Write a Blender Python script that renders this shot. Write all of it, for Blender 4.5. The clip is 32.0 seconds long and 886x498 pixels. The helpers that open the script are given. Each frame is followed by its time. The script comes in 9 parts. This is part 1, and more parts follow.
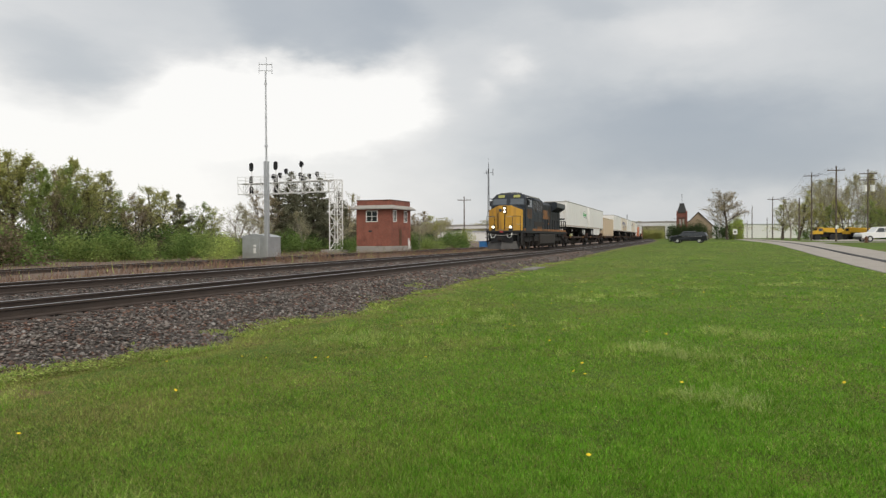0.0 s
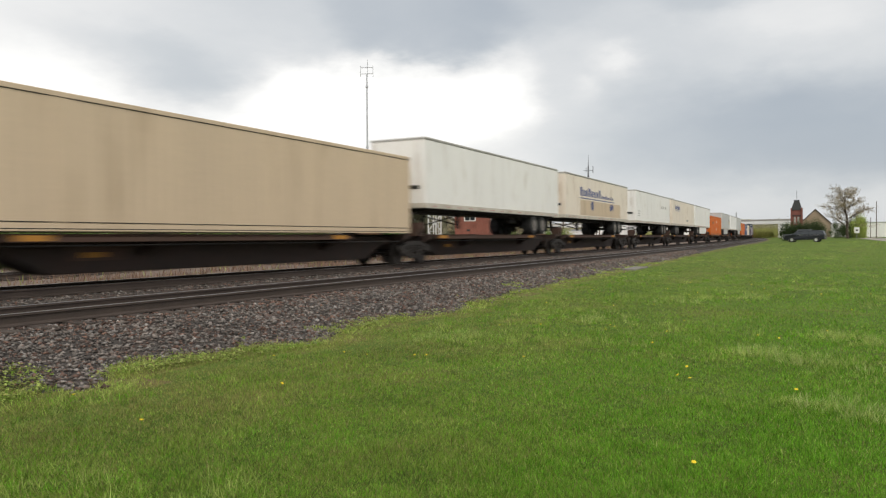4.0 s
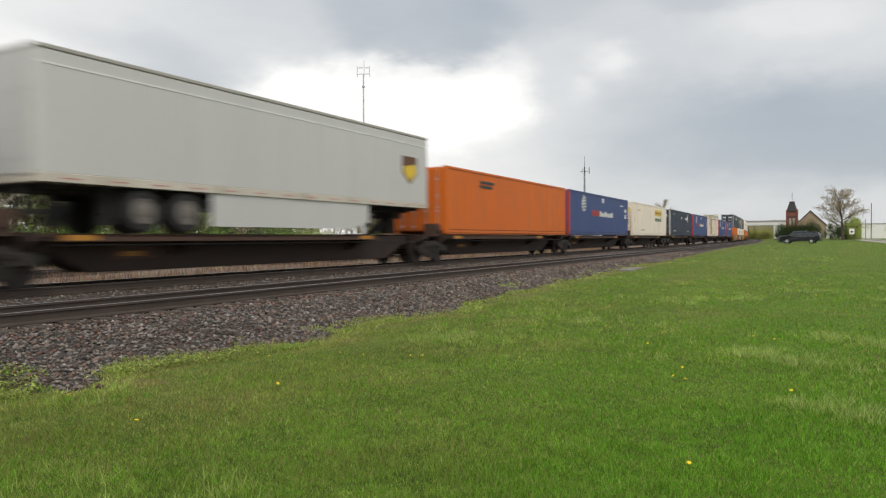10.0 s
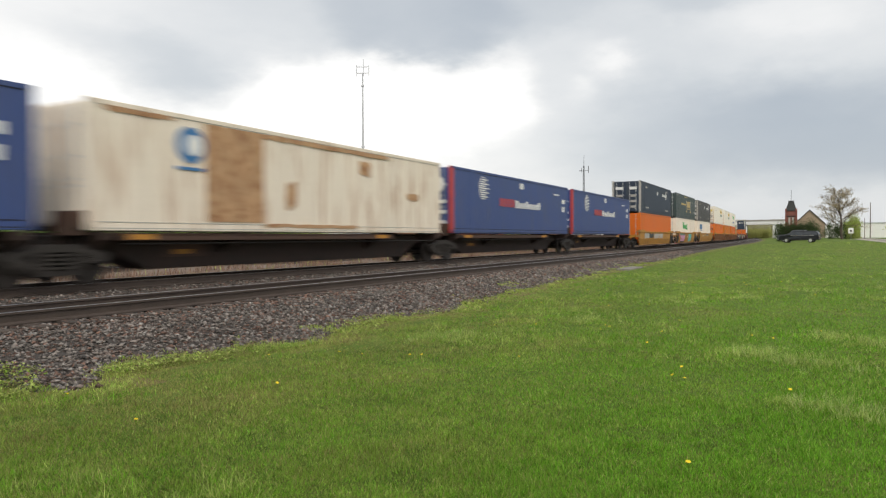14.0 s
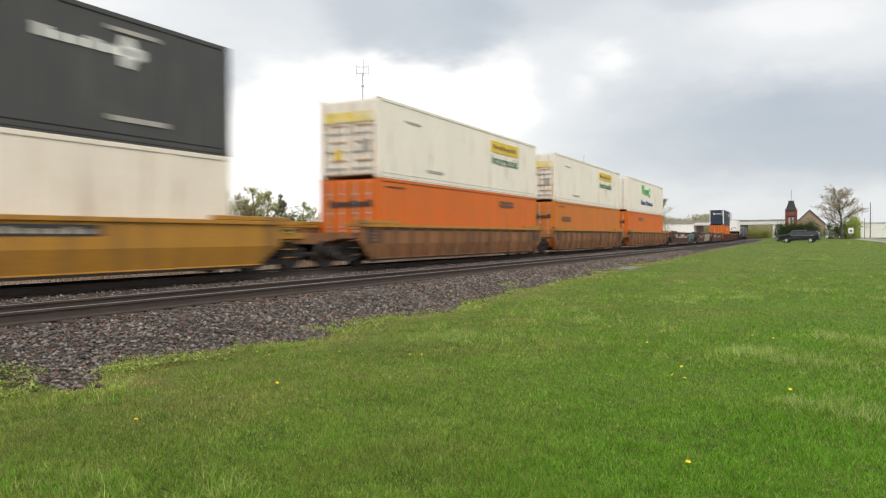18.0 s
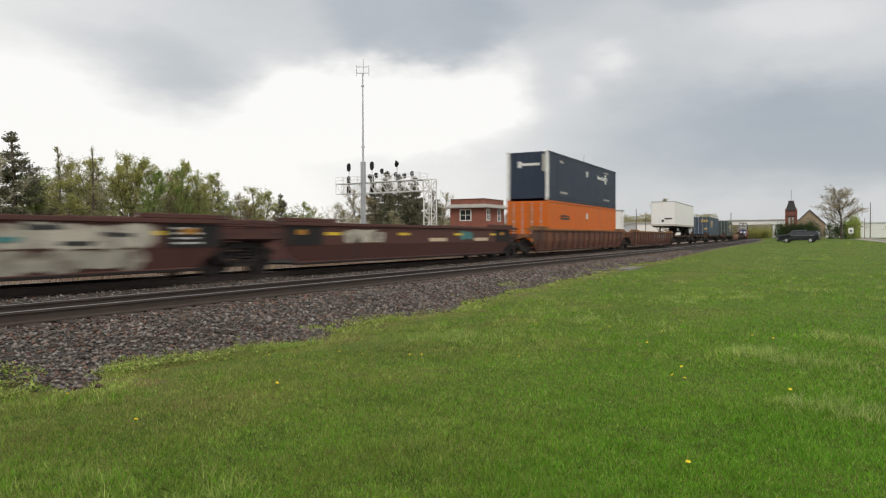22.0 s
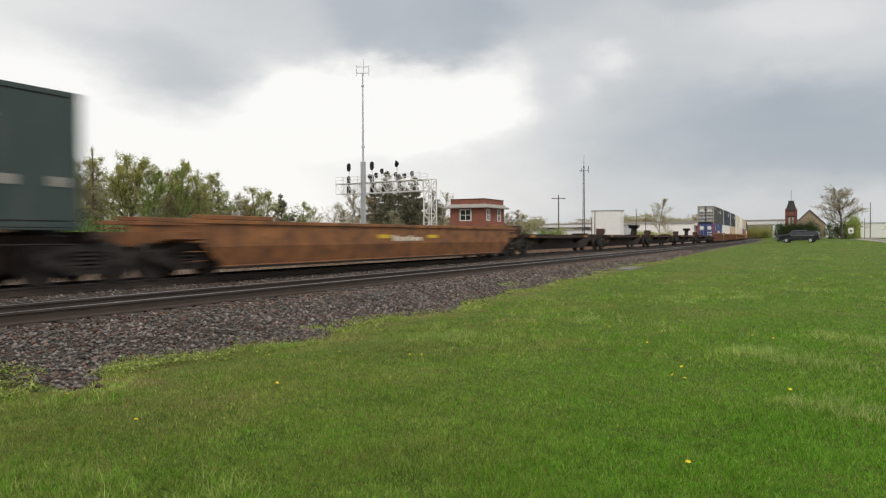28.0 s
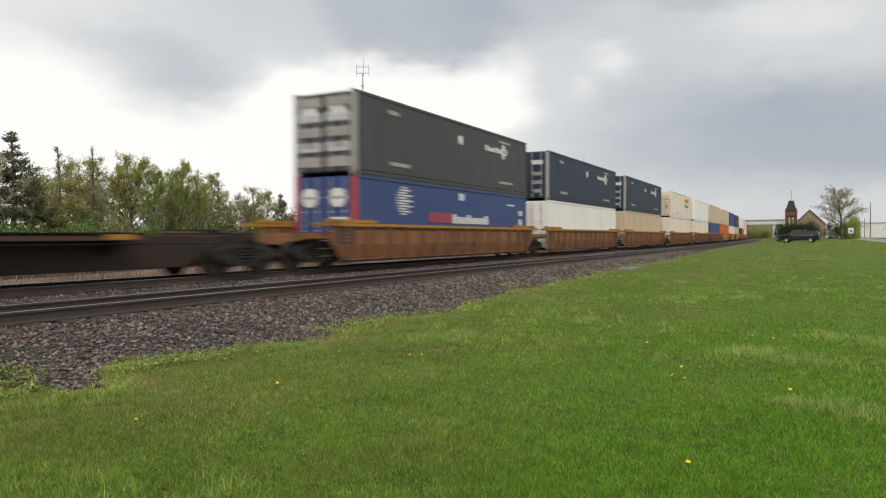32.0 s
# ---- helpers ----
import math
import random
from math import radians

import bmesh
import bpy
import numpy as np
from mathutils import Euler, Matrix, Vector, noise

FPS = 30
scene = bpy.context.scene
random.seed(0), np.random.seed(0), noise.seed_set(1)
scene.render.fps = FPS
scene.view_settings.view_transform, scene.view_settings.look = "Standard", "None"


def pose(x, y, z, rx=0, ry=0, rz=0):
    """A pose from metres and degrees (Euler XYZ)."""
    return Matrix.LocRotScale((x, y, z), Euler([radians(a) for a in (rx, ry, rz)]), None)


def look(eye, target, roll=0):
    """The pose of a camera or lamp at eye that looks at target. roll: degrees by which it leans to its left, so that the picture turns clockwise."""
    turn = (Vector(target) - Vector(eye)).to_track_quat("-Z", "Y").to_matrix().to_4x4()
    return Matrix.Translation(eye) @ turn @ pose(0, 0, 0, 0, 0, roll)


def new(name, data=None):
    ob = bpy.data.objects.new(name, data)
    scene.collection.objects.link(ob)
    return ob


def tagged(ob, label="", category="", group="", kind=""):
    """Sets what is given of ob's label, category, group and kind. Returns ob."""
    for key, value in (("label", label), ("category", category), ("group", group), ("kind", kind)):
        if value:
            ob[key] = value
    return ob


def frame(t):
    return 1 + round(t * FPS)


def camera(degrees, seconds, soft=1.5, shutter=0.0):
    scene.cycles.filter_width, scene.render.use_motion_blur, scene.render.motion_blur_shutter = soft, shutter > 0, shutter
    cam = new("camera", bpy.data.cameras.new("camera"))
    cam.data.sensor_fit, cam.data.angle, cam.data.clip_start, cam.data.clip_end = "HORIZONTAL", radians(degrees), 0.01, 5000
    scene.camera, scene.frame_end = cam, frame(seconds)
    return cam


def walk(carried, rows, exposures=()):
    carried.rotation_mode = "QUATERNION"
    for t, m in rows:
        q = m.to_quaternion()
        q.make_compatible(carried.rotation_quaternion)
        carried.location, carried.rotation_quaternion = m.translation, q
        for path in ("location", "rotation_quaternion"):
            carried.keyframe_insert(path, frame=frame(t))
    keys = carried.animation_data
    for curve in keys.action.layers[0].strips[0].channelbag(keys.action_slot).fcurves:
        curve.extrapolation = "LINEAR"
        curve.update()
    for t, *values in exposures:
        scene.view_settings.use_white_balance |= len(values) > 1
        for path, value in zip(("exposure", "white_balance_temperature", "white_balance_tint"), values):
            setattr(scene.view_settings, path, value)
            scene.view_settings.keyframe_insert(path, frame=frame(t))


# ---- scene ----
# ---------------------------------------------------------------- camera
EYE = Vector((0.0, 0.0, 1.5))
V = 26.678          # train speed, m/s


def aim(yaw, pitch, roll):
    y, p = radians(yaw), radians(pitch)
    way = Vector((math.cos(y) * math.cos(p), math.sin(y) * math.cos(p), math.sin(p)))
    return look(EYE, EYE + way * 10, roll)


cam = camera(63.62, 32.0, 1.25, 0.55)
PATH = [
    (0.0, 20.565, -0.887, -0.293), (0.5, 22.877, -0.932, -0.257), (1.0, 27.113, -1.048, -0.240),
    (1.5, 29.024, -1.009, -0.289), (2.0, 29.126, -1.069, -0.258), (2.5, 28.953, -1.091, -0.310),
    (3.0, 28.650, -0.964, -0.334), (3.5, 28.479, -0.917, -0.341), (4.5, 28.380, -0.935, -0.320),
    (5.5, 28.310, -0.966, -0.302), (6.0, 28.279, -0.947, -0.334), (6.5, 28.264, -0.949, -0.314),
    (7.0, 28.273, -0.943, -0.282), (7.5, 28.171, -0.927, -0.290), (8.0, 27.222, -0.875, -0.275),
    (8.5, 27.299, -0.762, -0.208), (9.0, 27.364, -0.790, -0.145), (9.5, 29.135, -0.893, -0.258),
    (10.0, 28.107, -0.886, -0.195), (10.5, 28.055, -0.930, -0.220), (11.5, 28.051, -0.953, -0.200),
    (32.0, 28.051, -0.953, -0.200)]
EXPOSURES = [(0.0, 0.03), (2.0, -0.02), (3.0, 0.16), (6.0, 0.13), (9.0, 0.14), (13.0, 0.20), (16.5, 0.40), (18.5, 0.38), (20.0, 0.38), (21.0, 0.05), (23.0, 0.02), (24.0, 0.27), (25.0, 0.02), (28.0, 0.02), (30.0, 0.07), (32.0, 0.06)]
walk(cam, [(t, aim(y, p, r)) for t, y, p, r in PATH], EXPOSURES)

# ---------------------------------------------------------------- sky and sun
SUN_AZ, SUN_EL = 218.0, 48.0    # degrees, azimuth from the track line towards the far side


def build_world():
    w = bpy.data.worlds.new("overcast_sky")
    scene.world = w
    w.use_nodes = True
    nt = w.node_tree
    N, L = nt.nodes, nt.links
    N.clear()

    def math_(op, a, b=None, clamp=False):
        n = N.new("ShaderNodeMath")
        n.operation = op
        n.use_clamp = clamp
        for i, x in enumerate((a, b)):
            if x is None:
                continue
            if isinstance(x, (int, float)):
                n.inputs[i].default_value = x
            else:
                L.new(x, n.inputs[i])
        return n.outputs[0]

    out = N.new("ShaderNodeOutputWorld")
    bg = N.new("ShaderNodeBackground")
    sky = N.new("ShaderNodeTexSky")
    sky.sky_type = "NISHITA"
    sky.sun_disc = False
    sky.sun_elevation = radians(SUN_EL)
    sky.sun_rotation = radians(90 - SUN_AZ)
    sky.air_density, sky.dust_density = 1.2, 2.0
    tc = N.new("ShaderNodeTexCoord")
    sep = N.new("ShaderNodeSeparateXYZ")
    L.new(tc.outputs["Generated"], sep.inputs[0])
    x, y, z = sep.outputs
    # azimuth and elevation, in degrees, bent by a slow noise so that cloud edges wander
    n1 = N.new("ShaderNodeTexNoise")
    n1.inputs["Scale"].default_value = 8.0
    n1.inputs["Detail"].default_value = 7
    n1.inputs["Roughness"].default_value = 0.55
    mp = N.new("ShaderNodeMapping")
    mp.inputs["Scale"].default_value = (1, 1, 2.4)
    L.new(tc.outputs["Generated"], mp.inputs[0])
    L.new(mp.outputs[0], n1.inputs["Vector"])
    sc = N.new("ShaderNodeSeparateColor")
    L.new(n1.outputs["Color"], sc.inputs[0])
    az = math_("MULTIPLY", math_("ARCTAN2", y, x), 57.2958)
    el = math_("MULTIPLY", math_("ARCSINE", z), 57.2958)
    az = math_("ADD", az, math_("MULTIPLY", math_("SUBTRACT", sc.outputs[0], 0.5), 6.0))
    el = math_("ADD", el, math_("MULTIPLY", math_("SUBTRACT", sc.outputs[1], 0.5), 4.6))

    def mass(a0, e0, ra, re, tilt, gain, hard):
        """A bank of cloud: centre, radii and tilt in degrees, how much it brightens, how firm its edge is."""
        da, de = math_("SUBTRACT", az, a0), math_("SUBTRACT", el, e0)
        c, s = math.cos(radians(tilt)), math.sin(radians(tilt))
        u = math_("DIVIDE", math_("ADD", math_("MULTIPLY", da, c), math_("MULTIPLY", de, s)), ra)
        v = math_("DIVIDE", math_("SUBTRACT", math_("MULTIPLY", de, c), math_("MULTIPLY", da, s)), re)
        r2 = math_("ADD", math_("MULTIPLY", u, u), math_("MULTIPLY", v, v))
        return math_("MULTIPLY", math_("EXPONENT", math_("MULTIPLY", math_("POWER", r2, hard), -0.75)), gain)

    lum = 0.69
    acc = None
    for m in CLOUDS:
        g = mass(*m)
        acc = g if acc is None else math_("ADD", acc, g)
    n2 = N.new("ShaderNodeTexNoise")
    n2.inputs["Scale"].default_value = 3.2
    n2.inputs["Detail"].default_value = 8
    n2.inputs["Roughness"].default_value = 0.6
    L.new(mp.outputs[0], n2.inputs["Vector"])
    acc = math_("ADD", acc, math_("MULTIPLY", math_("SUBTRACT", n2.outputs["Fac"], 0.5), 0.17))
    val = math_("ADD", acc, lum)
    ramp = N.new("ShaderNodeValToRGB")
    els = ramp.color_ramp.elements
    els[0].position, els[0].color = 0.0, (0.20, 0.24, 0.30, 1)
    els[1].position, els[1].color = 1.0, (1.0, 0.985, 0.955, 1)
    for p, k in ((0.35, (0.335, 0.385, 0.445)), (0.5, (0.435, 0.472, 0.515)), (0.65, (0.565, 0.59, 0.612)), (0.8, (0.765, 0.765, 0.76))):
        e = els.new(p)
        e.color = (*k, 1)
    L.new(val, ramp.inputs[0])
    # thin share of clear sky behind the clouds
    mix = N.new("ShaderNodeMix")
    mix.data_type = "RGBA"
    mix.inputs["Factor"].default_value = 0.93
    scale = N.new("ShaderNodeVectorMath")
    scale.operation = "SCALE"
    scale.inputs["Scale"].default_value = 0.10
    L.new(sky.outputs[0], scale.inputs[0])
    L.new(scale.outputs[0], mix.inputs[6])
    L.new(ramp.outputs[0], mix.inputs[7])
    L.new(mix.outputs[2], bg.inputs["Color"])
    bg.inputs["Strength"].default_value = 1.0
    L.new(bg.outputs[0], out.inputs[0])


# azimuth, elevation, radii, tilt, gain, firmness
CLOUDS = [
    (57, 3.5, 18, 8.2, 14, 0.44, 2.4), (34, 10.0, 10.5, 3.7, -3, 0.40, 2.6), (34, 3.5, 15, 4.2, 0, 0.22, 1.6), (23.8, 11.2, 2.6, 3.4, -12, 0.18, 1.6),
    (50, 12.8, 7.0, 2.2, 15, -0.075, 1.8), (30.0, 17.0, 7.4, 3.0, 3, -0.13, 3.2), (39, 12.0, 4.2, 2.3, 0, 0.12, 1.6), (19.6, 11, 4.2, 5.5, 0, 0.05, 1.6), (20, 18.2, 8, 2.7, -12, -0.09, 2.0),
    (14.4, 13.1, 1.3, 0.9, 20, 0.16, 1.0), (16.8, 11.6, 1.0, 0.7, 0, 0.08, 1.0), (-1, 6.8, 13.5, 3.2, 2, -0.23, 1.5), (4, 10.2, 7, 1.8, -4, -0.08, 1.4),
    (9, 17.5, 2.8, 1.3, 0, -0.09, 1.5), (1.5, 15.6, 5.5, 1.5, 3, 0.10, 1.4), (0, 12.8, 9, 1.5, 0, 0.02, 1.2), (2, 1.2, 16, 1.8, 0, 0.02, 1.4),
    (17, 3.0, 7, 4, 0, -0.05, 1.4), (60, 16.5, 9, 4.5, 0, 0.12, 1.4), (75, 26, 16, 12, 0, 0.16, 2.0), (-150, 40, 75, 45, 0, 0.30, 2.0)]
build_world()
sun = new("sun", bpy.data.lights.new("sun", "SUN"))
sun.data.energy, sun.data.angle, sun.data.color = 1.5, radians(24), (1.0, 0.94, 0.82)
sun.matrix_world = look((0, 0, 0), (-math.cos(radians(SUN_AZ)) * math.cos(radians(SUN_EL)),
                                    -math.sin(radians(SUN_AZ)) * math.cos(radians(SUN_EL)), -math.sin(radians(SUN_EL))))

# ---------------------------------------------------------------- materials
def surf(name, base, rough=0.6, metal=0.0, var=0.18, scale=2.0, fine=30.0, bump=0.15, dirt=None, dirt_amt=0.0,
         dirt_scale=1.0, streak=False, rand=0.0, spec=0.5, island=0.0):
    """A surface of one real colour with broad stains, fine grain, relief and, where given, dirt or rust."""
    m = bpy.data.materials.new(name)
    m.use_nodes = True
    nt = m.node_tree
    N, L = nt.nodes, nt.links
    bs = N["Principled BSDF"]
    tc = N.new("ShaderNodeTexCoord")
    vec = tc.outputs["Object"]
    if streak:
        mp = N.new("ShaderNodeMapping")
        mp.inputs["Scale"].default_value = (1.0, 1.0, 0.12)
        L.new(vec, mp.inputs[0])
        svec = mp.outputs[0]
    else:
        svec = vec
    a = N.new("ShaderNodeTexNoise")
    a.inputs["Scale"].default_value = scale
    a.inputs["Detail"].default_value = 6
    L.new(svec, a.inputs["Vector"])
    b = N.new("ShaderNodeTexNoise")
    b.inputs["Scale"].default_value = fine
    b.inputs["Detail"].default_value = 4
    L.new(vec, b.inputs["Vector"])
    add = N.new("ShaderNodeMath")
    add.operation = "MULTIPLY_ADD"
    add.inputs[1].default_value = 0.6
    L.new(a.outputs["Fac"], add.inputs[0])
    mul = N.new("ShaderNodeMath")
    mul.operation = "MULTIPLY"
    mul.inputs[1].default_value = 0.4
    L.new(b.outputs["Fac"], mul.inputs[0])
    L.new(mul.outputs[0], add.inputs[2])
    r = N.new("ShaderNodeMapRange")
    r.inputs[1].default_value, r.inputs[2].default_value = 0.3, 0.7
    r.inputs[3].default_value, r.inputs[4].default_value = 1 - var, 1 + var
    L.new(add.outputs[0], r.inputs[0])
    fac = r.outputs[0]
    if rand or island:
        if island:
            oi = N.new("ShaderNodeNewGeometry").outputs["Random Per Island"]
        else:
            oi = N.new("ShaderNodeObjectInfo").outputs["Random"]
        rr = N.new("ShaderNodeMapRange")
        k = island or rand
        rr.inputs[3].default_value, rr.inputs[4].default_value = 1 - k, 1 + k
        L.new(oi, rr.inputs[0])
        mm = N.new("ShaderNodeMath")
        mm.operation = "MULTIPLY"
        L.new(fac, mm.inputs[0])
        L.new(rr.outputs[0], mm.inputs[1])
        fac = mm.outputs[0]
    sc = N.new("ShaderNodeVectorMath")
    sc.operation = "SCALE"
    sc.inputs[0].default_value = base
    L.new(fac, sc.inputs["Scale"])
    col = sc.outputs[0]
    if dirt:
        d = N.new("ShaderNodeTexNoise")
        d.inputs["Scale"].default_value = dirt_scale
        d.inputs["Detail"].default_value = 9
        d.inputs["Roughness"].default_value = 0.68
        L.new(svec, d.inputs["Vector"])
        dr = N.new("ShaderNodeMapRange")
        dr.inputs[1].default_value, dr.inputs[2].default_value = 0.62 - 0.3 * dirt_amt, 0.82 - 0.3 * dirt_amt
        L.new(d.outputs["Fac"], dr.inputs[0])
        mx = N.new("ShaderNodeMix")
        mx.data_type = "RGBA"
        L.new(dr.outputs[0], mx.inputs["Factor"])
        L.new(col, mx.inputs[6])
        mx.inputs[7].default_value = (*dirt, 1)
        col = mx.outputs[2]
    L.new(col, bs.inputs["Base Color"])
    rg = N.new("ShaderNodeMapRange")
    rg.inputs[3].default_value, rg.inputs[4].default_value = max(rough - 0.1, 0.03), min(rough + 0.1, 1)
    L.new(a.outputs["Fac"], rg.inputs[0])
    L.new(rg.outputs[0], bs.inputs["Roughness"])
    bs.inputs["Metallic"].default_value = metal
    bs.inputs["Specular IOR Level"].default_value = spec
    if bump:
        bp = N.new("ShaderNodeBump")
        bp.inputs["Strength"].default_value = bump
        bp.inputs["Distance"].default_value = 0.02
        L.new(b.outputs["Fac"], bp.inputs["Height"])
        L.new(bp.outputs[0], bs.inputs["Normal"])
    return m


def leaf_mat(name, base, var=0.35, through_=0.45):
    """Thin leaf: part of the light passes through it."""
    m = surf(name, base, 0.55, var=0.2, scale=0.7, fine=5, bump=0, island=var, spec=0.25)
    nt = m.node_tree
    N, L = nt.nodes, nt.links
    bs = N["Principled BSDF"]
    tr = N.new("ShaderNodeBsdfTranslucent")
    mx = N.new("ShaderNodeMixShader")
    mx.inputs[0].default_value = through_
    L.new(bs.inputs["Base Color"].links[0].from_socket, tr.inputs["Color"])
    L.new(bs.outputs[0], mx.inputs[1])
    L.new(tr.outputs[0], mx.inputs[2])
    L.new(mx.outputs[0], N["Material Output"].inputs["Surface"])
    return m


def glow(name, color, strength):
    m = bpy.data.materials.new(name)
    m.use_nodes = True
    bs = m.node_tree.nodes["Principled BSDF"]
    bs.inputs["Base Color"].default_value = (*color, 1)
    bs.inputs["Emission Color"].default_value = (*color, 1)
    bs.inputs["Emission Strength"].default_value = strength
    return m


def glass_mat(name, tint=(0.03, 0.035, 0.04)):
    m = bpy.data.materials.new(name)
    m.use_nodes = True
    bs = m.node_tree.nodes["Principled BSDF"]
    bs.inputs["Base Color"].default_value = (*tint, 1)
    bs.inputs["Roughness"].default_value = 0.06
    bs.inputs["Specular IOR Level"].default_value = 0.9
    return m


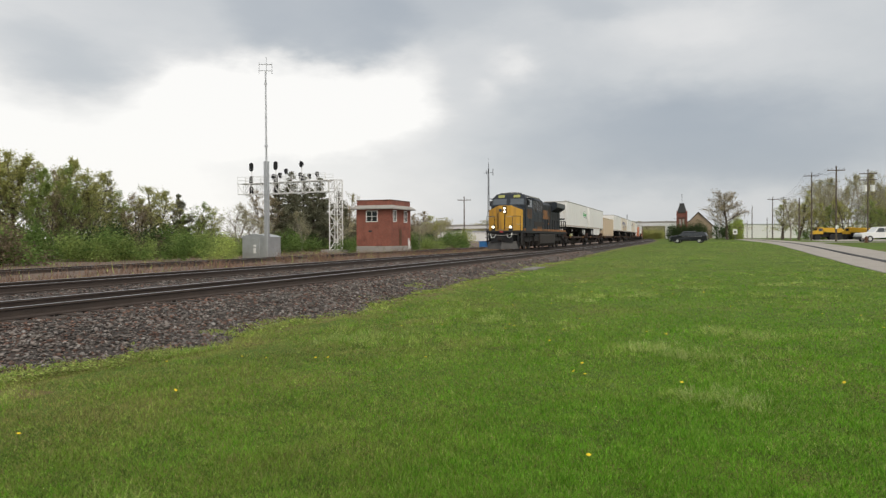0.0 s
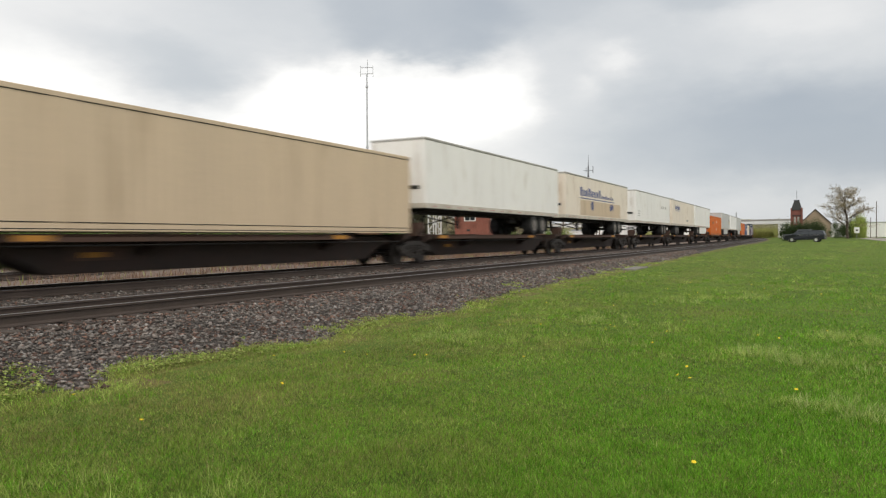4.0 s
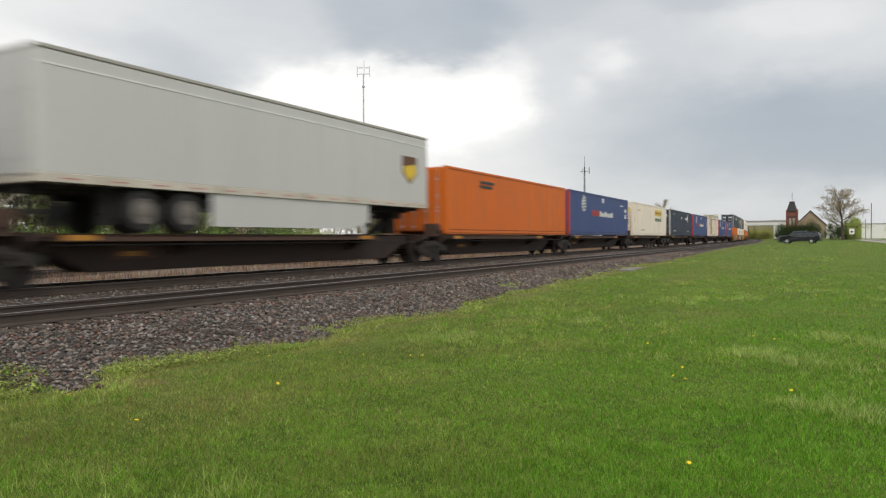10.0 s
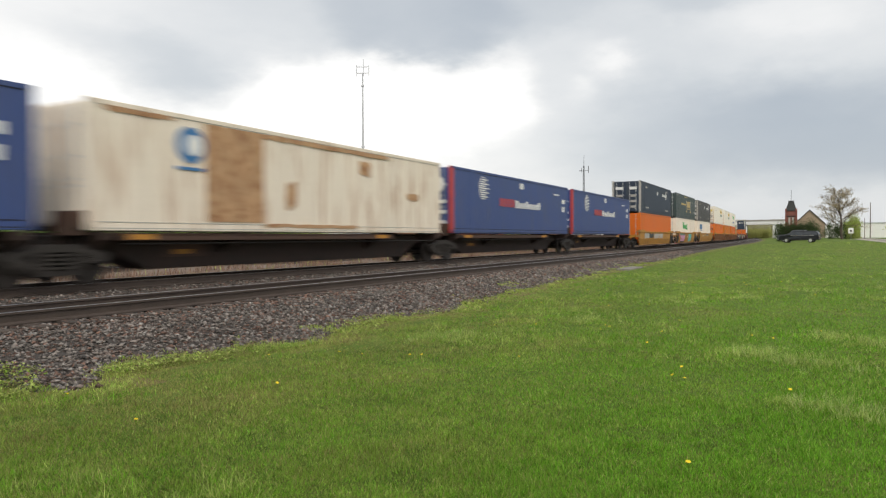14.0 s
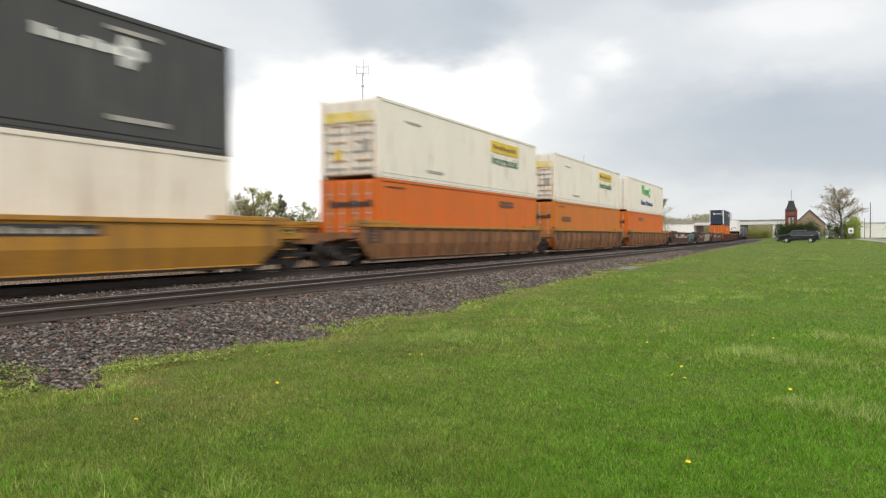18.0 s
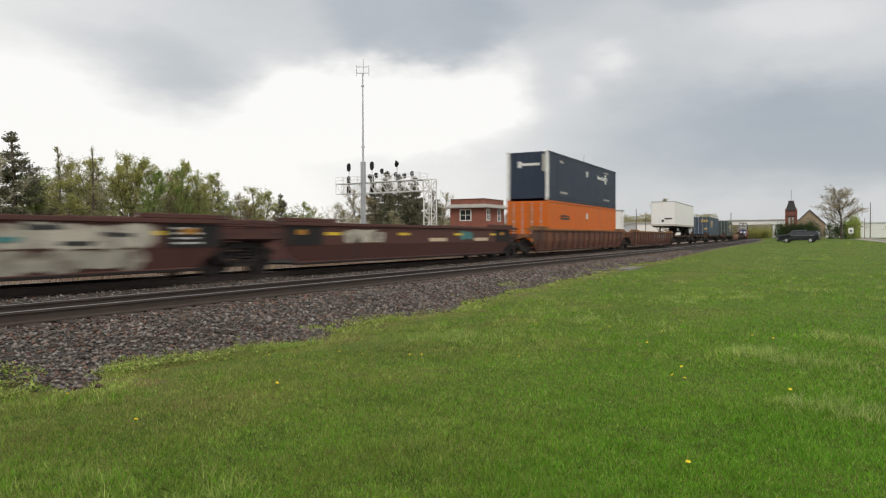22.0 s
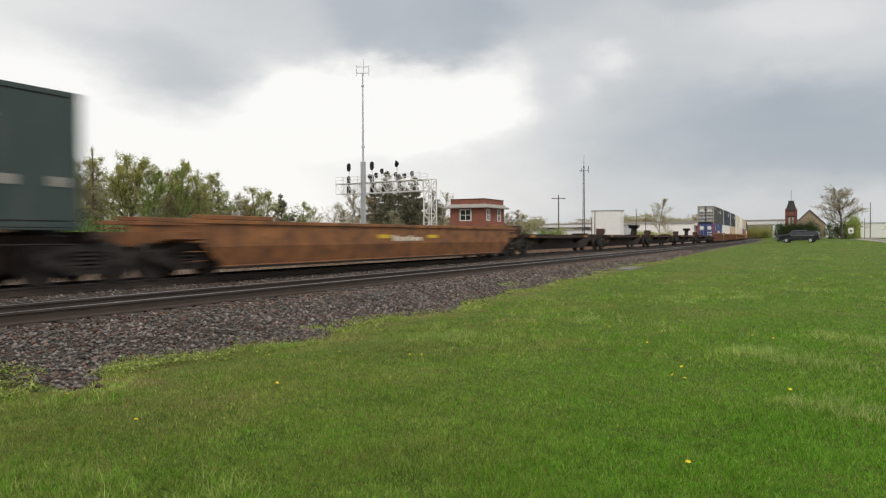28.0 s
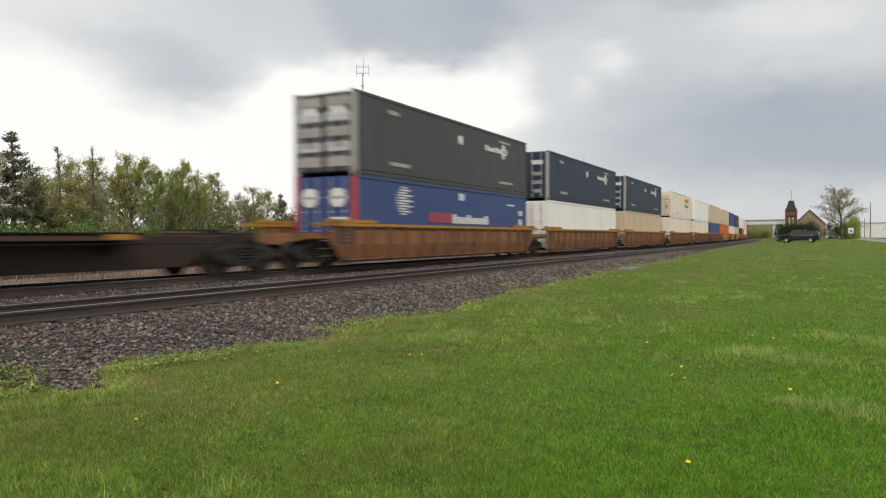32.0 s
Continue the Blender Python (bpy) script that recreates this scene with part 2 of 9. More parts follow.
RUST = (0.10, 0.042, 0.02)
GRIME = (0.05, 0.045, 0.04)
M = {
    "grass": surf("lawn", (0.098, 0.152, 0.026), 0.9, var=0.35, scale=0.5, fine=14, bump=0.6, dirt=(0.18, 0.15, 0.055), dirt_amt=0.35, dirt_scale=0.35, spec=0.1),
    "blade": leaf_mat("grass_blade", (0.215, 0.335, 0.047), 0.6),
    "blade_dry": leaf_mat("dry_blade", (0.29, 0.275, 0.095), 0.5),
    "weed": leaf_mat("dry_weed", (0.26, 0.165, 0.115), 0.5),
    "ballast": surf("ballast", (0.050, 0.042, 0.037), 0.95, var=0.5, scale=3, fine=16, bump=1.0, dirt=(0.085, 0.052, 0.04), dirt_amt=0.4, dirt_scale=0.8),
    "stone": surf("crushed_stone", (0.150, 0.131, 0.118), 0.85, var=0.4, scale=6, fine=40, bump=0.3, island=0.75, dirt=(0.12, 0.075, 0.06), dirt_amt=0.3, dirt_scale=2.5),
    "stone_red": surf("reddish_stone", (0.140, 0.082, 0.062), 0.85, var=0.3, scale=6, fine=40, bump=0.3, island=0.6),
    "stone_light": surf("light_stone", (0.23, 0.215, 0.20), 0.85, var=0.25, scale=6, fine=40, bump=0.3, island=0.5),
    "verge": surf("worn_verge", (0.13, 0.165, 0.032), 0.95, var=0.35, scale=1.2, fine=14, bump=0.6, dirt=(0.19, 0.135, 0.08), dirt_amt=0.62, dirt_scale=1.1, spec=0.1),
    "dirt": surf("bare_soil", (0.155, 0.112, 0.084), 0.95, var=0.35, scale=0.7, fine=12, bump=0.5),
    "rail": surf("rail_steel", (0.062, 0.046, 0.038), 0.8, 0.1, 0.25, 3, 40, 0.2),
    "railtop": surf("polished_rail_head", (0.34, 0.33, 0.33), 0.34, 0.9, 0.08, 3, 60, 0.02),
    "tie": surf("creosoted_tie", (0.055, 0.042, 0.034), 0.9, var=0.4, scale=4, fine=40, bump=0.5, rand=0.25),
    "asphalt": surf("worn_asphalt", (0.36, 0.325, 0.285), 0.9, var=0.2, scale=0.4, fine=30, bump=0.3, dirt=(0.24, 0.22, 0.20), dirt_amt=0.35, dirt_scale=0.4),
    "seam": surf("tar_seam", (0.04, 0.04, 0.04), 0.85, bump=0.2),
    "slab": surf("old_concrete", (0.21, 0.195, 0.175), 0.9, var=0.2, scale=1.0, fine=25, bump=0.25, dirt=(0.11, 0.095, 0.08), dirt_amt=0.4),
    "concrete": surf("concrete", (0.36, 0.34, 0.31), 0.9, var=0.18, scale=1.0, fine=25, bump=0.25, dirt=(0.16, 0.14, 0.12), dirt_amt=0.3),
    "church_brick": surf("dark_red_brick", (0.20, 0.075, 0.06), 0.9, var=0.25, scale=0.6, fine=6, bump=0.2),
    "tan_brick": surf("tan_brick", (0.33, 0.25, 0.18), 0.9, var=0.2, scale=0.6, fine=6, bump=0.2),
    "twig": surf("pale_twig_bark", (0.30, 0.26, 0.22), 0.95, var=0.3, scale=2, fine=18, bump=0.4),
    "mortar": surf("mortar", (0.26, 0.15, 0.115), 0.95, var=0.2, scale=2, fine=30, bump=0.3),
    "white": surf("white_paint", (0.80, 0.79, 0.77), 0.5, var=0.06, scale=1.0, bump=0.03),
    "darksteel": surf("dull_dark_steel", (0.11, 0.115, 0.12), 0.6, 0.3, 0.15, 2.0, 20, 0.05),
    "galv": surf("galvanised_steel", (0.50, 0.51, 0.52), 0.45, 0.6, 0.12, 2.0, 20, 0.05),
    "alu": surf("bare_aluminium", (0.60, 0.60, 0.59), 0.35, 0.5, 0.1, 1.0, 20, 0.05),
    "black": surf("black_paint", (0.018, 0.018, 0.019), 0.5, var=0.2, bump=0.05),
    "rubber": surf("tyre_rubber", (0.02, 0.02, 0.02), 0.85, var=0.25, bump=0.2),
    "wood": surf("weathered_pole", (0.12, 0.092, 0.072), 0.9, var=0.3, scale=1.0, fine=20, bump=0.4, streak=True),
    "bark": surf("tree_bark", (0.10, 0.078, 0.06), 0.95, var=0.35, scale=2, fine=18, bump=0.6),
    "leaf_a": leaf_mat("spring_leaf", (0.46, 0.46, 0.17), 0.4, 0.62),
    "leaf_b": leaf_mat("fresh_leaf", (0.31, 0.39, 0.12), 0.4, 0.62),
    "leaf_c": leaf_mat("pine_needle", (0.20, 0.20, 0.13), 0.4, 0.5),
    "leaf_f": leaf_mat("larch_needle", (0.42, 0.40, 0.24), 0.4, 0.62),
    "leaf_d": leaf_mat("bud_red", (0.40, 0.33, 0.20), 0.4, 0.6),
    "leaf_e": leaf_mat("far_crown", (0.46, 0.43, 0.27), 0.35, 0.58),
    "brush": leaf_mat("brown_brush", (0.21, 0.165, 0.105), 0.4, 0.4),
    "bush": leaf_mat("bush_leaf", (0.15, 0.23, 0.06), 0.5),
    "glass": glass_mat("dark_glass"),
    "cabglass": glass_mat("cab_glass", (0.085, 0.10, 0.115)),
    "dandelion": surf("dandelion_yellow", (0.85, 0.62, 0.02), 0.7, bump=0),
    "l_stripe": surf("loco_stripe", (0.36, 0.135, 0.018), 0.6, var=0.3, scale=1.0, fine=14, bump=0.05, dirt=(0.06, 0.04, 0.03), dirt_amt=0.65),
    "leaf_h": leaf_mat("hedge_leaf", (0.055, 0.085, 0.03)),
    # train
    "under": surf("grimy_underframe", (0.013, 0.011, 0.010), 0.85, var=0.4, scale=2, fine=20, bump=0.3, dirt=(0.04, 0.026, 0.019), dirt_amt=0.35),
    "spine": surf("spine_brown", (0.036, 0.020, 0.015), 0.8, var=0.4, scale=1.5, fine=20, bump=0.2, dirt=(0.022, 0.018, 0.016), dirt_amt=0.55, dirt_scale=1.6),
    "deck": surf("deck_brown", (0.066, 0.034, 0.023), 0.8, var=0.3, scale=1.5, fine=16, bump=0.2, dirt=(0.06, 0.04, 0.03), dirt_amt=0.4),
    "deckyel": surf("reflective_yellow", (0.40, 0.18, 0.025), 0.7, var=0.2, bump=0.1, dirt=(0.1, 0.05, 0.03), dirt_amt=0.35),
    "truck": surf("dusty_truck_casting", (0.030, 0.025, 0.022), 0.85, var=0.4, scale=2, fine=20, bump=0.3, dirt=(0.012, 0.011, 0.010), dirt_amt=0.45, dirt_scale=2.0),
    "wheel": surf("wheel_steel", (0.05, 0.042, 0.038), 0.55, 0.6, 0.3, 4, 20, 0.1),
    "wellyel": surf("well_yellow", (0.42, 0.20, 0.022), 0.65, var=0.3, scale=1, fine=14, bump=0.1, dirt=(0.14, 0.075, 0.03), dirt_amt=0.45, streak=True),
    "wellrust": surf("well_rusty", (0.27, 0.122, 0.046), 0.8, var=0.4, scale=1.2, fine=14, bump=0.2, dirt=(0.105, 0.052, 0.030), dirt_amt=0.6, dirt_scale=2.4, streak=True),
    "wellred": surf("well_red_rust", (0.175, 0.070, 0.032), 0.8, var=0.45, scale=1.2, fine=14, bump=0.2, dirt=(0.075, 0.040, 0.030), dirt_amt=0.6, dirt_scale=2.0, streak=True),
    "redchord": surf("rusted_chord", (0.27, 0.115, 0.035), 0.75, var=0.3, scale=1, fine=14, bump=0.1, dirt=(0.10, 0.052, 0.03), dirt_amt=0.5, streak=True),
    "wellrib": surf("well_rib_rust", (0.17, 0.078, 0.034), 0.8, var=0.35, scale=1.2, fine=14, bump=0.2, dirt=(0.08, 0.042, 0.028), dirt_amt=0.5, dirt_scale=2.4, streak=True),
    "wellbrown": surf("well_brown", (0.092, 0.034, 0.027), 0.75, var=0.25, scale=1, fine=14, bump=0.15, dirt=(0.05, 0.03, 0.026), dirt_amt=0.4, streak=True),
    "wellorange": surf("well_orange", (0.30, 0.125, 0.045), 0.7, var=0.4, scale=1.4, fine=14, bump=0.1, dirt=(0.13, 0.062, 0.034), dirt_amt=0.65, dirt_scale=2.2),
    "c_orange": surf("box_orange", (0.61, 0.135, 0.014), 0.5, var=0.12, scale=0.6, fine=12, bump=0.05, dirt=(0.40, 0.14, 0.035), dirt_amt=0.40, dirt_scale=3.2, streak=True, spec=0.3),
    "c_ochre": surf("box_faded_orange", (0.56, 0.165, 0.022), 0.55, var=0.14, scale=0.6, fine=12, bump=0.05, dirt=(0.36, 0.15, 0.045), dirt_amt=0.5, dirt_scale=3.2, streak=True, spec=0.3),
    "c_charcoal": surf("box_charcoal", (0.066, 0.066, 0.068), 0.5, spec=0.3, var=0.15, scale=0.6, fine=12, bump=0.05, dirt=(0.10, 0.098, 0.095), dirt_amt=0.38, dirt_scale=3.2, streak=True),
    "c_navy": surf("box_navy", (0.028, 0.041, 0.068), 0.5, spec=0.3, var=0.15, scale=0.6, fine=12, bump=0.05, dirt=(0.065, 0.075, 0.085), dirt_amt=0.38, dirt_scale=3.2, streak=True),
    "c_blue": surf("box_blue", (0.035, 0.065, 0.20), 0.5, var=0.15, scale=0.6, fine=12, bump=0.05, dirt=(0.07, 0.08, 0.14), dirt_amt=0.38, dirt_scale=3.2, streak=True),
    "c_green": surf("box_dark_green", (0.04, 0.062, 0.062), 0.5, var=0.15, scale=0.6, fine=12, bump=0.05, dirt=(0.09, 0.095, 0.09), dirt_amt=0.38, dirt_scale=3.2, streak=True),
    "c_csx": surf("box_slate_blue", (0.05, 0.075, 0.11), 0.5, var=0.15, scale=0.6, fine=12, bump=0.05, dirt=(0.09, 0.10, 0.11), dirt_amt=0.38, dirt_scale=3.2, streak=True),
    "c_cream": surf("box_cream", (0.80, 0.715, 0.61), 0.5, var=0.08, scale=0.9, fine=12, bump=0.05, dirt=(0.44, 0.32, 0.21), dirt_amt=0.28, dirt_scale=3.2, streak=True),
    "c_rusty": surf("box_rusty_cream", (0.76, 0.68, 0.57), 0.6, var=0.10, scale=0.8, fine=12, bump=0.08, dirt=(0.36, 0.19, 0.09), dirt_amt=0.36, dirt_scale=3.0, streak=True),
    "c_rustpatch": surf("rusty_panel", (0.47, 0.29, 0.155), 0.7, var=0.3, scale=1.5, fine=12, bump=0.08, dirt=(0.22, 0.09, 0.035), dirt_amt=0.55, dirt_scale=3.0),
    "c_bright": surf("clean_white", (0.87, 0.86, 0.845), 0.4, var=0.03, scale=0.9, fine=12, bump=0.02, dirt=(0.66, 0.62, 0.56), dirt_amt=0.12, dirt_scale=3.0, streak=True),
    "c_paleyel": surf("pale_yellow", (0.72, 0.56, 0.12), 0.6, var=0.2, scale=2.0, bump=0.02, dirt=(0.72, 0.66, 0.5), dirt_amt=0.5, dirt_scale=3.0),
    "c_tan": surf("box_tan", (0.60, 0.47, 0.33), 0.55, var=0.1, scale=0.6, fine=12, bump=0.05, dirt=(0.36, 0.26, 0.16), dirt_amt=0.25, streak=True),
    "c_white": surf("box_white", (0.855, 0.84, 0.81), 0.45, var=0.06, scale=0.9, fine=12, bump=0.02, dirt=(0.56, 0.50, 0.43), dirt_amt=0.24, dirt_scale=3.2, streak=True),
    "c_off": surf("box_off_white", (0.80, 0.75, 0.66), 0.5, var=0.06, scale=0.6, fine=12, bump=0.03, dirt=(0.46, 0.34, 0.23), dirt_amt=0.27, dirt_scale=3.2, streak=True),
    "rim": surf("aluminium_wheel", (0.60, 0.60, 0.58), 0.4, 0.1, 0.1, bump=0.02),
    "rim_dull": surf("dusty_wheel", (0.16, 0.145, 0.13), 0.7, 0.0, 0.3, 4, 20, 0.1),
    "toprail": surf("weathered_rail", (0.41, 0.395, 0.365), 0.6, 0.2, 0.15, 1.0, 16, 0.05),
    "lowrail": surf("dusty_lower_rail", (0.56, 0.52, 0.45), 0.6, 0.0, 0.12, 1.0, 16, 0.05, dirt=(0.26, 0.20, 0.14), dirt_amt=0.35, dirt_scale=2.0, streak=True),
    "c_grey": surf("box_grey", (0.56, 0.56, 0.55), 0.45, 0.15, 0.05, 0.6, 12, 0.02, dirt=(0.40, 0.39, 0.37), dirt_amt=0.08, streak=True),
    "d_green": surf("decal_green", (0.05, 0.36, 0.09), 0.5, bump=0), "d_navy": surf("decal_navy", (0.04, 0.06, 0.20), 0.5, bump=0),
    "d_white": surf("decal_white", (0.72, 0.72, 0.70), 0.5, bump=0), "d_yellow": surf("decal_yellow", (0.70, 0.48, 0.03), 0.5, bump=0),
    "d_red": surf("decal_red", (0.42, 0.05, 0.05), 0.5, bump=0), "d_black": surf("decal_black", (0.03, 0.03, 0.03), 0.5, bump=0),
    "d_brown": surf("decal_brown", (0.12, 0.05, 0.02), 0.5, bump=0), "d_blue": surf("decal_blue", (0.04, 0.16, 0.36), 0.5, bump=0),
    "d_dgreen": surf("decal_dark_green", (0.10, 0.20, 0.14), 0.5, bump=0), "d_pink": surf("spray_pink", (0.55, 0.26, 0.42), 0.6, bump=0),
    "d_dteal": surf("spray_dark_teal", (0.06, 0.20, 0.20), 0.6, bump=0), "d_teal": surf("spray_teal", (0.12, 0.42, 0.40), 0.6, bump=0), "d_gold": surf("decal_gold", (0.50, 0.36, 0.12), 0.5, bump=0),
    "d_grey": surf("spray_grey", (0.38, 0.36, 0.33), 0.6, bump=0), "d_dim": surf("spray_dim", (0.15, 0.125, 0.095), 0.7, var=0.3, bump=0), "d_dimblue": surf("spray_dim_blue", (0.105, 0.115, 0.115), 0.7, var=0.3, bump=0), "d_pale": surf("spray_pale", (0.46, 0.43, 0.36), 0.7, var=0.3, scale=1.5, fine=8, bump=0, dirt=(0.13, 0.10, 0.08), dirt_amt=0.5, dirt_scale=2.5),
    "l_blue": surf("loco_blue", (0.022, 0.029, 0.039), 0.6, var=0.4, scale=0.8, fine=14, bump=0.05, dirt=(0.046, 0.040, 0.034), dirt_amt=0.45, dirt_scale=1.8, streak=True, spec=0.35),
    "l_yellow": surf("loco_yellow", (0.60, 0.32, 0.032), 0.5, var=0.12, scale=0.8, fine=14, bump=0.05, dirt=(0.22, 0.11, 0.04), dirt_amt=0.45, dirt_scale=1.6, streak=True),
    "l_grey": surf("loco_tank", (0.036, 0.028, 0.022), 0.75, var=0.2, scale=0.8, fine=14, bump=0.1, dirt=(0.022, 0.019, 0.017), dirt_amt=0.5, dirt_scale=1.2, streak=True),
    "l_black": surf("loco_black", (0.013, 0.013, 0.014), 0.65, var=0.3, bump=0.1),
    "l_rust": surf("rusty_sill", (0.16, 0.075, 0.03), 0.8, var=0.35, scale=1.5, fine=14, bump=0.1, dirt=(0.05, 0.036, 0.03), dirt_amt=0.6),
    "plow": surf("worn_plow", (0.095, 0.09, 0.086), 0.7, 0.1, 0.3, bump=0.1),
    "lamp": glow("headlight", (1.0, 0.88, 0.66), 3.6),
    "numlamp": glow("number_board", (0.30, 0.30, 0.09), 0.15),
}


# ---------------------------------------------------------------- mesh helpers
def bbox(bm, x0, x1, y0, y1, z0, z1):
    v = [bm.verts.new(p) for p in ((x0, y0, z0), (x1, y0, z0), (x1, y1, z0), (x0, y1, z0), (x0, y0, z1), (x1, y0, z1), (x1, y1, z1), (x0, y1, z1))]
    for f in ((3, 2, 1, 0), (4, 5, 6, 7), (0, 1, 5, 4), (1, 2, 6, 5), (2, 3, 7, 6), (3, 0, 4, 7)):
        bm.faces.new([v[i] for i in f])
    return v


def prism(bm, prof, y0, y1):
    """A profile in x and z pushed from y0 to y1."""
    a = [bm.verts.new((x, y0, z)) for x, z in prof]
    b = [bm.verts.new((x, y1, z)) for x, z in prof]
    n = len(prof)
    bm.faces.new(a)
    bm.faces.new(b[::-1])
    for i in range(n):
        bm.faces.new((a[i], b[i], b[(i + 1) % n], a[(i + 1) % n]))


def xprism(bm, prof, x0, x1):
    """A profile in y and z pushed from x0 to x1."""
    a = [bm.verts.new((x0, y, z)) for y, z in prof]
    b = [bm.verts.new((x1, y, z)) for y, z in prof]
    n = len(prof)
    bm.faces.new(a)
    bm.faces.new(b[::-1])
    for i in range(n):
        bm.faces.new((a[i], b[i], b[(i + 1) % n], a[(i + 1) % n]))


def tube(bm, p, q, r0, r1=None, n=8):
    p, q = Vector(p), Vector(q)
    r1 = r0 if r1 is None else r1
    d = (q - p).normalized()
    u = d.orthogonal().normalized()
    w = d.cross(u)
    a, b = [], []
    for i in range(n):
        c, s = math.cos(2 * math.pi * i / n), math.sin(2 * math.pi * i / n)
        a.append(bm.verts.new(p + (u * c + w * s) * r0))
        b.append(bm.verts.new(q + (u * c + w * s) * r1))
    for i in range(n):
        bm.faces.new((a[i], a[(i + 1) % n], b[(i + 1) % n], b[i]))
    bm.faces.new(a[::-1])
    bm.faces.new(b)


def lathe_y(bm, cx, cz, prof, n=20):
    """A round part about an axle along y: prof is a list of (y, radius)."""
    rings = []
    for y, r in prof:
        rings.append([bm.verts.new((cx + r * math.cos(2 * math.pi * i / n), y, cz + r * math.sin(2 * math.pi * i / n))) for i in range(n)])
    for a, b in zip(rings, rings[1:]):
        for i in range(n):
            bm.faces.new((a[i], a[(i + 1) % n], b[(i + 1) % n], b[i]))
    bm.faces.new(rings[0][::-1])
    bm.faces.new(rings[-1])


def mesh_of(bm, name, material, smooth=False, bevel=0.0):
    if bevel:
        bmesh.ops.bevel(bm, geom=list(bm.edges), offset=bevel, segments=1, affect="EDGES")
    bmesh.ops.recalc_face_normals(bm, faces=list(bm.faces))
    me = bpy.data.meshes.new(name)
    bm.to_mesh(me)
    bm.free()
    mats = material if isinstance(material, (list, tuple)) else [material]
    for m in mats:
        me.materials.append(m)
    if smooth:
        me.shade_smooth()
    return me


def part(name, bm, material, parent, label="", smooth=False, bevel=0.0, at=None):
    me = bm if isinstance(bm, bpy.types.Mesh) else mesh_of(bm, name, material, smooth, bevel)
    ob = new(name, me)
    ob.parent = parent
    if at is not None:
        ob.matrix_basis = at
    if label:
        ob["label"] = label
    return ob


def thing(name, label, category, group="", m=None, kind=""):
    ob = new(name)
    ob.empty_display_size = 0.2
    if m is not None:
        ob.matrix_basis = m
    return tagged(ob, label, category, group, kind)


def solid(name, bm, material, label, category="", group="", kind="", m=None, smooth=False, bevel=0.0):
    ob = new(name, mesh_of(bm, name, material, smooth, bevel))
    if m is not None:
        ob.matrix_basis = m
    return tagged(ob, label, category, group, kind)


def box_part(name, dims, material, parent, label="", bevel=0.0):
    bm = bmesh.new()
    bbox(bm, *dims)
    return part(name, bm, material, parent, label, bevel=bevel)

# ---------------------------------------------------------------- plan of the ground
RAIL_Z = 0.47                    # top of rail of the train's track
TRAIN_Y, NEAR_Y = 15.28, 10.42   # centre lines where the tracks pass the camera
KAPPA, S_END = 2.7065e-4, 420.0
GAUGE = 1.51                     # centre to centre of the rail heads


def bend(s):
    """How far the line has swung to the far side at s metres along it, and its heading."""
    if s <= 0:
        return 0.0, 0.0
    if s <= S_END:
        return KAPPA * s * s / 2, math.atan(KAPPA * s)
    return KAPPA * S_END * S_END / 2 + KAPPA * S_END * (s - S_END), math.atan(KAPPA * S_END)


def smooth(a, b, x):
    t = min(max((x - a) / (b - a), 0), 1)
    return t * t * (3 - 2 * t)


VERGE = ((-60, 7.4), (4.1, 7.7), (4.42, 6.55), (4.8, 6.65), (5.4, 7.25), (6.8, 7.2), (7.4, 6.9), (8.4, 6.5), (9.5, 7.1), (10.2, 7.25), (11.4, 7.2), (12.9, 6.8), (14.8, 7.2), (17.8, 7.5), (23.5, 7.8), (33, 8.2), (60, 8.7), (900, 8.9))


def verge(s):
    """Edge of the lawn along the ballast, as a distance across from the bent line."""
    s = min(max(s, -59), 899)
    for (a, p), (b, q) in zip(VERGE, VERGE[1:]):
        if s <= b:
            v = p + (q - p) * smooth(a, b, s)
            break
    return v + 0.10 * noise.noise((s * 0.8, 1, 2)) + 0.10 * noise.noise((s * 2.6, 4, 2))


def height(s, c):
    """Ground height at s along and c across the line (c counts from the bent line)."""
    lawn = 0.7 * smooth(18, 95, s) * (1 - 0.65 * smooth(-4, 7.5, c)) + 0.03 * noise.noise((s * 0.12, c * 0.12, 0)) * smooth(4, 12, abs(s) + abs(c))
    bed = 0.292
    v = verge(s)
    far = 0.05 + 0.1 * noise.noise((s * 0.1, c * 0.1, 5)) + 0.04 * smooth(25, 26.4, c) * (1 - smooth(29.6, 31, c)) - 0.06 - 0.13 * smooth(29.8, 32, c)
    if c < v:
        return lawn
    if c < 9.1:
        k = (c - v) / (9.1 - v)
        return lawn + (max(bed, lawn) - lawn) * smooth(0, 1, k)
    if c < 17.0:
        return max(bed, min(lawn, bed + 0.02)) + 0.015 * noise.noise((s * 2, c * 2, 0))
    return bed + (far - bed) * smooth(17.0, 19.5, c)


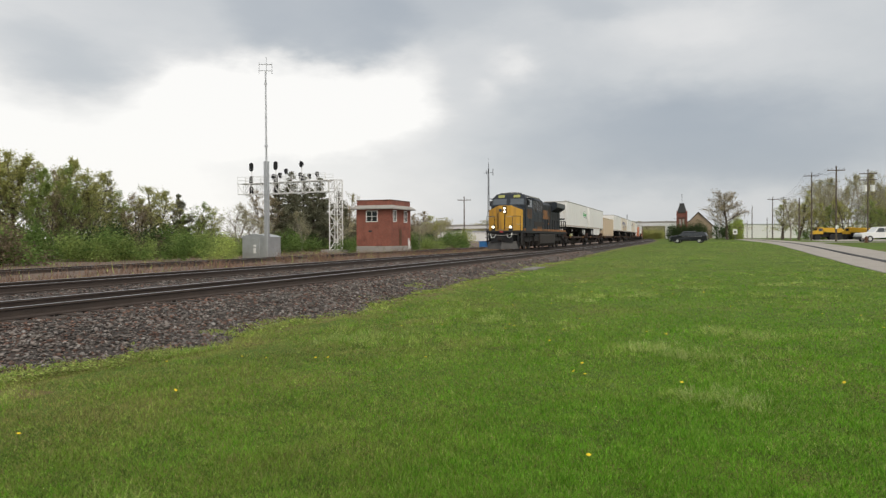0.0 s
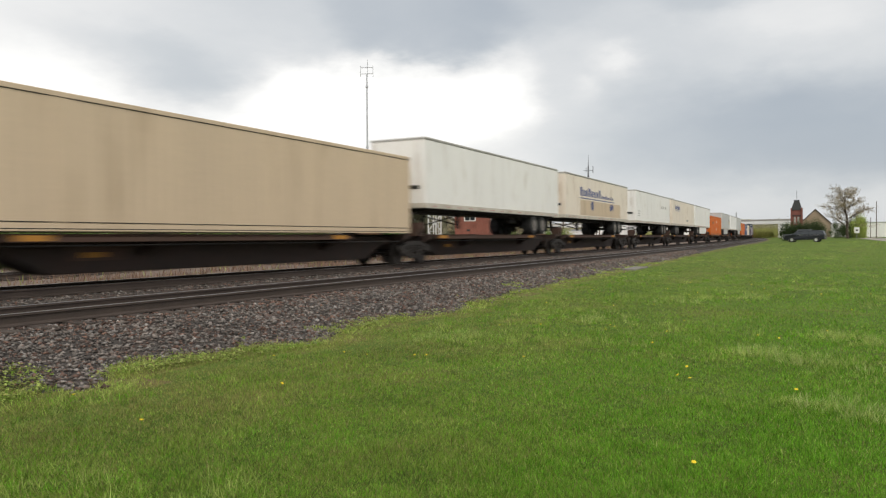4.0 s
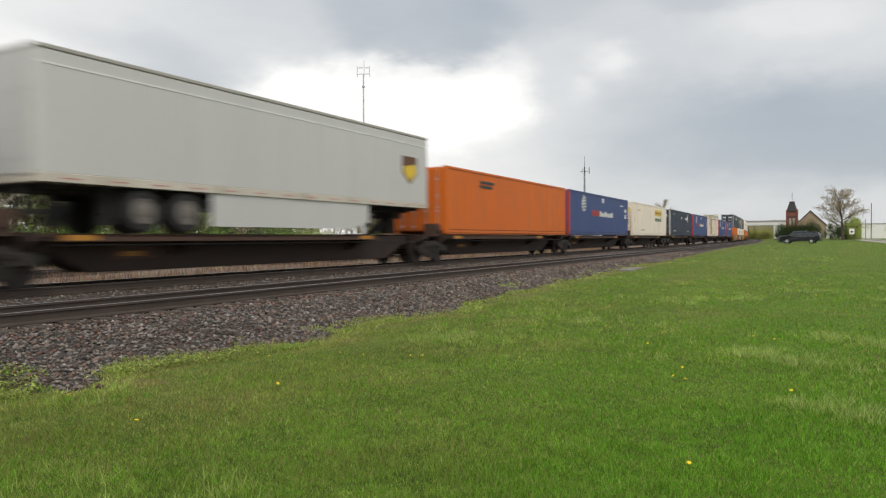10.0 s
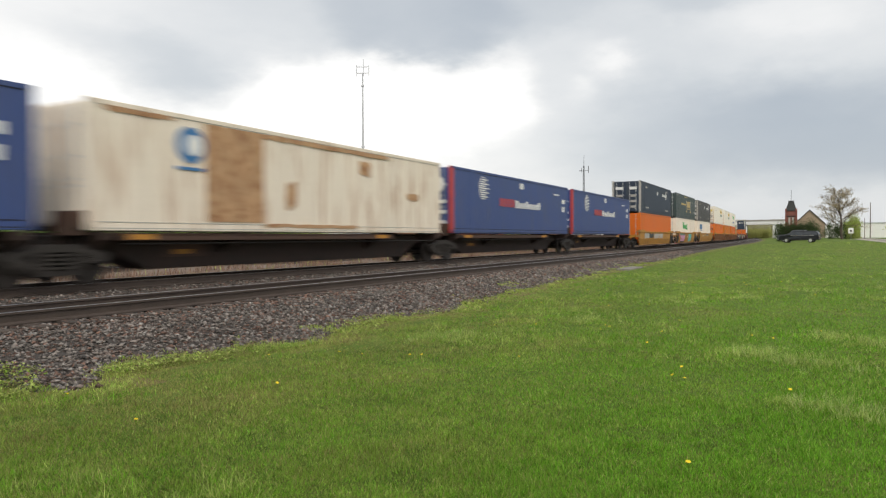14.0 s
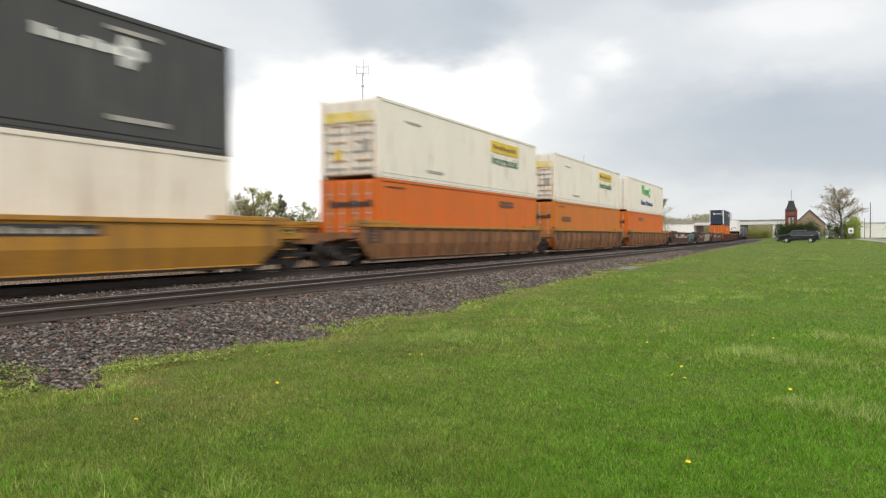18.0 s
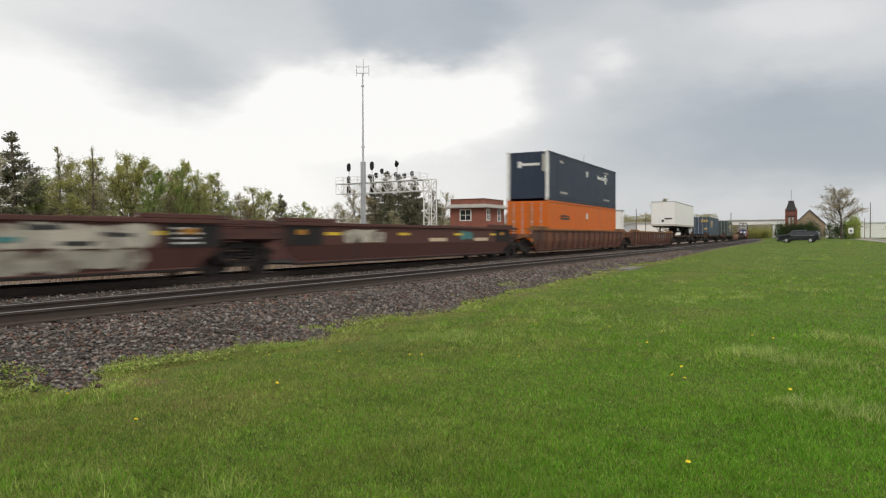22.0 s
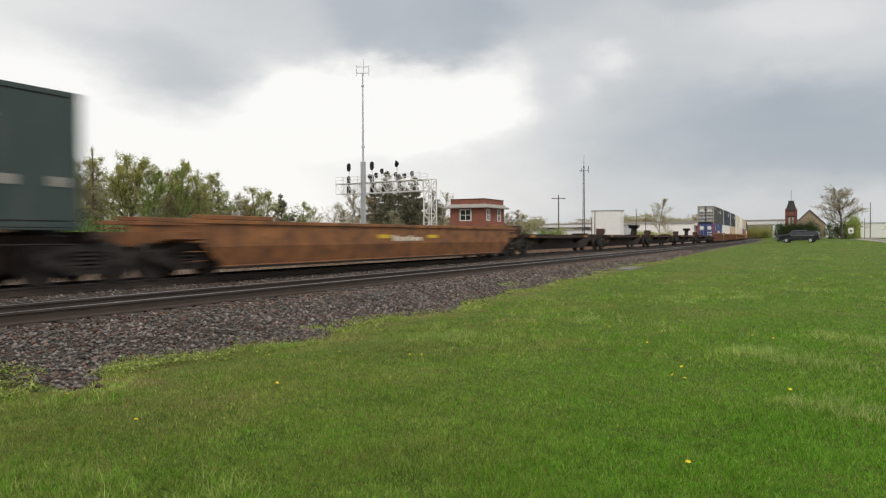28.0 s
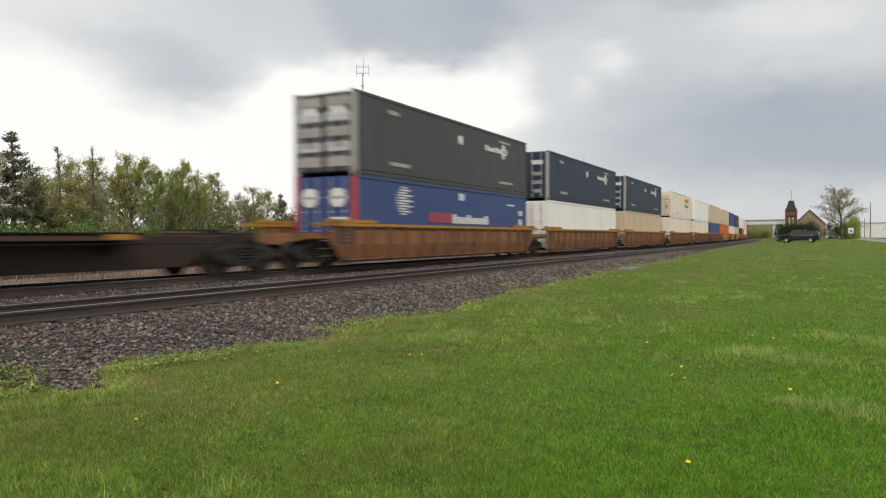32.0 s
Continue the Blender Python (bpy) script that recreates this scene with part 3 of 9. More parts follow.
def build_ground():
    ss = [-1200, -800, -400, -200, -100, -60, -40, -30, -20, -14, -10]
    x = -8.0
    while x < 60:
        ss.append(x)
        x += 0.25 if 3 < x < 20 else 0.4 if x < 30 else 1.0
    while x < 500:
        ss.append(x)
        x *= 1.07
    ss += [600, 800, 1200, 2000, 4000]
    cc = [-4000, -1500, -600, -300, -160, -90, -60, -40, -30, -24, -20, -17, -14, -12, -10, -8, -6, -4, -2, 0, 1, 2, 3, 4, 5, 5.5, 6.0]
    c = 6.5
    while c < 9.4:
        cc.append(c)
        c += 0.16
    cc += [9.7, 10.4, 11.2, 12, 12.8, 13.6, 14.4, 15.2, 16, 17, 17.6, 18.2, 19, 20, 22, 24, 25, 26, 27, 28, 29, 30, 31, 33, 36, 39, 42, 46, 52, 60, 75, 95, 130, 200, 350, 800, 2000, 4000]
    verts, faces, mats = [], [], []
    for s in ss:
        b = bend(s)[0]
        for c in cc:
            z = height(s, c)
            if abs(c) > 60 or s < -30 or s > 300:
                z = min(z, 0.3) if c > 9 else z
            verts.append((s, c + b, z))
    n = len(cc)
    for i in range(len(ss) - 1):
        sm = (ss[i] + ss[i + 1]) / 2
        for j in range(n - 1):
            cm = (cc[j] + cc[j + 1]) / 2
            faces.append((i * n + j, (i + 1) * n + j, (i + 1) * n + j + 1, i * n + j + 1))
            mats.append(0 if cm < verge(sm) - 0.75 else 3 if cm < verge(sm) - 0.05 else 1 if cm < 17.6 else 2)
    me = bpy.data.meshes.new("ground")
    me.from_pydata(verts, [], faces)
    for m in ("grass", "ballast", "dirt", "verge"):
        me.materials.append(M[m])
    me.polygons.foreach_set("material_index", mats)
    me.update()
    me.shade_smooth()
    return tagged(new("ground", me), "mown green lawn running into grey ballast and bare brown soil", "ground", kind="structure")


build_ground()


def rail_profile(z):
    h = 0.18
    return [(-0.07, z - h), (0.07, z - h), (0.07, z - h + 0.02), (0.012, z - h + 0.045), (0.012, z - 0.045),
            (0.036, z - 0.035), (0.036, z - 0.004), (-0.036, z - 0.004), (-0.036, z - 0.035), (-0.012, z - 0.045), (-0.012, z - h + 0.045), (-0.07, z - h + 0.02)]


def strip(name, prof, c, material, parent, s0=-860, s1=700):
    """Push a cross profile along the bent line at c metres across."""
    ss, s = [], s0
    while s < s1:
        ss.append(s)
        s += 100 if s < -60 else 20 if s < 0 or s > 60 else 10
    verts, faces = [], []
    n = len(prof)
    for s in ss:
        b, a = bend(s)
        for y, z in prof:
            verts.append((s - math.sin(a) * (c + y), b + math.cos(a) * (c + y), z))
    for i in range(len(ss) - 1):
        for j in range(n):
            k = (j + 1) % n
            faces.append((i * n + j, (i + 1) * n + j, (i + 1) * n + k, i * n + k))
    me = bpy.data.meshes.new(name)
    me.from_pydata(verts, [], faces)
    me.materials.append(material)
    me.update()
    return part(name, me, material, parent)


def track(c, z_near, z_far, label):
    t = thing("railway_track", label, "railway track", kind="structure")
    for dy, z in ((-GAUGE / 2, z_near), (GAUGE / 2, z_far)):
        r = strip("rail", rail_profile(z), c + dy, M["rail"], t)
        strip("rail_head", [(-0.034, z - 0.004), (0.034, z - 0.004), (0.03, z), (-0.03, z)], c + dy, M["railtop"], r)
    bm = bmesh.new()
    bbox(bm, -0.115, 0.115, -1.30, 1.30, -0.10, 0.012)
    tie = mesh_of(bm, "tie", M["tie"], bevel=0.008)
    bm = bmesh.new()
    bbox(bm, -0.1, 0.1, -0.17, 0.17, 0.0, 0.016)
    plate = mesh_of(bm, "tie_plate", M["rail"], bevel=0.004)
    zt = (z_near + z_far) / 2 - 0.196
    tilt = math.atan2(z_far - z_near, GAUGE)
    s = -6.0
    k = 0
    while s < 110:
        b, a = bend(s)
        o = new("tie", tie)
        o.parent = t
        o.matrix_basis = pose(s - math.sin(a) * c, b + math.cos(a) * c, zt - 0.008, math.degrees(tilt), 0, math.degrees(a) + 0.4 * math.sin(k * 7.3))
        if s < 40:
            for dy, z in ((-GAUGE / 2, z_near), (GAUGE / 2, z_far)):
                p = new("tie_plate", plate)
                p.parent = t
                p.matrix_basis = pose(s - math.sin(a) * (c + dy), b + math.cos(a) * (c + dy), z - 0.196, 0, 0, math.degrees(a))
        s += 0.52
        k += 1
    return t


track(NEAR_Y, 0.51, RAIL_Z, "empty main track with brown rails and polished heads in grey ballast")
track(TRAIN_Y, 0.49, RAIL_Z, "main track with brown rails carrying the freight train")
track(28.0, 0.22, 0.22, "disused siding with dark rusty rails among dry weeds")

# ---------------------------------------------------------------- train parts
MOVERS = []      # (thing, place along the train of its origin)


def roll_on(ob, u):
    MOVERS.append((ob, u))
    b, a = bend(u)
    ob.matrix_basis = pose(u - math.sin(a) * TRAIN_Y, b + math.cos(a) * TRAIN_Y, RAIL_Z, 0, 0, math.degrees(a))


def wheel_mesh(r=0.46):
    bm = bmesh.new()
    lathe_y(bm, 0, 0, [(-0.07, r - 0.07), (-0.07, r), (0.05, r - 0.005), (0.055, r + 0.025), (0.075, r + 0.025), (0.075, r - 0.06),
                       (0.03, r - 0.07), (0.02, 0.16), (0.05, 0.12)], 22)
    return mesh_of(bm, "wheel", M["wheel"], smooth=False)


WHEEL = wheel_mesh()


def side_frame_mesh():
    """A cast truck side: arched top chord, bellied lower chord, spring nest and bearing caps."""
    bm = bmesh.new()
    prism(bm, [(-1.2, 0.54), (-1.2, 0.70), (-0.75, 0.78), (-0.45, 0.90), (0.45, 0.90), (0.75, 0.78), (1.2, 0.70), (1.2, 0.54), (0.72, 0.62), (0.42, 0.74), (-0.42, 0.74), (-0.72, 0.62)], -1.11, -0.97)
    prism(bm, [(-0.78, 0.60), (-0.66, 0.66), (-0.40, 0.37), (0.40, 0.37), (0.66, 0.66), (0.78, 0.60), (0.46, 0.24), (-0.46, 0.24)], -1.10, -0.98)
    for x in (-0.36, 0.36):
        bbox(bm, x - 0.07, x + 0.07, -1.10, -0.98, 0.36, 0.75)
    for x in (-0.89, 0.89):
        tube(bm, (x, -1.17, 0.46), (x, -0.95, 0.46), 0.14, n=12)
        tube(bm, (x, -1.20, 0.46), (x, -1.16, 0.46), 0.07, n=8)
        bbox(bm, x - 0.2, x + 0.2, -1.10, -0.98, 0.46, 0.58)
    for x in (-0.2, 0, 0.2):
        for k in range(4):
            tube(bm, (x, -1.10, 0.38 + k * 0.09), (x, -1.10, 0.43 + k * 0.09), 0.085, n=8)
    return mesh_of(bm, "side_frame", M["truck"])


SIDE_FRAME = side_frame_mesh()


def bolster_mesh():
    bm = bmesh.new()
    bbox(bm, -0.22, 0.22, -1.0, 1.0, 0.48, 0.78)
    bbox(bm, -0.05, 0.05, -0.4, 0.4, 0.3, 0.5)
    return mesh_of(bm, "bolster", M["under"], bevel=0.02)


BOLSTER = bolster_mesh()
bm = bmesh.new()
tube(bm, (0, -0.7, 0.46), (0, 0.7, 0.46), 0.085, n=10)
AXLE = mesh_of(bm, "axle", M["wheel"])


def bogie(parent, x):
    bg = part("bogie", BOLSTER, None, parent, at=pose(x, 0, 0))
    for k in (1, -1):
        part("side_frame", SIDE_FRAME, None, bg, at=pose(0, 0, 0, 0, 0, 0 if k == 1 else 180))
    for ax in (-0.89, 0.89):
        part("axle", AXLE, None, bg, at=pose(ax, 0, 0))
        for k in (1, -1):
            part("wheel", WHEEL, None, bg, at=pose(ax, -0.755 * k, 0.46, 0, 0, 0 if k == 1 else 180))
    return bg


def corrugated(bm, x0, x1, y, z0, z1, pitch=0.30, depth=0.012, out=-1):
    """One ribbed side wall; the ribs run upright."""
    n = max(int((x1 - x0) / pitch), 1)
    p = (x1 - x0) / n
    prof = []
    for i in range(n):
        a = x0 + i * p
        prof += [(a, y), (a + p * 0.35, y), (a + p * 0.45, y - out * depth), (a + p * 0.9, y - out * depth)]
    prof.append((x1, y))
    lo = [bm.verts.new((x, yy, z0)) for x, yy in prof]
    hi = [bm.verts.new((x, yy, z1)) for x, yy in prof]
    for i in range(len(prof) - 1):
        bm.faces.new((lo[i], lo[i + 1], hi[i + 1], hi[i]))


def decal(parent, x0, x1, z0, z1, material, y=-1.305, end=False, label=""):
    """A painted panel, a hair proud of the wall; end: on the leading end wall, x is then taken across."""
    bm = bmesh.new()
    if end:
        bbox(bm, y - 0.006, y + 0.02, x0, x1, z0, z1)
    else:
        bbox(bm, x0, x1, y - 0.006, y + 0.02, z0, z1)
    return part("marking", bm, M[material], parent, label)


def bars(parent, x0, x1, z0, z1, material, n=6, y=-1.305, end=False, slant=0.0):
    """A sign whose words are plain blocks: one long bar, or a few letter-sized blocks."""
    if n > 9:
        ob = decal(parent, x0, x1, z0, z1, material, y, end)
        ob.name = "word_bar"
        return ob
    w = (x1 - x0) / n
    bm = bmesh.new()
    if end:
        bbox(bm, y - 0.006, y + 0.02, 0, 0.8 * w, z0, z1)
    else:
        bbox(bm, 0, 0.66 * w, y - 0.006, y + 0.02, z0, z1)
    me = mesh_of(bm, "letter_block", M[material])
    small = Matrix.Translation((0, 0, z0)) @ Matrix.Diagonal((1, 1, 0.72, 1)) @ Matrix.Translation((0, 0, -z0))
    for i in range(n):
        at = pose(0, x0 + i * w, 0) if end else pose(x0 + i * w, 0, 0)
        part("letter_block", me, None, parent, at=at if i == 0 or i % 4 == 3 or n < 5 else at @ small)


def spray(parent, x0, x1, z0, z1, material, seed, y=-1.445, n=5, lean=0.0):
    """A sprayed scrawl: a few ragged overlapping flat blots."""
    rng = random.Random(seed)
    for k in range(n):
        bm = bmesh.new()
        cx = x0 + (x1 - x0) * (k + 0.5) / n
        cz = (z0 + z1) / 2 + rng.uniform(-0.1, 0.1) * (z1 - z0)
        w, h = (x1 - x0) / n * rng.uniform(0.55, 0.75), (z1 - z0) * rng.uniform(0.44, 0.58)
        d = 0.002 * k
        ring = []
        for i in range(14):
            a = 2 * math.pi * i / 14
            r = rng.uniform(0.75, 1.08)
            sq = max(abs(math.cos(a)), abs(math.sin(a))) ** -0.7
            ring.append((cx + w * r * sq * math.cos(a), min(max(cz + h * r * sq * math.sin(a), z0), z1)))
        a_ = [bm.verts.new((px, y - 0.004 - d + lean * (z1 - pz), pz)) for px, pz in ring]
        b_ = [bm.verts.new((px, y + 0.02 + lean * (z1 - pz), pz)) for px, pz in ring]
        bm.faces.new(a_)
        for i in range(14):
            bm.faces.new((a_[i], b_[i], b_[(i + 1) % 14], a_[(i + 1) % 14]))
        part("spray_paint", bm, M[material], parent)


def disc(parent, x, z, r, material, y=-1.305):
    bm = bmesh.new()
    tube(bm, (x, y - 0.006, z), (x, y + 0.02, z), r, n=20)
    return part("round_mark", bm, M[material], parent)


CON_MESH = {}
L53, HC = 16.15, 2.896


def con_meshes(mat):
    """Shell, rails, posts and doors of a long box, shared between boxes of one colour."""
    if mat in CON_MESH:
        return CON_MESH[mat]
    h, w = HC, 1.295
    a, b = -L53 / 2, L53 / 2
    bm = bmesh.new()
    corrugated(bm, a + 0.15, b - 0.15, -w + 0.005, 0.16, h - 0.1)
    corrugated(bm, a + 0.15, b - 0.15, w - 0.005, 0.16, h - 0.1, out=1)
    bbox(bm, a + 0.06, b - 0.06, -w + 0.05, w - 0.05, 0.12, h - 0.04)
    shell = mesh_of(bm, "shell", M[mat])
    bm = bmesh.new()
    for y0, y1 in ((-w, -w + 0.07), (w - 0.07, w)):
        bbox(bm, a, b, y0, y1, h - 0.11, h)
    top = mesh_of(bm, "top_rail", M[mat], bevel=0.01)
    bm = bmesh.new()
    for y0, y1 in ((-w, -w + 0.08), (w - 0.08, w)):
        bbox(bm, a, b, y0, y1, 0.0, 0.17)
    bot = mesh_of(bm, "bottom_rail", M[mat], bevel=0.01)
    bm = bmesh.new()
    bbox(bm, -0.16, 0.16, -w - 0.002, w + 0.002, 0.17, h - 0.11)
    rib = mesh_of(bm, "lifting_post", M[mat], bevel=0.008)
    bm = bmesh.new()
    bbox(bm, -0.09, 0.09, -0.09, 0.09, 0.0, h + 0.01)
    post = mesh_of(bm, "corner_post", M[mat], bevel=0.015)
    bm = bmesh.new()
    bbox(bm, -0.03, 0.03, -0.57, 0.57, 0.16, h - 0.12)
    door = mesh_of(bm, "door", M[mat], bevel=0.012)
    bm = bmesh.new()
    tube(bm, (0, 0, 0.12), (0, 0, h - 0.1), 0.018, n=6)
    bbox(bm, -0.03, 0.02, -0.05, 0.05, 1.1, 1.16)
    for z in (0.3, 0.95, 1.6, 2.3):
        bbox(bm, -0.02, 0.02, -0.07, 0.07, z, z + 0.06)
    rod = mesh_of(bm, "lock_rod", M["galv"])
    # rail grooves as thin flush strips, their shade put into the colour
    bm = bmesh.new()
    for sy in (-1, 1):
        y0, y1 = sorted((sy * (w + 0.002), sy * (w - 0.02)))
        bbox(bm, a + 0.2, b - 0.2, y0, y1, 0.185, 0.205)
        bbox(bm, a + 0.2, b - 0.2, y0, y1, 0.045, 0.065)
        bbox(bm, a + 0.2, b - 0.2, y0, y1, h - 0.125, h - 0.112)
    groove = mesh_of(bm, "groove_shade", M["toprail" if mat in ("c_off", "c_cream", "c_white", "c_bright", "c_rusty") else "under"])
    CON_MESH[mat] = (shell, top, bot, post, door, rod, rib, groove)
    return CON_MESH[mat]


def container(u, z, mat, label, doors=True, posts=None):
    """A 53-foot container whose leading end is at u and whose floor is z above the rail."""
    th = thing("container", label, "shipping container", "containers on the train")
    shell, top, bot, post, door, rod, rib, groove = con_meshes(mat)
    up = pose(0, 0, z)
    part("shell", shell, None, th, at=up)
    part("top_rail", top, None, th, at=up)
    part("bottom_rail", bot, None, th, at=up)
    part("groove_shade", groove, None, th, at=up)
    for x in (-6.05, 6.05):
        part("lifting_post", rib, None, th, at=pose(x, 0, z))
    for sx in (-1, 1):
        for sy in (-1, 1):
            p = post
            if posts and sx == -1:
                bm = bmesh.new()
                bbox(bm, -0.09, 0.09, -0.09, 0.09, 0.0, HC + 0.01)
                p = mesh_of(bm, "corner_post", M[posts], bevel=0.015)
            part("corner_post", p, None, th, at=pose(sx * (L53 / 2 - 0.09), sy * (1.295 - 0.09), z))
    if doors:
        for sy in (-1, 1):
            d = part("door", door, None, th, at=pose(-L53 / 2 + 0.035, sy * 0.58, z))
            for o in (-0.28, 0.28):
                part("lock_rod", rod, None, d, at=pose(-0.05, o, 0))
    roll_on(th, u + L53 / 2)
    return th


TYRE = None


def road_wheel(parent, x, y, z, r=0.5, bright=False):
    global TYRE
    if TYRE is None:
        bm = bmesh.new()
        lathe_y(bm, 0, 0, [(-0.27, 0.30), (-0.28, 0.44), (-0.24, r), (0.24, r), (0.28, 0.44), (0.27, 0.30)], 20)
        tyre = mesh_of(bm, "tyre", M["rubber"], smooth=False)
        bm = bmesh.new()
        lathe_y(bm, 0, 0, [(-0.272, 0.31), (-0.292, 0.29), (-0.276, 0.22), (-0.278, 0.13), (-0.31, 0.11), (-0.32, 0.05)], 18)
        rim = mesh_of(bm, "rim", M["rim"])
        dull = rim.copy()
        dull.materials[0] = M["rim_dull"]
        TYRE = (tyre, rim, dull)
    w = part("tyre", TYRE[0], None, parent, at=pose(x, y, z))
    part("rim", TYRE[1 if bright else 2], None, w)
    return w


def trailer(u, mat, label, doors_lead=True, skirt=False, top=5.03, bright=False):
    """A 53-foot road trailer whose leading end is at u; it stands on its wheels on the car's deck."""
    th = thing("semi_trailer", label, "trailer", "trailers on the train")
    a, b, w = -L53 / 2, L53 / 2, 1.295
    zf = 2.17
    bm = bmesh.new()
    bbox(bm, a, b, -w, w, zf + 0.22, top - 0.10)
    part("box_body", bm, M[mat], th, bevel=0.03)
    # upright panel seams
    bm = bmesh.new()
    n = 13
    for i in range(1, n):
        x = a + (b - a) * i / n
        bbox(bm, x - 0.012, x + 0.012, -w - 0.006, w + 0.006, zf + 0.24, top - 0.12)
    part("panel_seams", bm, M[mat], th)["kind"] = "stuff"
    bm = bmesh.new()
    bbox(bm, a - 0.005, b + 0.005, -w - 0.012, w + 0.012, top - 0.10, top)
    part("top_rail", bm, M["toprail"], th, "weathered grey top rail", bevel=0.02)
    bm = bmesh.new()
    bbox(bm, a - 0.005, b + 0.005, -w - 0.012, w + 0.012, zf + 0.04, zf + 0.24)
    part("bottom_rail", bm, M["lowrail"], th, "dusty lower rail", bevel=0.01)
    bm = bmesh.new()
    for i in range(14):
        x = a + 0.6 + i * 1.15
        bbox(bm, x, x + 0.28, -w - 0.018, -w, zf + 0.115, zf + 0.145)
    part("reflector_tape", bm, M["d_red"], th)["kind"] = "stuff"
    bm = bmesh.new()
    bbox(bm, a + 0.3, b - 0.3, -0.6, 0.6, zf - 0.12, zf + 0.06)
    for i in range(26):
        x = a + 0.4 + i * 0.6
        bbox(bm, x, x + 0.08, -1.2, 1.2, zf - 0.08, zf + 0.04)
    part("floor_frame", bm, M["under"], th)["kind"] = "stuff"
    d = 1 if doors_lead else -1
    ex = a if doors_lead else b           # door end
    zd = 1.17
    for k in (2.6, 3.9):
        x = ex + d * k
        bm = bmesh.new()
        tube(bm, (x, -1.1, zd + 0.5), (x, 1.1, zd + 0.5), 0.06, n=8)
        bbox(bm, x - 0.5, x + 0.5, -0.55, -0.45, zd + 0.5, zf)
        bbox(bm, x - 0.5, x + 0.5, 0.45, 0.55, zd + 0.5, zf)
        part("axle", bm, M["under"], th)
        for sy in (-1, 1):
            road_wheel(th, x, sy * 0.98, zd + 0.5, bright=bright).rotation_euler = (0, 0, 0 if sy == -1 else math.pi)
    for sy in (-1, 1):
        xx = ex + d * (L53 - 3.6)
        box_part("landing_leg", (xx - 0.06, xx + 0.06, sy * 0.9 - 0.06, sy * 0.9 + 0.06, zf - 0.75, zf), M["under"], th)
    xx = ex + d * (L53 - 3.6)
    bm = bmesh.new()
    tube(bm, (xx, -0.9, zf - 0.6), (xx, 0.9, zf - 0.15), 0.03, n=5)
    tube(bm, (xx, 0.9, zf - 0.6), (xx, -0.9, zf - 0.15), 0.03, n=5)
    tube(bm, (xx, -0.9, zf - 0.55), (xx + d * 1.0, -0.7, zf - 0.02), 0.035, n=5)
    tube(bm, (xx, 0.9, zf - 0.55), (xx + d * 1.0, 0.7, zf - 0.02), 0.035, n=5)
    part("leg_brace", bm, M["under"], th)
    for sy in (-1, 1):
        ya, yb = sorted((sy * 0.68, sy * 1.24))
        box_part("mud_flap", (ex + d * 1.75 - 0.012, ex + d * 1.75 + 0.012, ya, yb, zf - 0.82, zf - 0.02), M["rubber"], th)
    bm = bmesh.new()
    tube(bm, (ex + d * 5.1, -0.5, zf - 0.28), (ex + d * 5.9, -0.5, zf - 0.28), 0.15, n=10)
    part("air_tank", bm, M["under"], th)
    bm = bmesh.new()
    for y in (-0.62, 0.62):
        bbox(bm, min(ex + d * 1.6, ex + d * 5.0), max(ex + d * 1.6, ex + d * 5.0), y - 0.06, y + 0.06, zf - 0.24, zf - 0.08)
    part("slider_frame", bm, M["under"], th)
    bm = bmesh.new()
    x = ex + d * 0.1
    bbox(bm, x - 0.05, x + 0.05, -1.2, 1.2, zf - 0.62, zf - 0.52)
    for y in (-0.6, 0.6):
        bbox(bm, x - 0.04, x + 0.04, y - 0.05, y + 0.05, zf - 0.55, zf)
    part("rear_guard", bm, M["under"], th, "dark steel underride bar")
    if doors_lead:
        for sy in (-1, 1):
            dd = box_part("door", (a - 0.03, a + 0.01, min(sy * 0.02, sy * 1.2), max(sy * 0.02, sy * 1.2), zf + 0.2, top - 0.15), M[mat], th, bevel=0.01)
            for o in (0.35, 0.95):
                bm = bmesh.new()
                tube(bm, (a - 0.06, sy * o, zf + 0.15), (a - 0.06, sy * o, top - 0.15), 0.018, n=6)
                for z in (zf + 0.5, zf + 1.1, zf + 1.9):
                    bbox(bm, a - 0.07, a - 0.02, sy * o - 0.08, sy * o + 0.08, z, z + 0.05)
                part("lock_rod", bm, M["galv"], dd)
    else:
        bm = bmesh.new()
        bbox(bm, a - 0.02, a, -1.0, -0.2, zf + 0.8, zf + 0.95)
        bbox(bm, a - 0.05, a, -0.12, 0.12, zf + 0.5, zf + 0.75)
        part("nose_panel", bm, M["d_black"], th)
    if skirt:
        x0, x1 = sorted((ex + d * 4.7, ex + d * 12.0))
        bm = bmesh.new()
        prism(bm, [(x0, 1.35), (x1 - 1.0 * (d > 0), 1.35), (x1, 1.6 if d > 0 else 1.35), (x1, zf + 0.05), (x0, zf + 0.05)], -1.26, -1.23)
        part("side_skirt", bm, M["c_grey" if mat == "c_grey" else "c_white"], th, "pale aerodynamic side skirt")
    roll_on(th, u + L53 / 2)
    return th


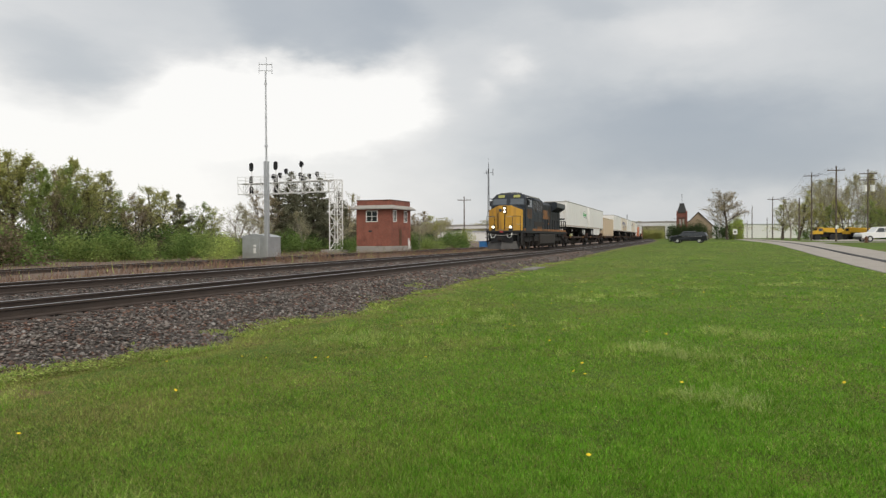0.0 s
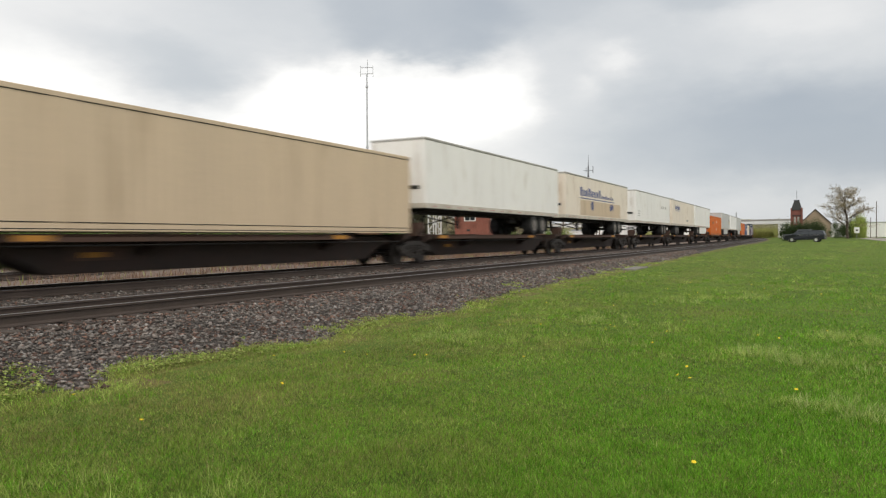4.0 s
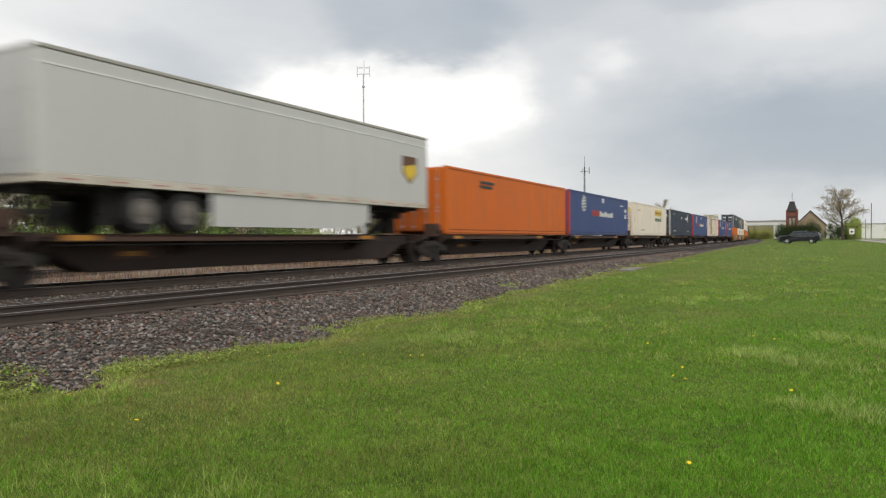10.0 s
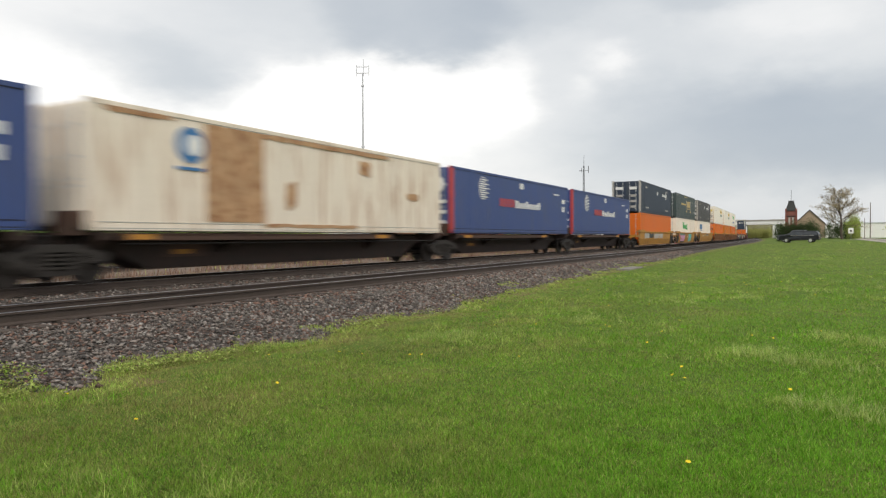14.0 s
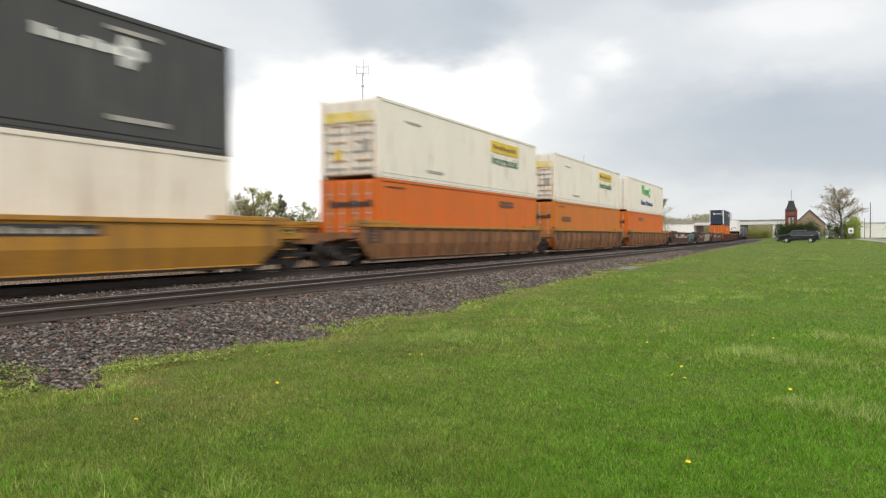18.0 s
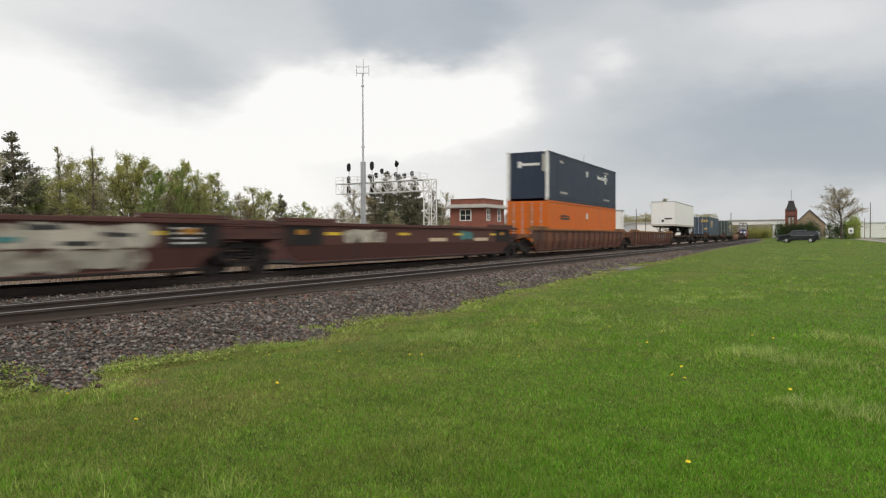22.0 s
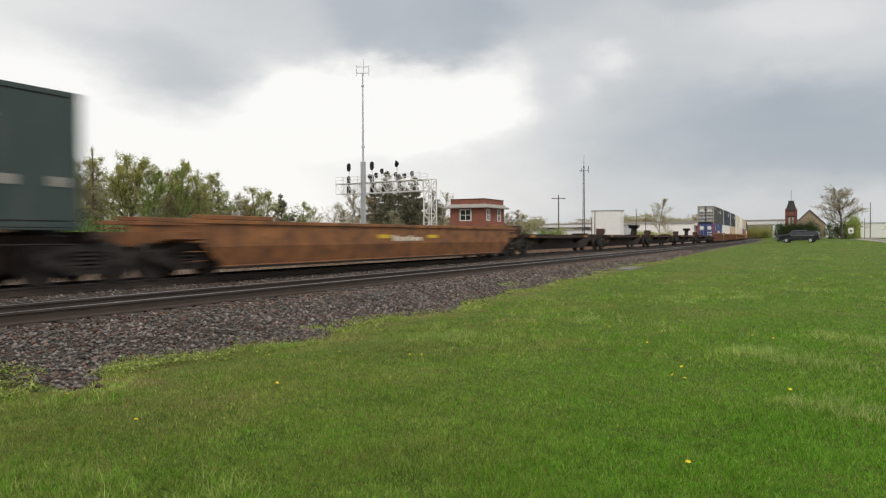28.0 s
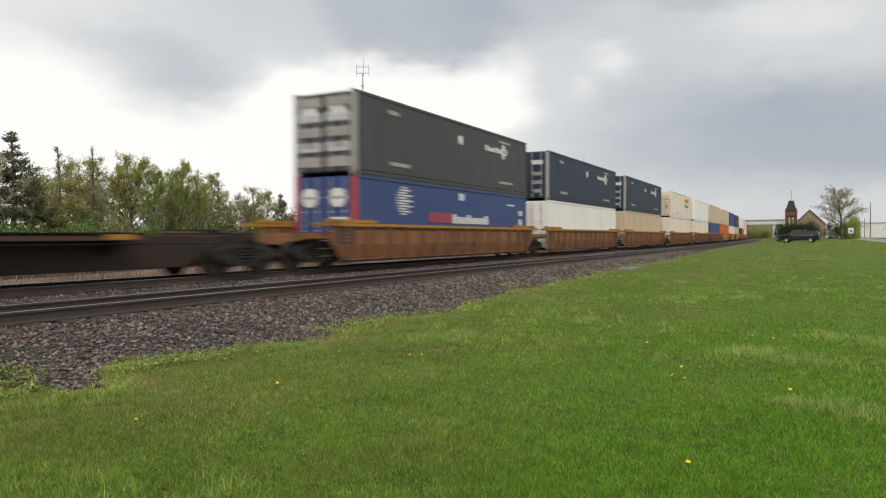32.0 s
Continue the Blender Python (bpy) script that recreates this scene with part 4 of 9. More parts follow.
# ---------------------------------------------------------------- spine cars
def spine_unit(u0, u1, first=False, last=False, hitch=False):
    """One unit of an articulated spine car between two articulation points."""
    um = (u0 + u1) / 2
    h = (u1 - u0) / 2
    th = thing("spine_car", "dark brown intermodal spine car with grimy bogies", "railway wagon", "spine cars of the train")
    bm = bmesh.new()
    prism(bm, [(-h + 0.2, 0.80), (-h + 1.6, 0.80), (-h + 2.7, 0.27), (h - 2.7, 0.27), (h - 1.6, 0.80), (h - 0.2, 0.80), (h - 0.2, 1.10), (-h + 0.2, 1.10)], -0.55, 0.55)
    part("spine_beam", bm, M["spine"], th, bevel=0.02)
    # wheel platform in the middle and container seats at the ends
    for x0, x1 in ((-h + 1.4, h - 4.6),):
        for sy in (-1, 1):
            y0, y1 = sorted((sy * 0.45, sy * 1.33))
            bm = bmesh.new()
            bbox(bm, x0, x1, y0, y1, 1.08, 1.15)
            yy0, yy1 = sorted((sy * 1.33, sy * 1.30))
            bbox(bm, x0, x1, yy0, yy1, 0.98, 1.15)
            pl = part("wheel_platform", bm, M["deck"], th)
            for k in (0, 2):
                xa = x0 + 0.15 + k * (x1 - x0 - 1.2) / 2
                ys = sorted((sy * 1.334, sy * 1.338))
                box_part("yellow_marking", (xa, xa + 0.75, ys[0], ys[1], 1.0, 1.12), M["deckyel"], pl, "faded yellow reflective strip")

    for x in (-h + 1.0, -h + 5.2, h - 5.2, h - 1.0):
        bm = bmesh.new()
        xprism(bm, [(-1.3, 1.0), (-1.3, 1.17), (1.3, 1.17), (1.3, 1.0), (0.5, 0.6), (-0.5, 0.6)], x - 0.14, x + 0.14)
        part("cross_bolster", bm, M["spine"], th)
    for sy in (-1, 1):
        bm = bmesh.new()
        tube(bm, (-h + 1.4, sy * 1.25, 0.9), (h - 1.4, sy * 1.25, 0.9), 0.02, n=5)
        part("brake_pipe", bm, M["under"], th)
        ys = sorted((sy * 0.552, sy * 0.556))
        box_part("data_panel", (-h + 3.2, -h + 4.6, ys[0], ys[1], 0.55, 0.9), M["deck"], th, "rust-brown data panel")
        ys = sorted((sy * 0.557, sy * 0.560))
        box_part("data_panel", (-h + 3.5, -h + 4.1, ys[0], ys[1], 0.62, 0.74), M["deckyel"], th, "small yellow stencil panel")
        box_part("side_step", (-h + 0.55, -h + 0.95, min(sy * 1.1, sy * 1.32), max(sy * 1.1, sy * 1.32), 0.5, 0.54), M["under"], th)
    bm = bmesh.new()
    if hitch:
        prism(bm, [(h - 3.3, 1.1), (h - 3.1, 1.1), (h - 1.85, 1.72), (h - 1.85, 1.88)], -0.12, 0.12)
        prism(bm, [(h - 2.1, 1.1), (h - 1.55, 1.1), (h - 1.65, 1.85), (h - 2.0, 1.85)], -0.22, 0.22)
        bbox(bm, h - 2.15, h - 1.5, -0.42, 0.42, 1.80, 2.02)
        bbox(bm, h - 2.35, h - 1.35, -0.48, 0.48, 2.02, 2.10)
    else:
        bbox(bm, h - 2.8, h - 1.2, -0.4, 0.4, 1.1, 1.26)
    part("hitch", bm, M["under"], th, "raised trailer hitch" if hitch else "folded trailer hitch")
    bm = bmesh.new()
    bbox(bm, -h + 0.25, -h + 0.75, -1.05, -0.55, 1.10, 1.62)
    tube(bm, (-h + 0.5, -1.12, 1.45), (-h + 0.5, -1.05, 1.45), 0.2, n=12)
    part("brake_stand", bm, M["deck"], th, "rust-brown hand brake stand", bevel=0.0)
    bm = bmesh.new()
    for y in (-0.95, -0.4, 0.5, 0.95):
        tube(bm, (-h - 0.35, y, 0.95), (-h + 0.15, y * 0.9, 0.62), 0.03, n=5)
        tube(bm, (-h + 0.15, y * 0.9, 0.62), (-h + 0.6, y, 1.05), 0.03, n=5)
    bbox(bm, -h - 0.5, -h + 0.6, -0.45, 0.45, 0.62, 1.0)
    part("end_gear", bm, M["under"], th, "dark hoses and coupling gear")
    ys = (-1.342, -1.30)
    box_part("red_plate", (h - 4.3, h - 2.9, ys[0], ys[1], 1.152, 1.2), M["l_rust"], th, "faded red-orange deck plate")
    bogie(th, -h + (1.1 if first else 0.0))
    if last:
        bogie(th, h - 1.1)
    roll_on(th, um)
    return th


def spine_car(points, hitches=()):
    n = len(points) - 1
    for i in range(n):
        spine_unit(points[i], points[i + 1], i == 0, i == n - 1, i in hitches)


# ---------------------------------------------------------------- well cars
CHORD = {"wellrust": "wellyel", "wellred": "redchord"}
RIB = {"wellrust": "wellrib", "wellred": "wellbrown"}


def well_unit(u0, u1, mat, label, first=False, last=False, ribs=14, plain=False, dark_ends=False):
    """One well of a double-stack car between two truck centres."""
    um, h = (u0 + u1) / 2, (u1 - u0) / 2
    th = thing("well_car", label, "railway wagon", "well cars of the train")
    x0, x1 = -h + 1.25, h - 1.25
    for sy in (-1, 1):
        bm = bmesh.new()
        # upright above, leaning inwards below
        rows = [(x0, x1, 1.48, 1.44), (x0, x1, 0.80, 1.44), (x0 + 0.75, x1 - 0.75, 0.27, 1.31)]
        oo = [[bm.verts.new((xx, sy * yy, zz)) for xx in (xl, xr)] for xl, xr, zz, yy in rows]
        ii = [[bm.verts.new((xx, sy * (yy - 0.04), zz)) for xx in (xl, xr)] for xl, xr, zz, yy in rows]
        for p in (oo, ii):
            for k in range(2):
                bm.faces.new((p[k][0], p[k][1], p[k + 1][1], p[k + 1][0]))
        for k in range(2):
            for e in (0, 1):
                bm.faces.new((oo[k][e], ii[k][e], ii[k + 1][e], oo[k + 1][e]))
        bm.faces.new((oo[0][0], oo[0][1], ii[0][1], ii[0][0]))
        bm.faces.new((oo[2][0], oo[2][1], ii[2][1], ii[2][0]))
        sill = part("side_sill", bm, M[mat], th)
        bm = bmesh.new()
        ya, yb = sorted((sy * 1.50, sy * 1.36))
        bbox(bm, x0 - 0.9, x1 + 0.9, ya, yb, 1.39, 1.50)
        part("top_chord", bm, M[CHORD.get(mat, mat)], sill, bevel=0.012)
        for xa, xb in ((x0 - 0.3, x0 + 2.6), (x1 - 2.6, x1 + 0.3)):
            box_part("raised_end_chord", (xa, xb, ya, yb, 1.505, 1.62), M[CHORD.get(mat, mat)], sill, bevel=0.012)
        if mat in RIB and not plain:
            # short dark panels with a pale placard, an under-chord shade strip and red end blocks
            yc, yd = sorted((sy * 1.444, sy * 1.452))
            for xa in (x0 + 0.35, x1 - 1.35):
                box_part("end_panel", (xa, xa + 1.0, yc, yd, 0.82, 1.36), M["deck"], sill, "short dark end panel")
                ye, yf = sorted((sy * 1.453, sy * 1.458))
                for k in range(3):
                    box_part("placard", (xa + 0.3, xa + 0.75 - 0.08 * (k % 2), ye, yf, 0.90 + 0.12 * k, 0.97 + 0.12 * k), M["d_dim"], sill, "dim grey placard")
            # the chord's shade on the side, painted as a dark strip
            box_part("shade_strip", (x0 + 1.4, x1 - 1.4, yc, yd, 1.29, 1.365), M["deck"], sill, "dark strip of painted shade under the top chord")
            for xa in (x0 + 0.75, x1 - 1.05):
                yg, yh = sorted((sy * 1.36, sy * 1.26))
                box_part("end_block", (xa, xa + 0.3, yg, yh, 0.16, 0.40), M["wellbrown"], sill, "dull red end block")
        elif dark_ends:
            for xa, outer in ((x0 + 0.05, first), (x1 - 1.85, last)):
                if outer and mat == "wellyel":
                    continue
                yc, yd = sorted((sy * 1.444, sy * 1.452))
                box_part("end_panel", (xa, xa + 1.8, yc, yd, 0.80, 1.37), M["under"], sill, "dark end panel")
                ye, yf = sorted((sy * 1.453, sy * 1.458))
                box_part("yellow_plate", (xa + 0.55, xa + 1.0, ye, yf, 1.12, 1.27), M["deckyel"], sill, "yellow reflective plate")
                if mat == "wellyel":
                    # the dark patch goes on down the leaning lower plate
                    q = 0.72 if xa < 0 else 0.0
                    lo = [(xa + q, 0.30), (xa + 1.08 + q, 0.30), (xa + 1.8, 0.80), (xa, 0.80)]
                    bm = bmesh.new()
                    p = [[bm.verts.new((px, sy * (1.44 - 0.245 * (0.80 - pz) + o), pz)) for px, pz in lo] for o in (0.006, -0.01)]
                    bm.faces.new(p[0])
                    bm.faces.new(p[1][::-1])
                    for i in range(4):
                        bm.faces.new((p[0][i], p[1][i], p[1][(i + 1) % 4], p[0][(i + 1) % 4]))
                    part("lower_end_panel", bm, M["under"], sill, "dark lower end panel")
                    sx = -1 if xa < 0 else 1
                    xe = x0 if sx < 0 else x1
                    bm = bmesh.new()
                    prism(bm, [(xe + sx * 0.75, 0.98), (xe - sx * 0.1, 0.98), (xe - sx * 0.55, 0.40), (xe + sx * 0.25, 0.46)], *sorted((sy * 1.26, sy * 1.32)))
                    part("draft_plate", bm, M["under"], sill, "dark plate over the shared truck")
                    box_part("step_bar", (*sorted((xe - sx * 1.9, xe + sx * 0.1)), *sorted((sy * 1.30, sy * 1.36)), 0.20, 0.25), M["d_red"], sill, "red step bar")
        bm = bmesh.new()
        yg, yh = sorted((sy * 1.34, sy * 1.22))
        bbox(bm, x0 + 0.7, x1 - 0.7, yg, yh, 0.20, 0.30)
        part("bottom_chord", bm, M[mat], sill, bevel=0.012)
        if not plain:
            for i in range(ribs):
                x = x0 + 0.9 + (x1 - x0 - 1.8) * i / (ribs - 1)
                ya, yb = sorted((sy * 1.52, sy * 1.33))
                rb = bmesh.new()
                bbox(rb, x - 0.06, x + 0.06, ya, yb, 0.32, 1.39)
                part("stiffener", rb, M[RIB.get(mat, mat)], sill)
    bm = bmesh.new()
    bbox(bm, x0 + 0.6, x1 - 0.6, -1.38, 1.38, 0.22, 0.27)
    part("well_floor", bm, M["under"], th)
    for sx in (-1, 1):
        bm = bmesh.new()
        xa, xb = (x0, -h + 0.05) if sx == -1 else (x1, h - 0.05)
        a, b = sorted((xa, xb))
        xprism(bm, [(-1.42, 1.0), (-1.42, 1.18), (1.42, 1.18), (1.42, 1.0), (0.5, 0.82), (-0.5, 0.82)], a, b)
        ep = part("end_platform", bm, M[mat], th)
        bm = bmesh.new()
        for sy in (-1, 1):
            tube(bm, (xa, sy * 1.45, 1.3), (xa - sx * -0.8, sy * 1.45, 1.3), 0.02, n=5)
            for k in range(4):
                z = 0.45 + k * 0.24
                xx = xa + sx * 0.35
                tube(bm, (xx - 0.22, sy * 1.46, z), (xx + 0.22, sy * 1.46, z), 0.014, n=5)
        part("ladder", bm, M[mat], ep)
    bogie(th, -h + (1.0 if first else 0.0))
    if last:
        bogie(th, h - 1.0)
    roll_on(th, um)
    return th

# ---------------------------------------------------------------- locomotive
def locomotive(u):
    th = thing("locomotive", "dark blue diesel locomotive with a yellow nose and lit headlights", "locomotive")
    # frame and walkway
    bm = bmesh.new()
    xy = [(-10.85, -0.95), (-10.85, 0.95), (-10.2, 1.48), (10.5, 1.48), (10.5, -1.48), (-10.2, -1.48)]
    lo, hi = [[bm.verts.new((px, py, z)) for px, py in xy] for z in (1.40, 1.60)]
    bm.faces.new(lo)
    bm.faces.new(hi[::-1])
    for i in range(6):
        bm.faces.new((lo[i], lo[(i + 1) % 6], hi[(i + 1) % 6], hi[i]))
    frame_ = part("underframe", bm, M["l_black"], th, bevel=0.02)
    for sy in (-1, 1):
        y0, y1 = sorted((sy * 1.482, sy * 1.49))
        box_part("yellow_sill_stripe", (-9.4, 10.4, y0, y1, 1.595, 1.80), M["l_stripe"], frame_, "worn yellow sill stripe")
    # nose: blue sides, faceted yellow face
    bm = bmesh.new()
    face = [(-9.55, -1.42, 1.60), (-9.93, -0.52, 1.60), (-9.93, 0.52, 1.60), (-9.55, 1.42, 1.60), (-9.48, 1.42, 3.28), (-9.82, 0.52, 3.64), (-9.82, -0.52, 3.64), (-9.48, -1.42, 3.28)]
    a = [bm.verts.new(p) for p in face]
    b = [bm.verts.new((-8.65, y, z + 0.12 if z > 2 else z)) for _, y, z in face]
    bm.faces.new(a[::-1])
    bm.faces.new(b)
    for i in range(8):
        bm.faces.new((a[i], a[(i + 1) % 8], b[(i + 1) % 8], b[i]))
    nose = part("nose", bm, M["l_blue"], th, "faceted short hood")
    for ids in ((0, 1, 6, 7), (1, 2, 5, 6), (2, 3, 4, 5)):
        bm = bmesh.new()
        f = [bm.verts.new(Vector(face[i]) + Vector((-0.025, 0, 0.004))) for i in ids]
        g = [bm.verts.new(Vector(face[i]) + Vector((0.03, 0, 0.004))) for i in ids]
        bm.faces.new(f)
        bm.faces.new(g[::-1])
        for i in range(4):
            bm.faces.new((f[i], f[(i + 1) % 4], g[(i + 1) % 4], g[i]))
        part("nose_panel", bm, M["l_yellow"], nose, "yellow painted nose panel")
    bm = bmesh.new()
    bbox(bm, -10.0, -9.86, 0.02, 0.50, 1.72, 3.02)
    door = part("nose_door", bm, M["l_yellow"], nose, "yellow nose door", bevel=0.015)
    bm = bmesh.new()
    tube(bm, (-9.98, 0.34, 3.25), (-9.84, 0.34, 3.25), 0.13, n=12)
    part("porthole", bm, M["glass"], nose)
    for y in (-0.02, 0.54):
        box_part("door_edge", (-10.01, -9.90, y - 0.02, y + 0.02, 1.70, 3.04), M["l_black"], nose)
    bm = bmesh.new()
    bbox(bm, -9.95, -9.82, -0.16, 0.14, 2.96, 3.60)
    lh = part("headlight_housing", bm, M["l_black"], nose, bevel=0.02)
    for z in (3.14, 3.40):
        bm = bmesh.new()
        tube(bm, (-9.99, 0.0, z), (-9.94, 0.0, z), 0.085, n=12)
        part("headlight", bm, M["lamp"], lh, "lit twin headlight")
    for y0, y1, z in ((0.72, 1.36, 2.72), (-0.95, -0.2, 2.75), (-1.36, -1.05, 2.1), (-0.7, -0.15, 1.86), (0.1, 0.5, 1.66)):
        bm = bmesh.new()
        tube(bm, (-10.06, y0, z), (-10.06, y1, z), 0.018, n=6)
        tube(bm, (-10.06, y0, z), (-9.7, y0, z), 0.014, n=5)
        tube(bm, (-10.06, y1, z), (-9.7, y1, z), 0.014, n=5)
        part("grab_iron", bm, M["d_grey"], nose)
    for y in (-0.72, 0.72):
        bm = bmesh.new()
        tube(bm, (-10.86, y, 1.88), (-10.76, y, 1.88), 0.095, n=12)
        part("ditch_light", bm, M["lamp"], frame_, "lit ditch light")
        box_part("lamp_bracket", (-10.78, -10.68, y - 0.15, y + 0.15, 1.58, 2.02), M["l_black"], frame_)
    # cab
    bm = bmesh.new()
    low = [(-8.72, -1.50), (-8.72, 1.50), (-6.2, 1.50), (-6.2, -1.50)]
    rings = []
    for z, dx, dy in ((1.60, 0, 0), (3.70, 0.0, 0), (4.30, 0.30, 0.08), (4.64, 0.48, 0.40), (4.74, 0.7, 0.8)):
        rings.append([bm.verts.new((x + (dx if x < -7 else 0), y - math.copysign(dy, y), z)) for x, y in low])
    for r0, r1 in zip(rings, rings[1:]):
        for i in range(4):
            bm.faces.new((r0[i], r0[(i + 1) % 4], r1[(i + 1) % 4], r1[i]))
    bm.faces.new(rings[0][::-1])
    bm.faces.new(rings[-1])
    cab = part("cab", bm, M["l_blue"], th)
    for y0, y1 in ((-1.30, -0.16), (0.16, 1.30)):
        bm = bmesh.new()
        v = [bm.verts.new(p) for p in ((-8.712, y0, 3.76), (-8.712, y1, 3.76), (-8.475, y1, 4.25), (-8.475, y0, 4.25))]
        w = [bm.verts.new(p.co + Vector((0.1, 0, -0.03))) for p in v]
        bm.faces.new(v)
        for i in range(4):
            bm.faces.new((v[i], w[i], w[(i + 1) % 4], v[(i + 1) % 4]))
        part("windshield", bm, M["cabglass"], cab)
    for y0, y1 in ((-0.92, -0.38), (0.38, 0.92)):
        bm = bmesh.new()
        v = [bm.verts.new(p) for p in ((-8.42, y0, 4.36), (-8.42, y1, 4.36), (-8.28, y1, 4.58), (-8.28, y0, 4.58))]
        w = [bm.verts.new(p.co + Vector((0.08, 0, -0.04))) for p in v]
        bm.faces.new(v)
        for i in range(4):
            bm.faces.new((v[i], w[i], w[(i + 1) % 4], v[(i + 1) % 4]))
        part("number_board", bm, M["numlamp"], cab, "lit number board with unreadable figures")
    for sy in (-1, 1):
        for x0, x1 in ((-8.02, -7.30), (-7.22, -6.52)):
            y0, y1 = sorted((sy * 1.48, sy * 1.512))
            box_part("side_window", (x0, x1, y0, y1, 3.58, 4.22), M["cabglass"], cab, bevel=0.01)
        y0, y1 = sorted((sy * 1.45, sy * 1.75))
        box_part("window_awning", (-8.15, -6.4, y0, y1, 4.27, 4.32), M["l_blue"], cab)
        y0, y1 = sorted((sy * 1.49, sy * 1.515))
        box_part("cab_vent", (-7.35, -6.95, y0, y1, 2.05, 2.7), M["l_black"], cab)
    for sy in (-1, 1):
        y0, y1 = sorted((sy * 1.49, sy * 1.507))
        box_part("crest_panel", (-8.2, -6.5, y0, y1, 2.72, 3.42), M["l_rust"], cab, "faded brown crest under the side windows")
        box_part("crest_bar", (-7.8, -6.6, min(y0, y1) - 0.004, max(y0, y1) + 0.004, 2.62, 2.70), M["l_stripe"], cab, "orange bar under the crest")
        box_part("cab_seam", (-8.6, -6.25, y0, y1, 2.40, 2.43), M["l_black"], cab)
        box_part("roof_edge", (-8.1, -6.2, min(sy * 1.40, sy * 1.46), max(sy * 1.40, sy * 1.46), 4.325, 4.37), M["toprail"], cab, "pale worn roof edge")
        bm = bmesh.new()
        tube(bm, (-8.3, sy * 1.62, 3.7), (-8.3, sy * 1.62, 4.1), 0.09, n=8)
        part("rear_view_mirror", bm, M["l_black"], cab)
    box_part("roof_hatch", (-7.9, -7.4, -0.9, 0.9, 4.735, 4.79), M["toprail"], cab, bevel=0.02)
    box_part("roof_unit", (-7.3, -6.5, -0.5, 0.5, 4.73, 4.86), M["l_blue"], cab, bevel=0.04)
    # equipment block behind the cab
    bm = bmesh.new()
    xprism(bm, [(-1.46, 1.60), (-1.46, 4.30), (-1.1, 4.58), (1.1, 4.58), (1.46, 4.30), (1.46, 1.60)], -6.2, -1.9)
    blk = part("inverter_cabinet", bm, M["l_blue"], th)
    for sy in (-1, 1):
        y0, y1 = sorted((sy * 1.45, sy * 1.475))
        yb0, yb1 = sorted((sy * 1.45, sy * 1.468))
        for k in range(5):
            xa = -6.0 + k * 0.84
            box_part("grille", (xa, xa + 0.46, yb0, yb1, 3.42 - 0.22 * (k % 2), 4.24), M["glass"], blk, "dark grille opening")
            for q in range(3):
                box_part("grille_bar", (xa + 0.1 + q * 0.13, xa + 0.13 + q * 0.13, y0, y1, 3.42 - 0.22 * (k % 2), 4.24), M["l_black"], blk)
            box_part("grille_frame", (xa + 0.50, xa + 0.78, y0, y1, 3.3, 4.26), M["l_grey"], blk, "dusty grey panel between grilles")
            box_part("grille_hood", (xa - 0.03, xa + 0.49, min(sy * 1.45, sy * 1.52), max(sy * 1.45, sy * 1.52), 4.24, 4.28), M["l_blue"], blk)
        box_part("roof_rail", (-6.1, -1.95, min(sy * 1.12, sy * 1.2), max(sy * 1.12, sy * 1.2), 4.52, 4.60), M["toprail"], blk, "pale worn roof edge")
        box_part("lower_panel", (-5.4, -2.1, y0, y1, 1.95, 2.42), M["l_grey"], blk, "brownish dusty panel")
        box_part("rust_panel", (-4.2, -2.0, min(y0, y1) - 0.003, max(y0, y1) + 0.003, 1.80, 2.0), M["l_rust"], blk, "rusty orange sill panel")
        for xa in (-5.45, -3.75, -2.05):
            box_part("panel_seam", (xa, xa + 0.03, y0, y1, 1.7, 4.25), M["l_black"], blk)
        box_part("handrail_line", (-6.0, -2.0, y0, y1, 2.72, 2.76), M["l_black"], blk)
    # engine hood
    bm = bmesh.new()
    xprism(bm, [(-0.98, 1.66), (-0.98, 4.15), (-0.7, 4.42), (0.7, 4.42), (0.98, 4.15), (0.98, 1.66)], -1.9, 4.9)
    hood = part("engine_hood", bm, M["l_blue"], th)
    for sy in (-1, 1):
        for k in range(7):
            xa = -1.7 + k * 0.93
            y0, y1 = sorted((sy * 0.975, sy * 1.0))
            box_part("hood_door", (xa, xa + 0.86, y0, y1, 1.8, 3.5), M["l_blue"], hood, bevel=0.006)
        y0, y1 = sorted((sy * 1.0, sy * 1.008))
        for k in range(3):
            box_part("emblem_block", (0.55 + k * 0.82, 1.28 + k * 0.82, y0, y1, 2.75, 3.62), M["l_stripe"], hood, "faded orange emblem block")
        box_part("emblem_bar", (-0.15, 0.1, y0, y1, 2.55, 3.85), M["l_stripe"], hood)
        box_part("emblem_bar", (3.35, 3.6, y0, y1, 2.55, 3.85), M["l_stripe"], hood)
        box_part("faded_patch", (3.75, 4.45, y0, y1, 2.75, 3.6), M["truck"], hood, "faded dusty paint patch")
        for k in range(4):
            box_part("hood_louvre", (-1.6 + k * 1.6, -0.6 + k * 1.6, y0, y1, 3.62, 3.98), M["l_black"], hood)
        box_part("emblem_foot", (-0.15, 0.7, y0, y1, 2.3, 2.45), M["l_stripe"], hood)
        box_part("emblem_foot", (2.7, 3.6, y0, y1, 2.3, 2.45), M["l_stripe"], hood)
    box_part("exhaust_stack", (0.6, 1.7, -0.35, 0.35, 4.4, 4.62), M["l_black"], hood, bevel=0.03)
    box_part("air_horn", (-1.2, -0.6, -0.2, 0.2, 4.42, 4.6), M["l_black"], hood, bevel=0.03)
    # radiator with flared wings
    bm = bmesh.new()
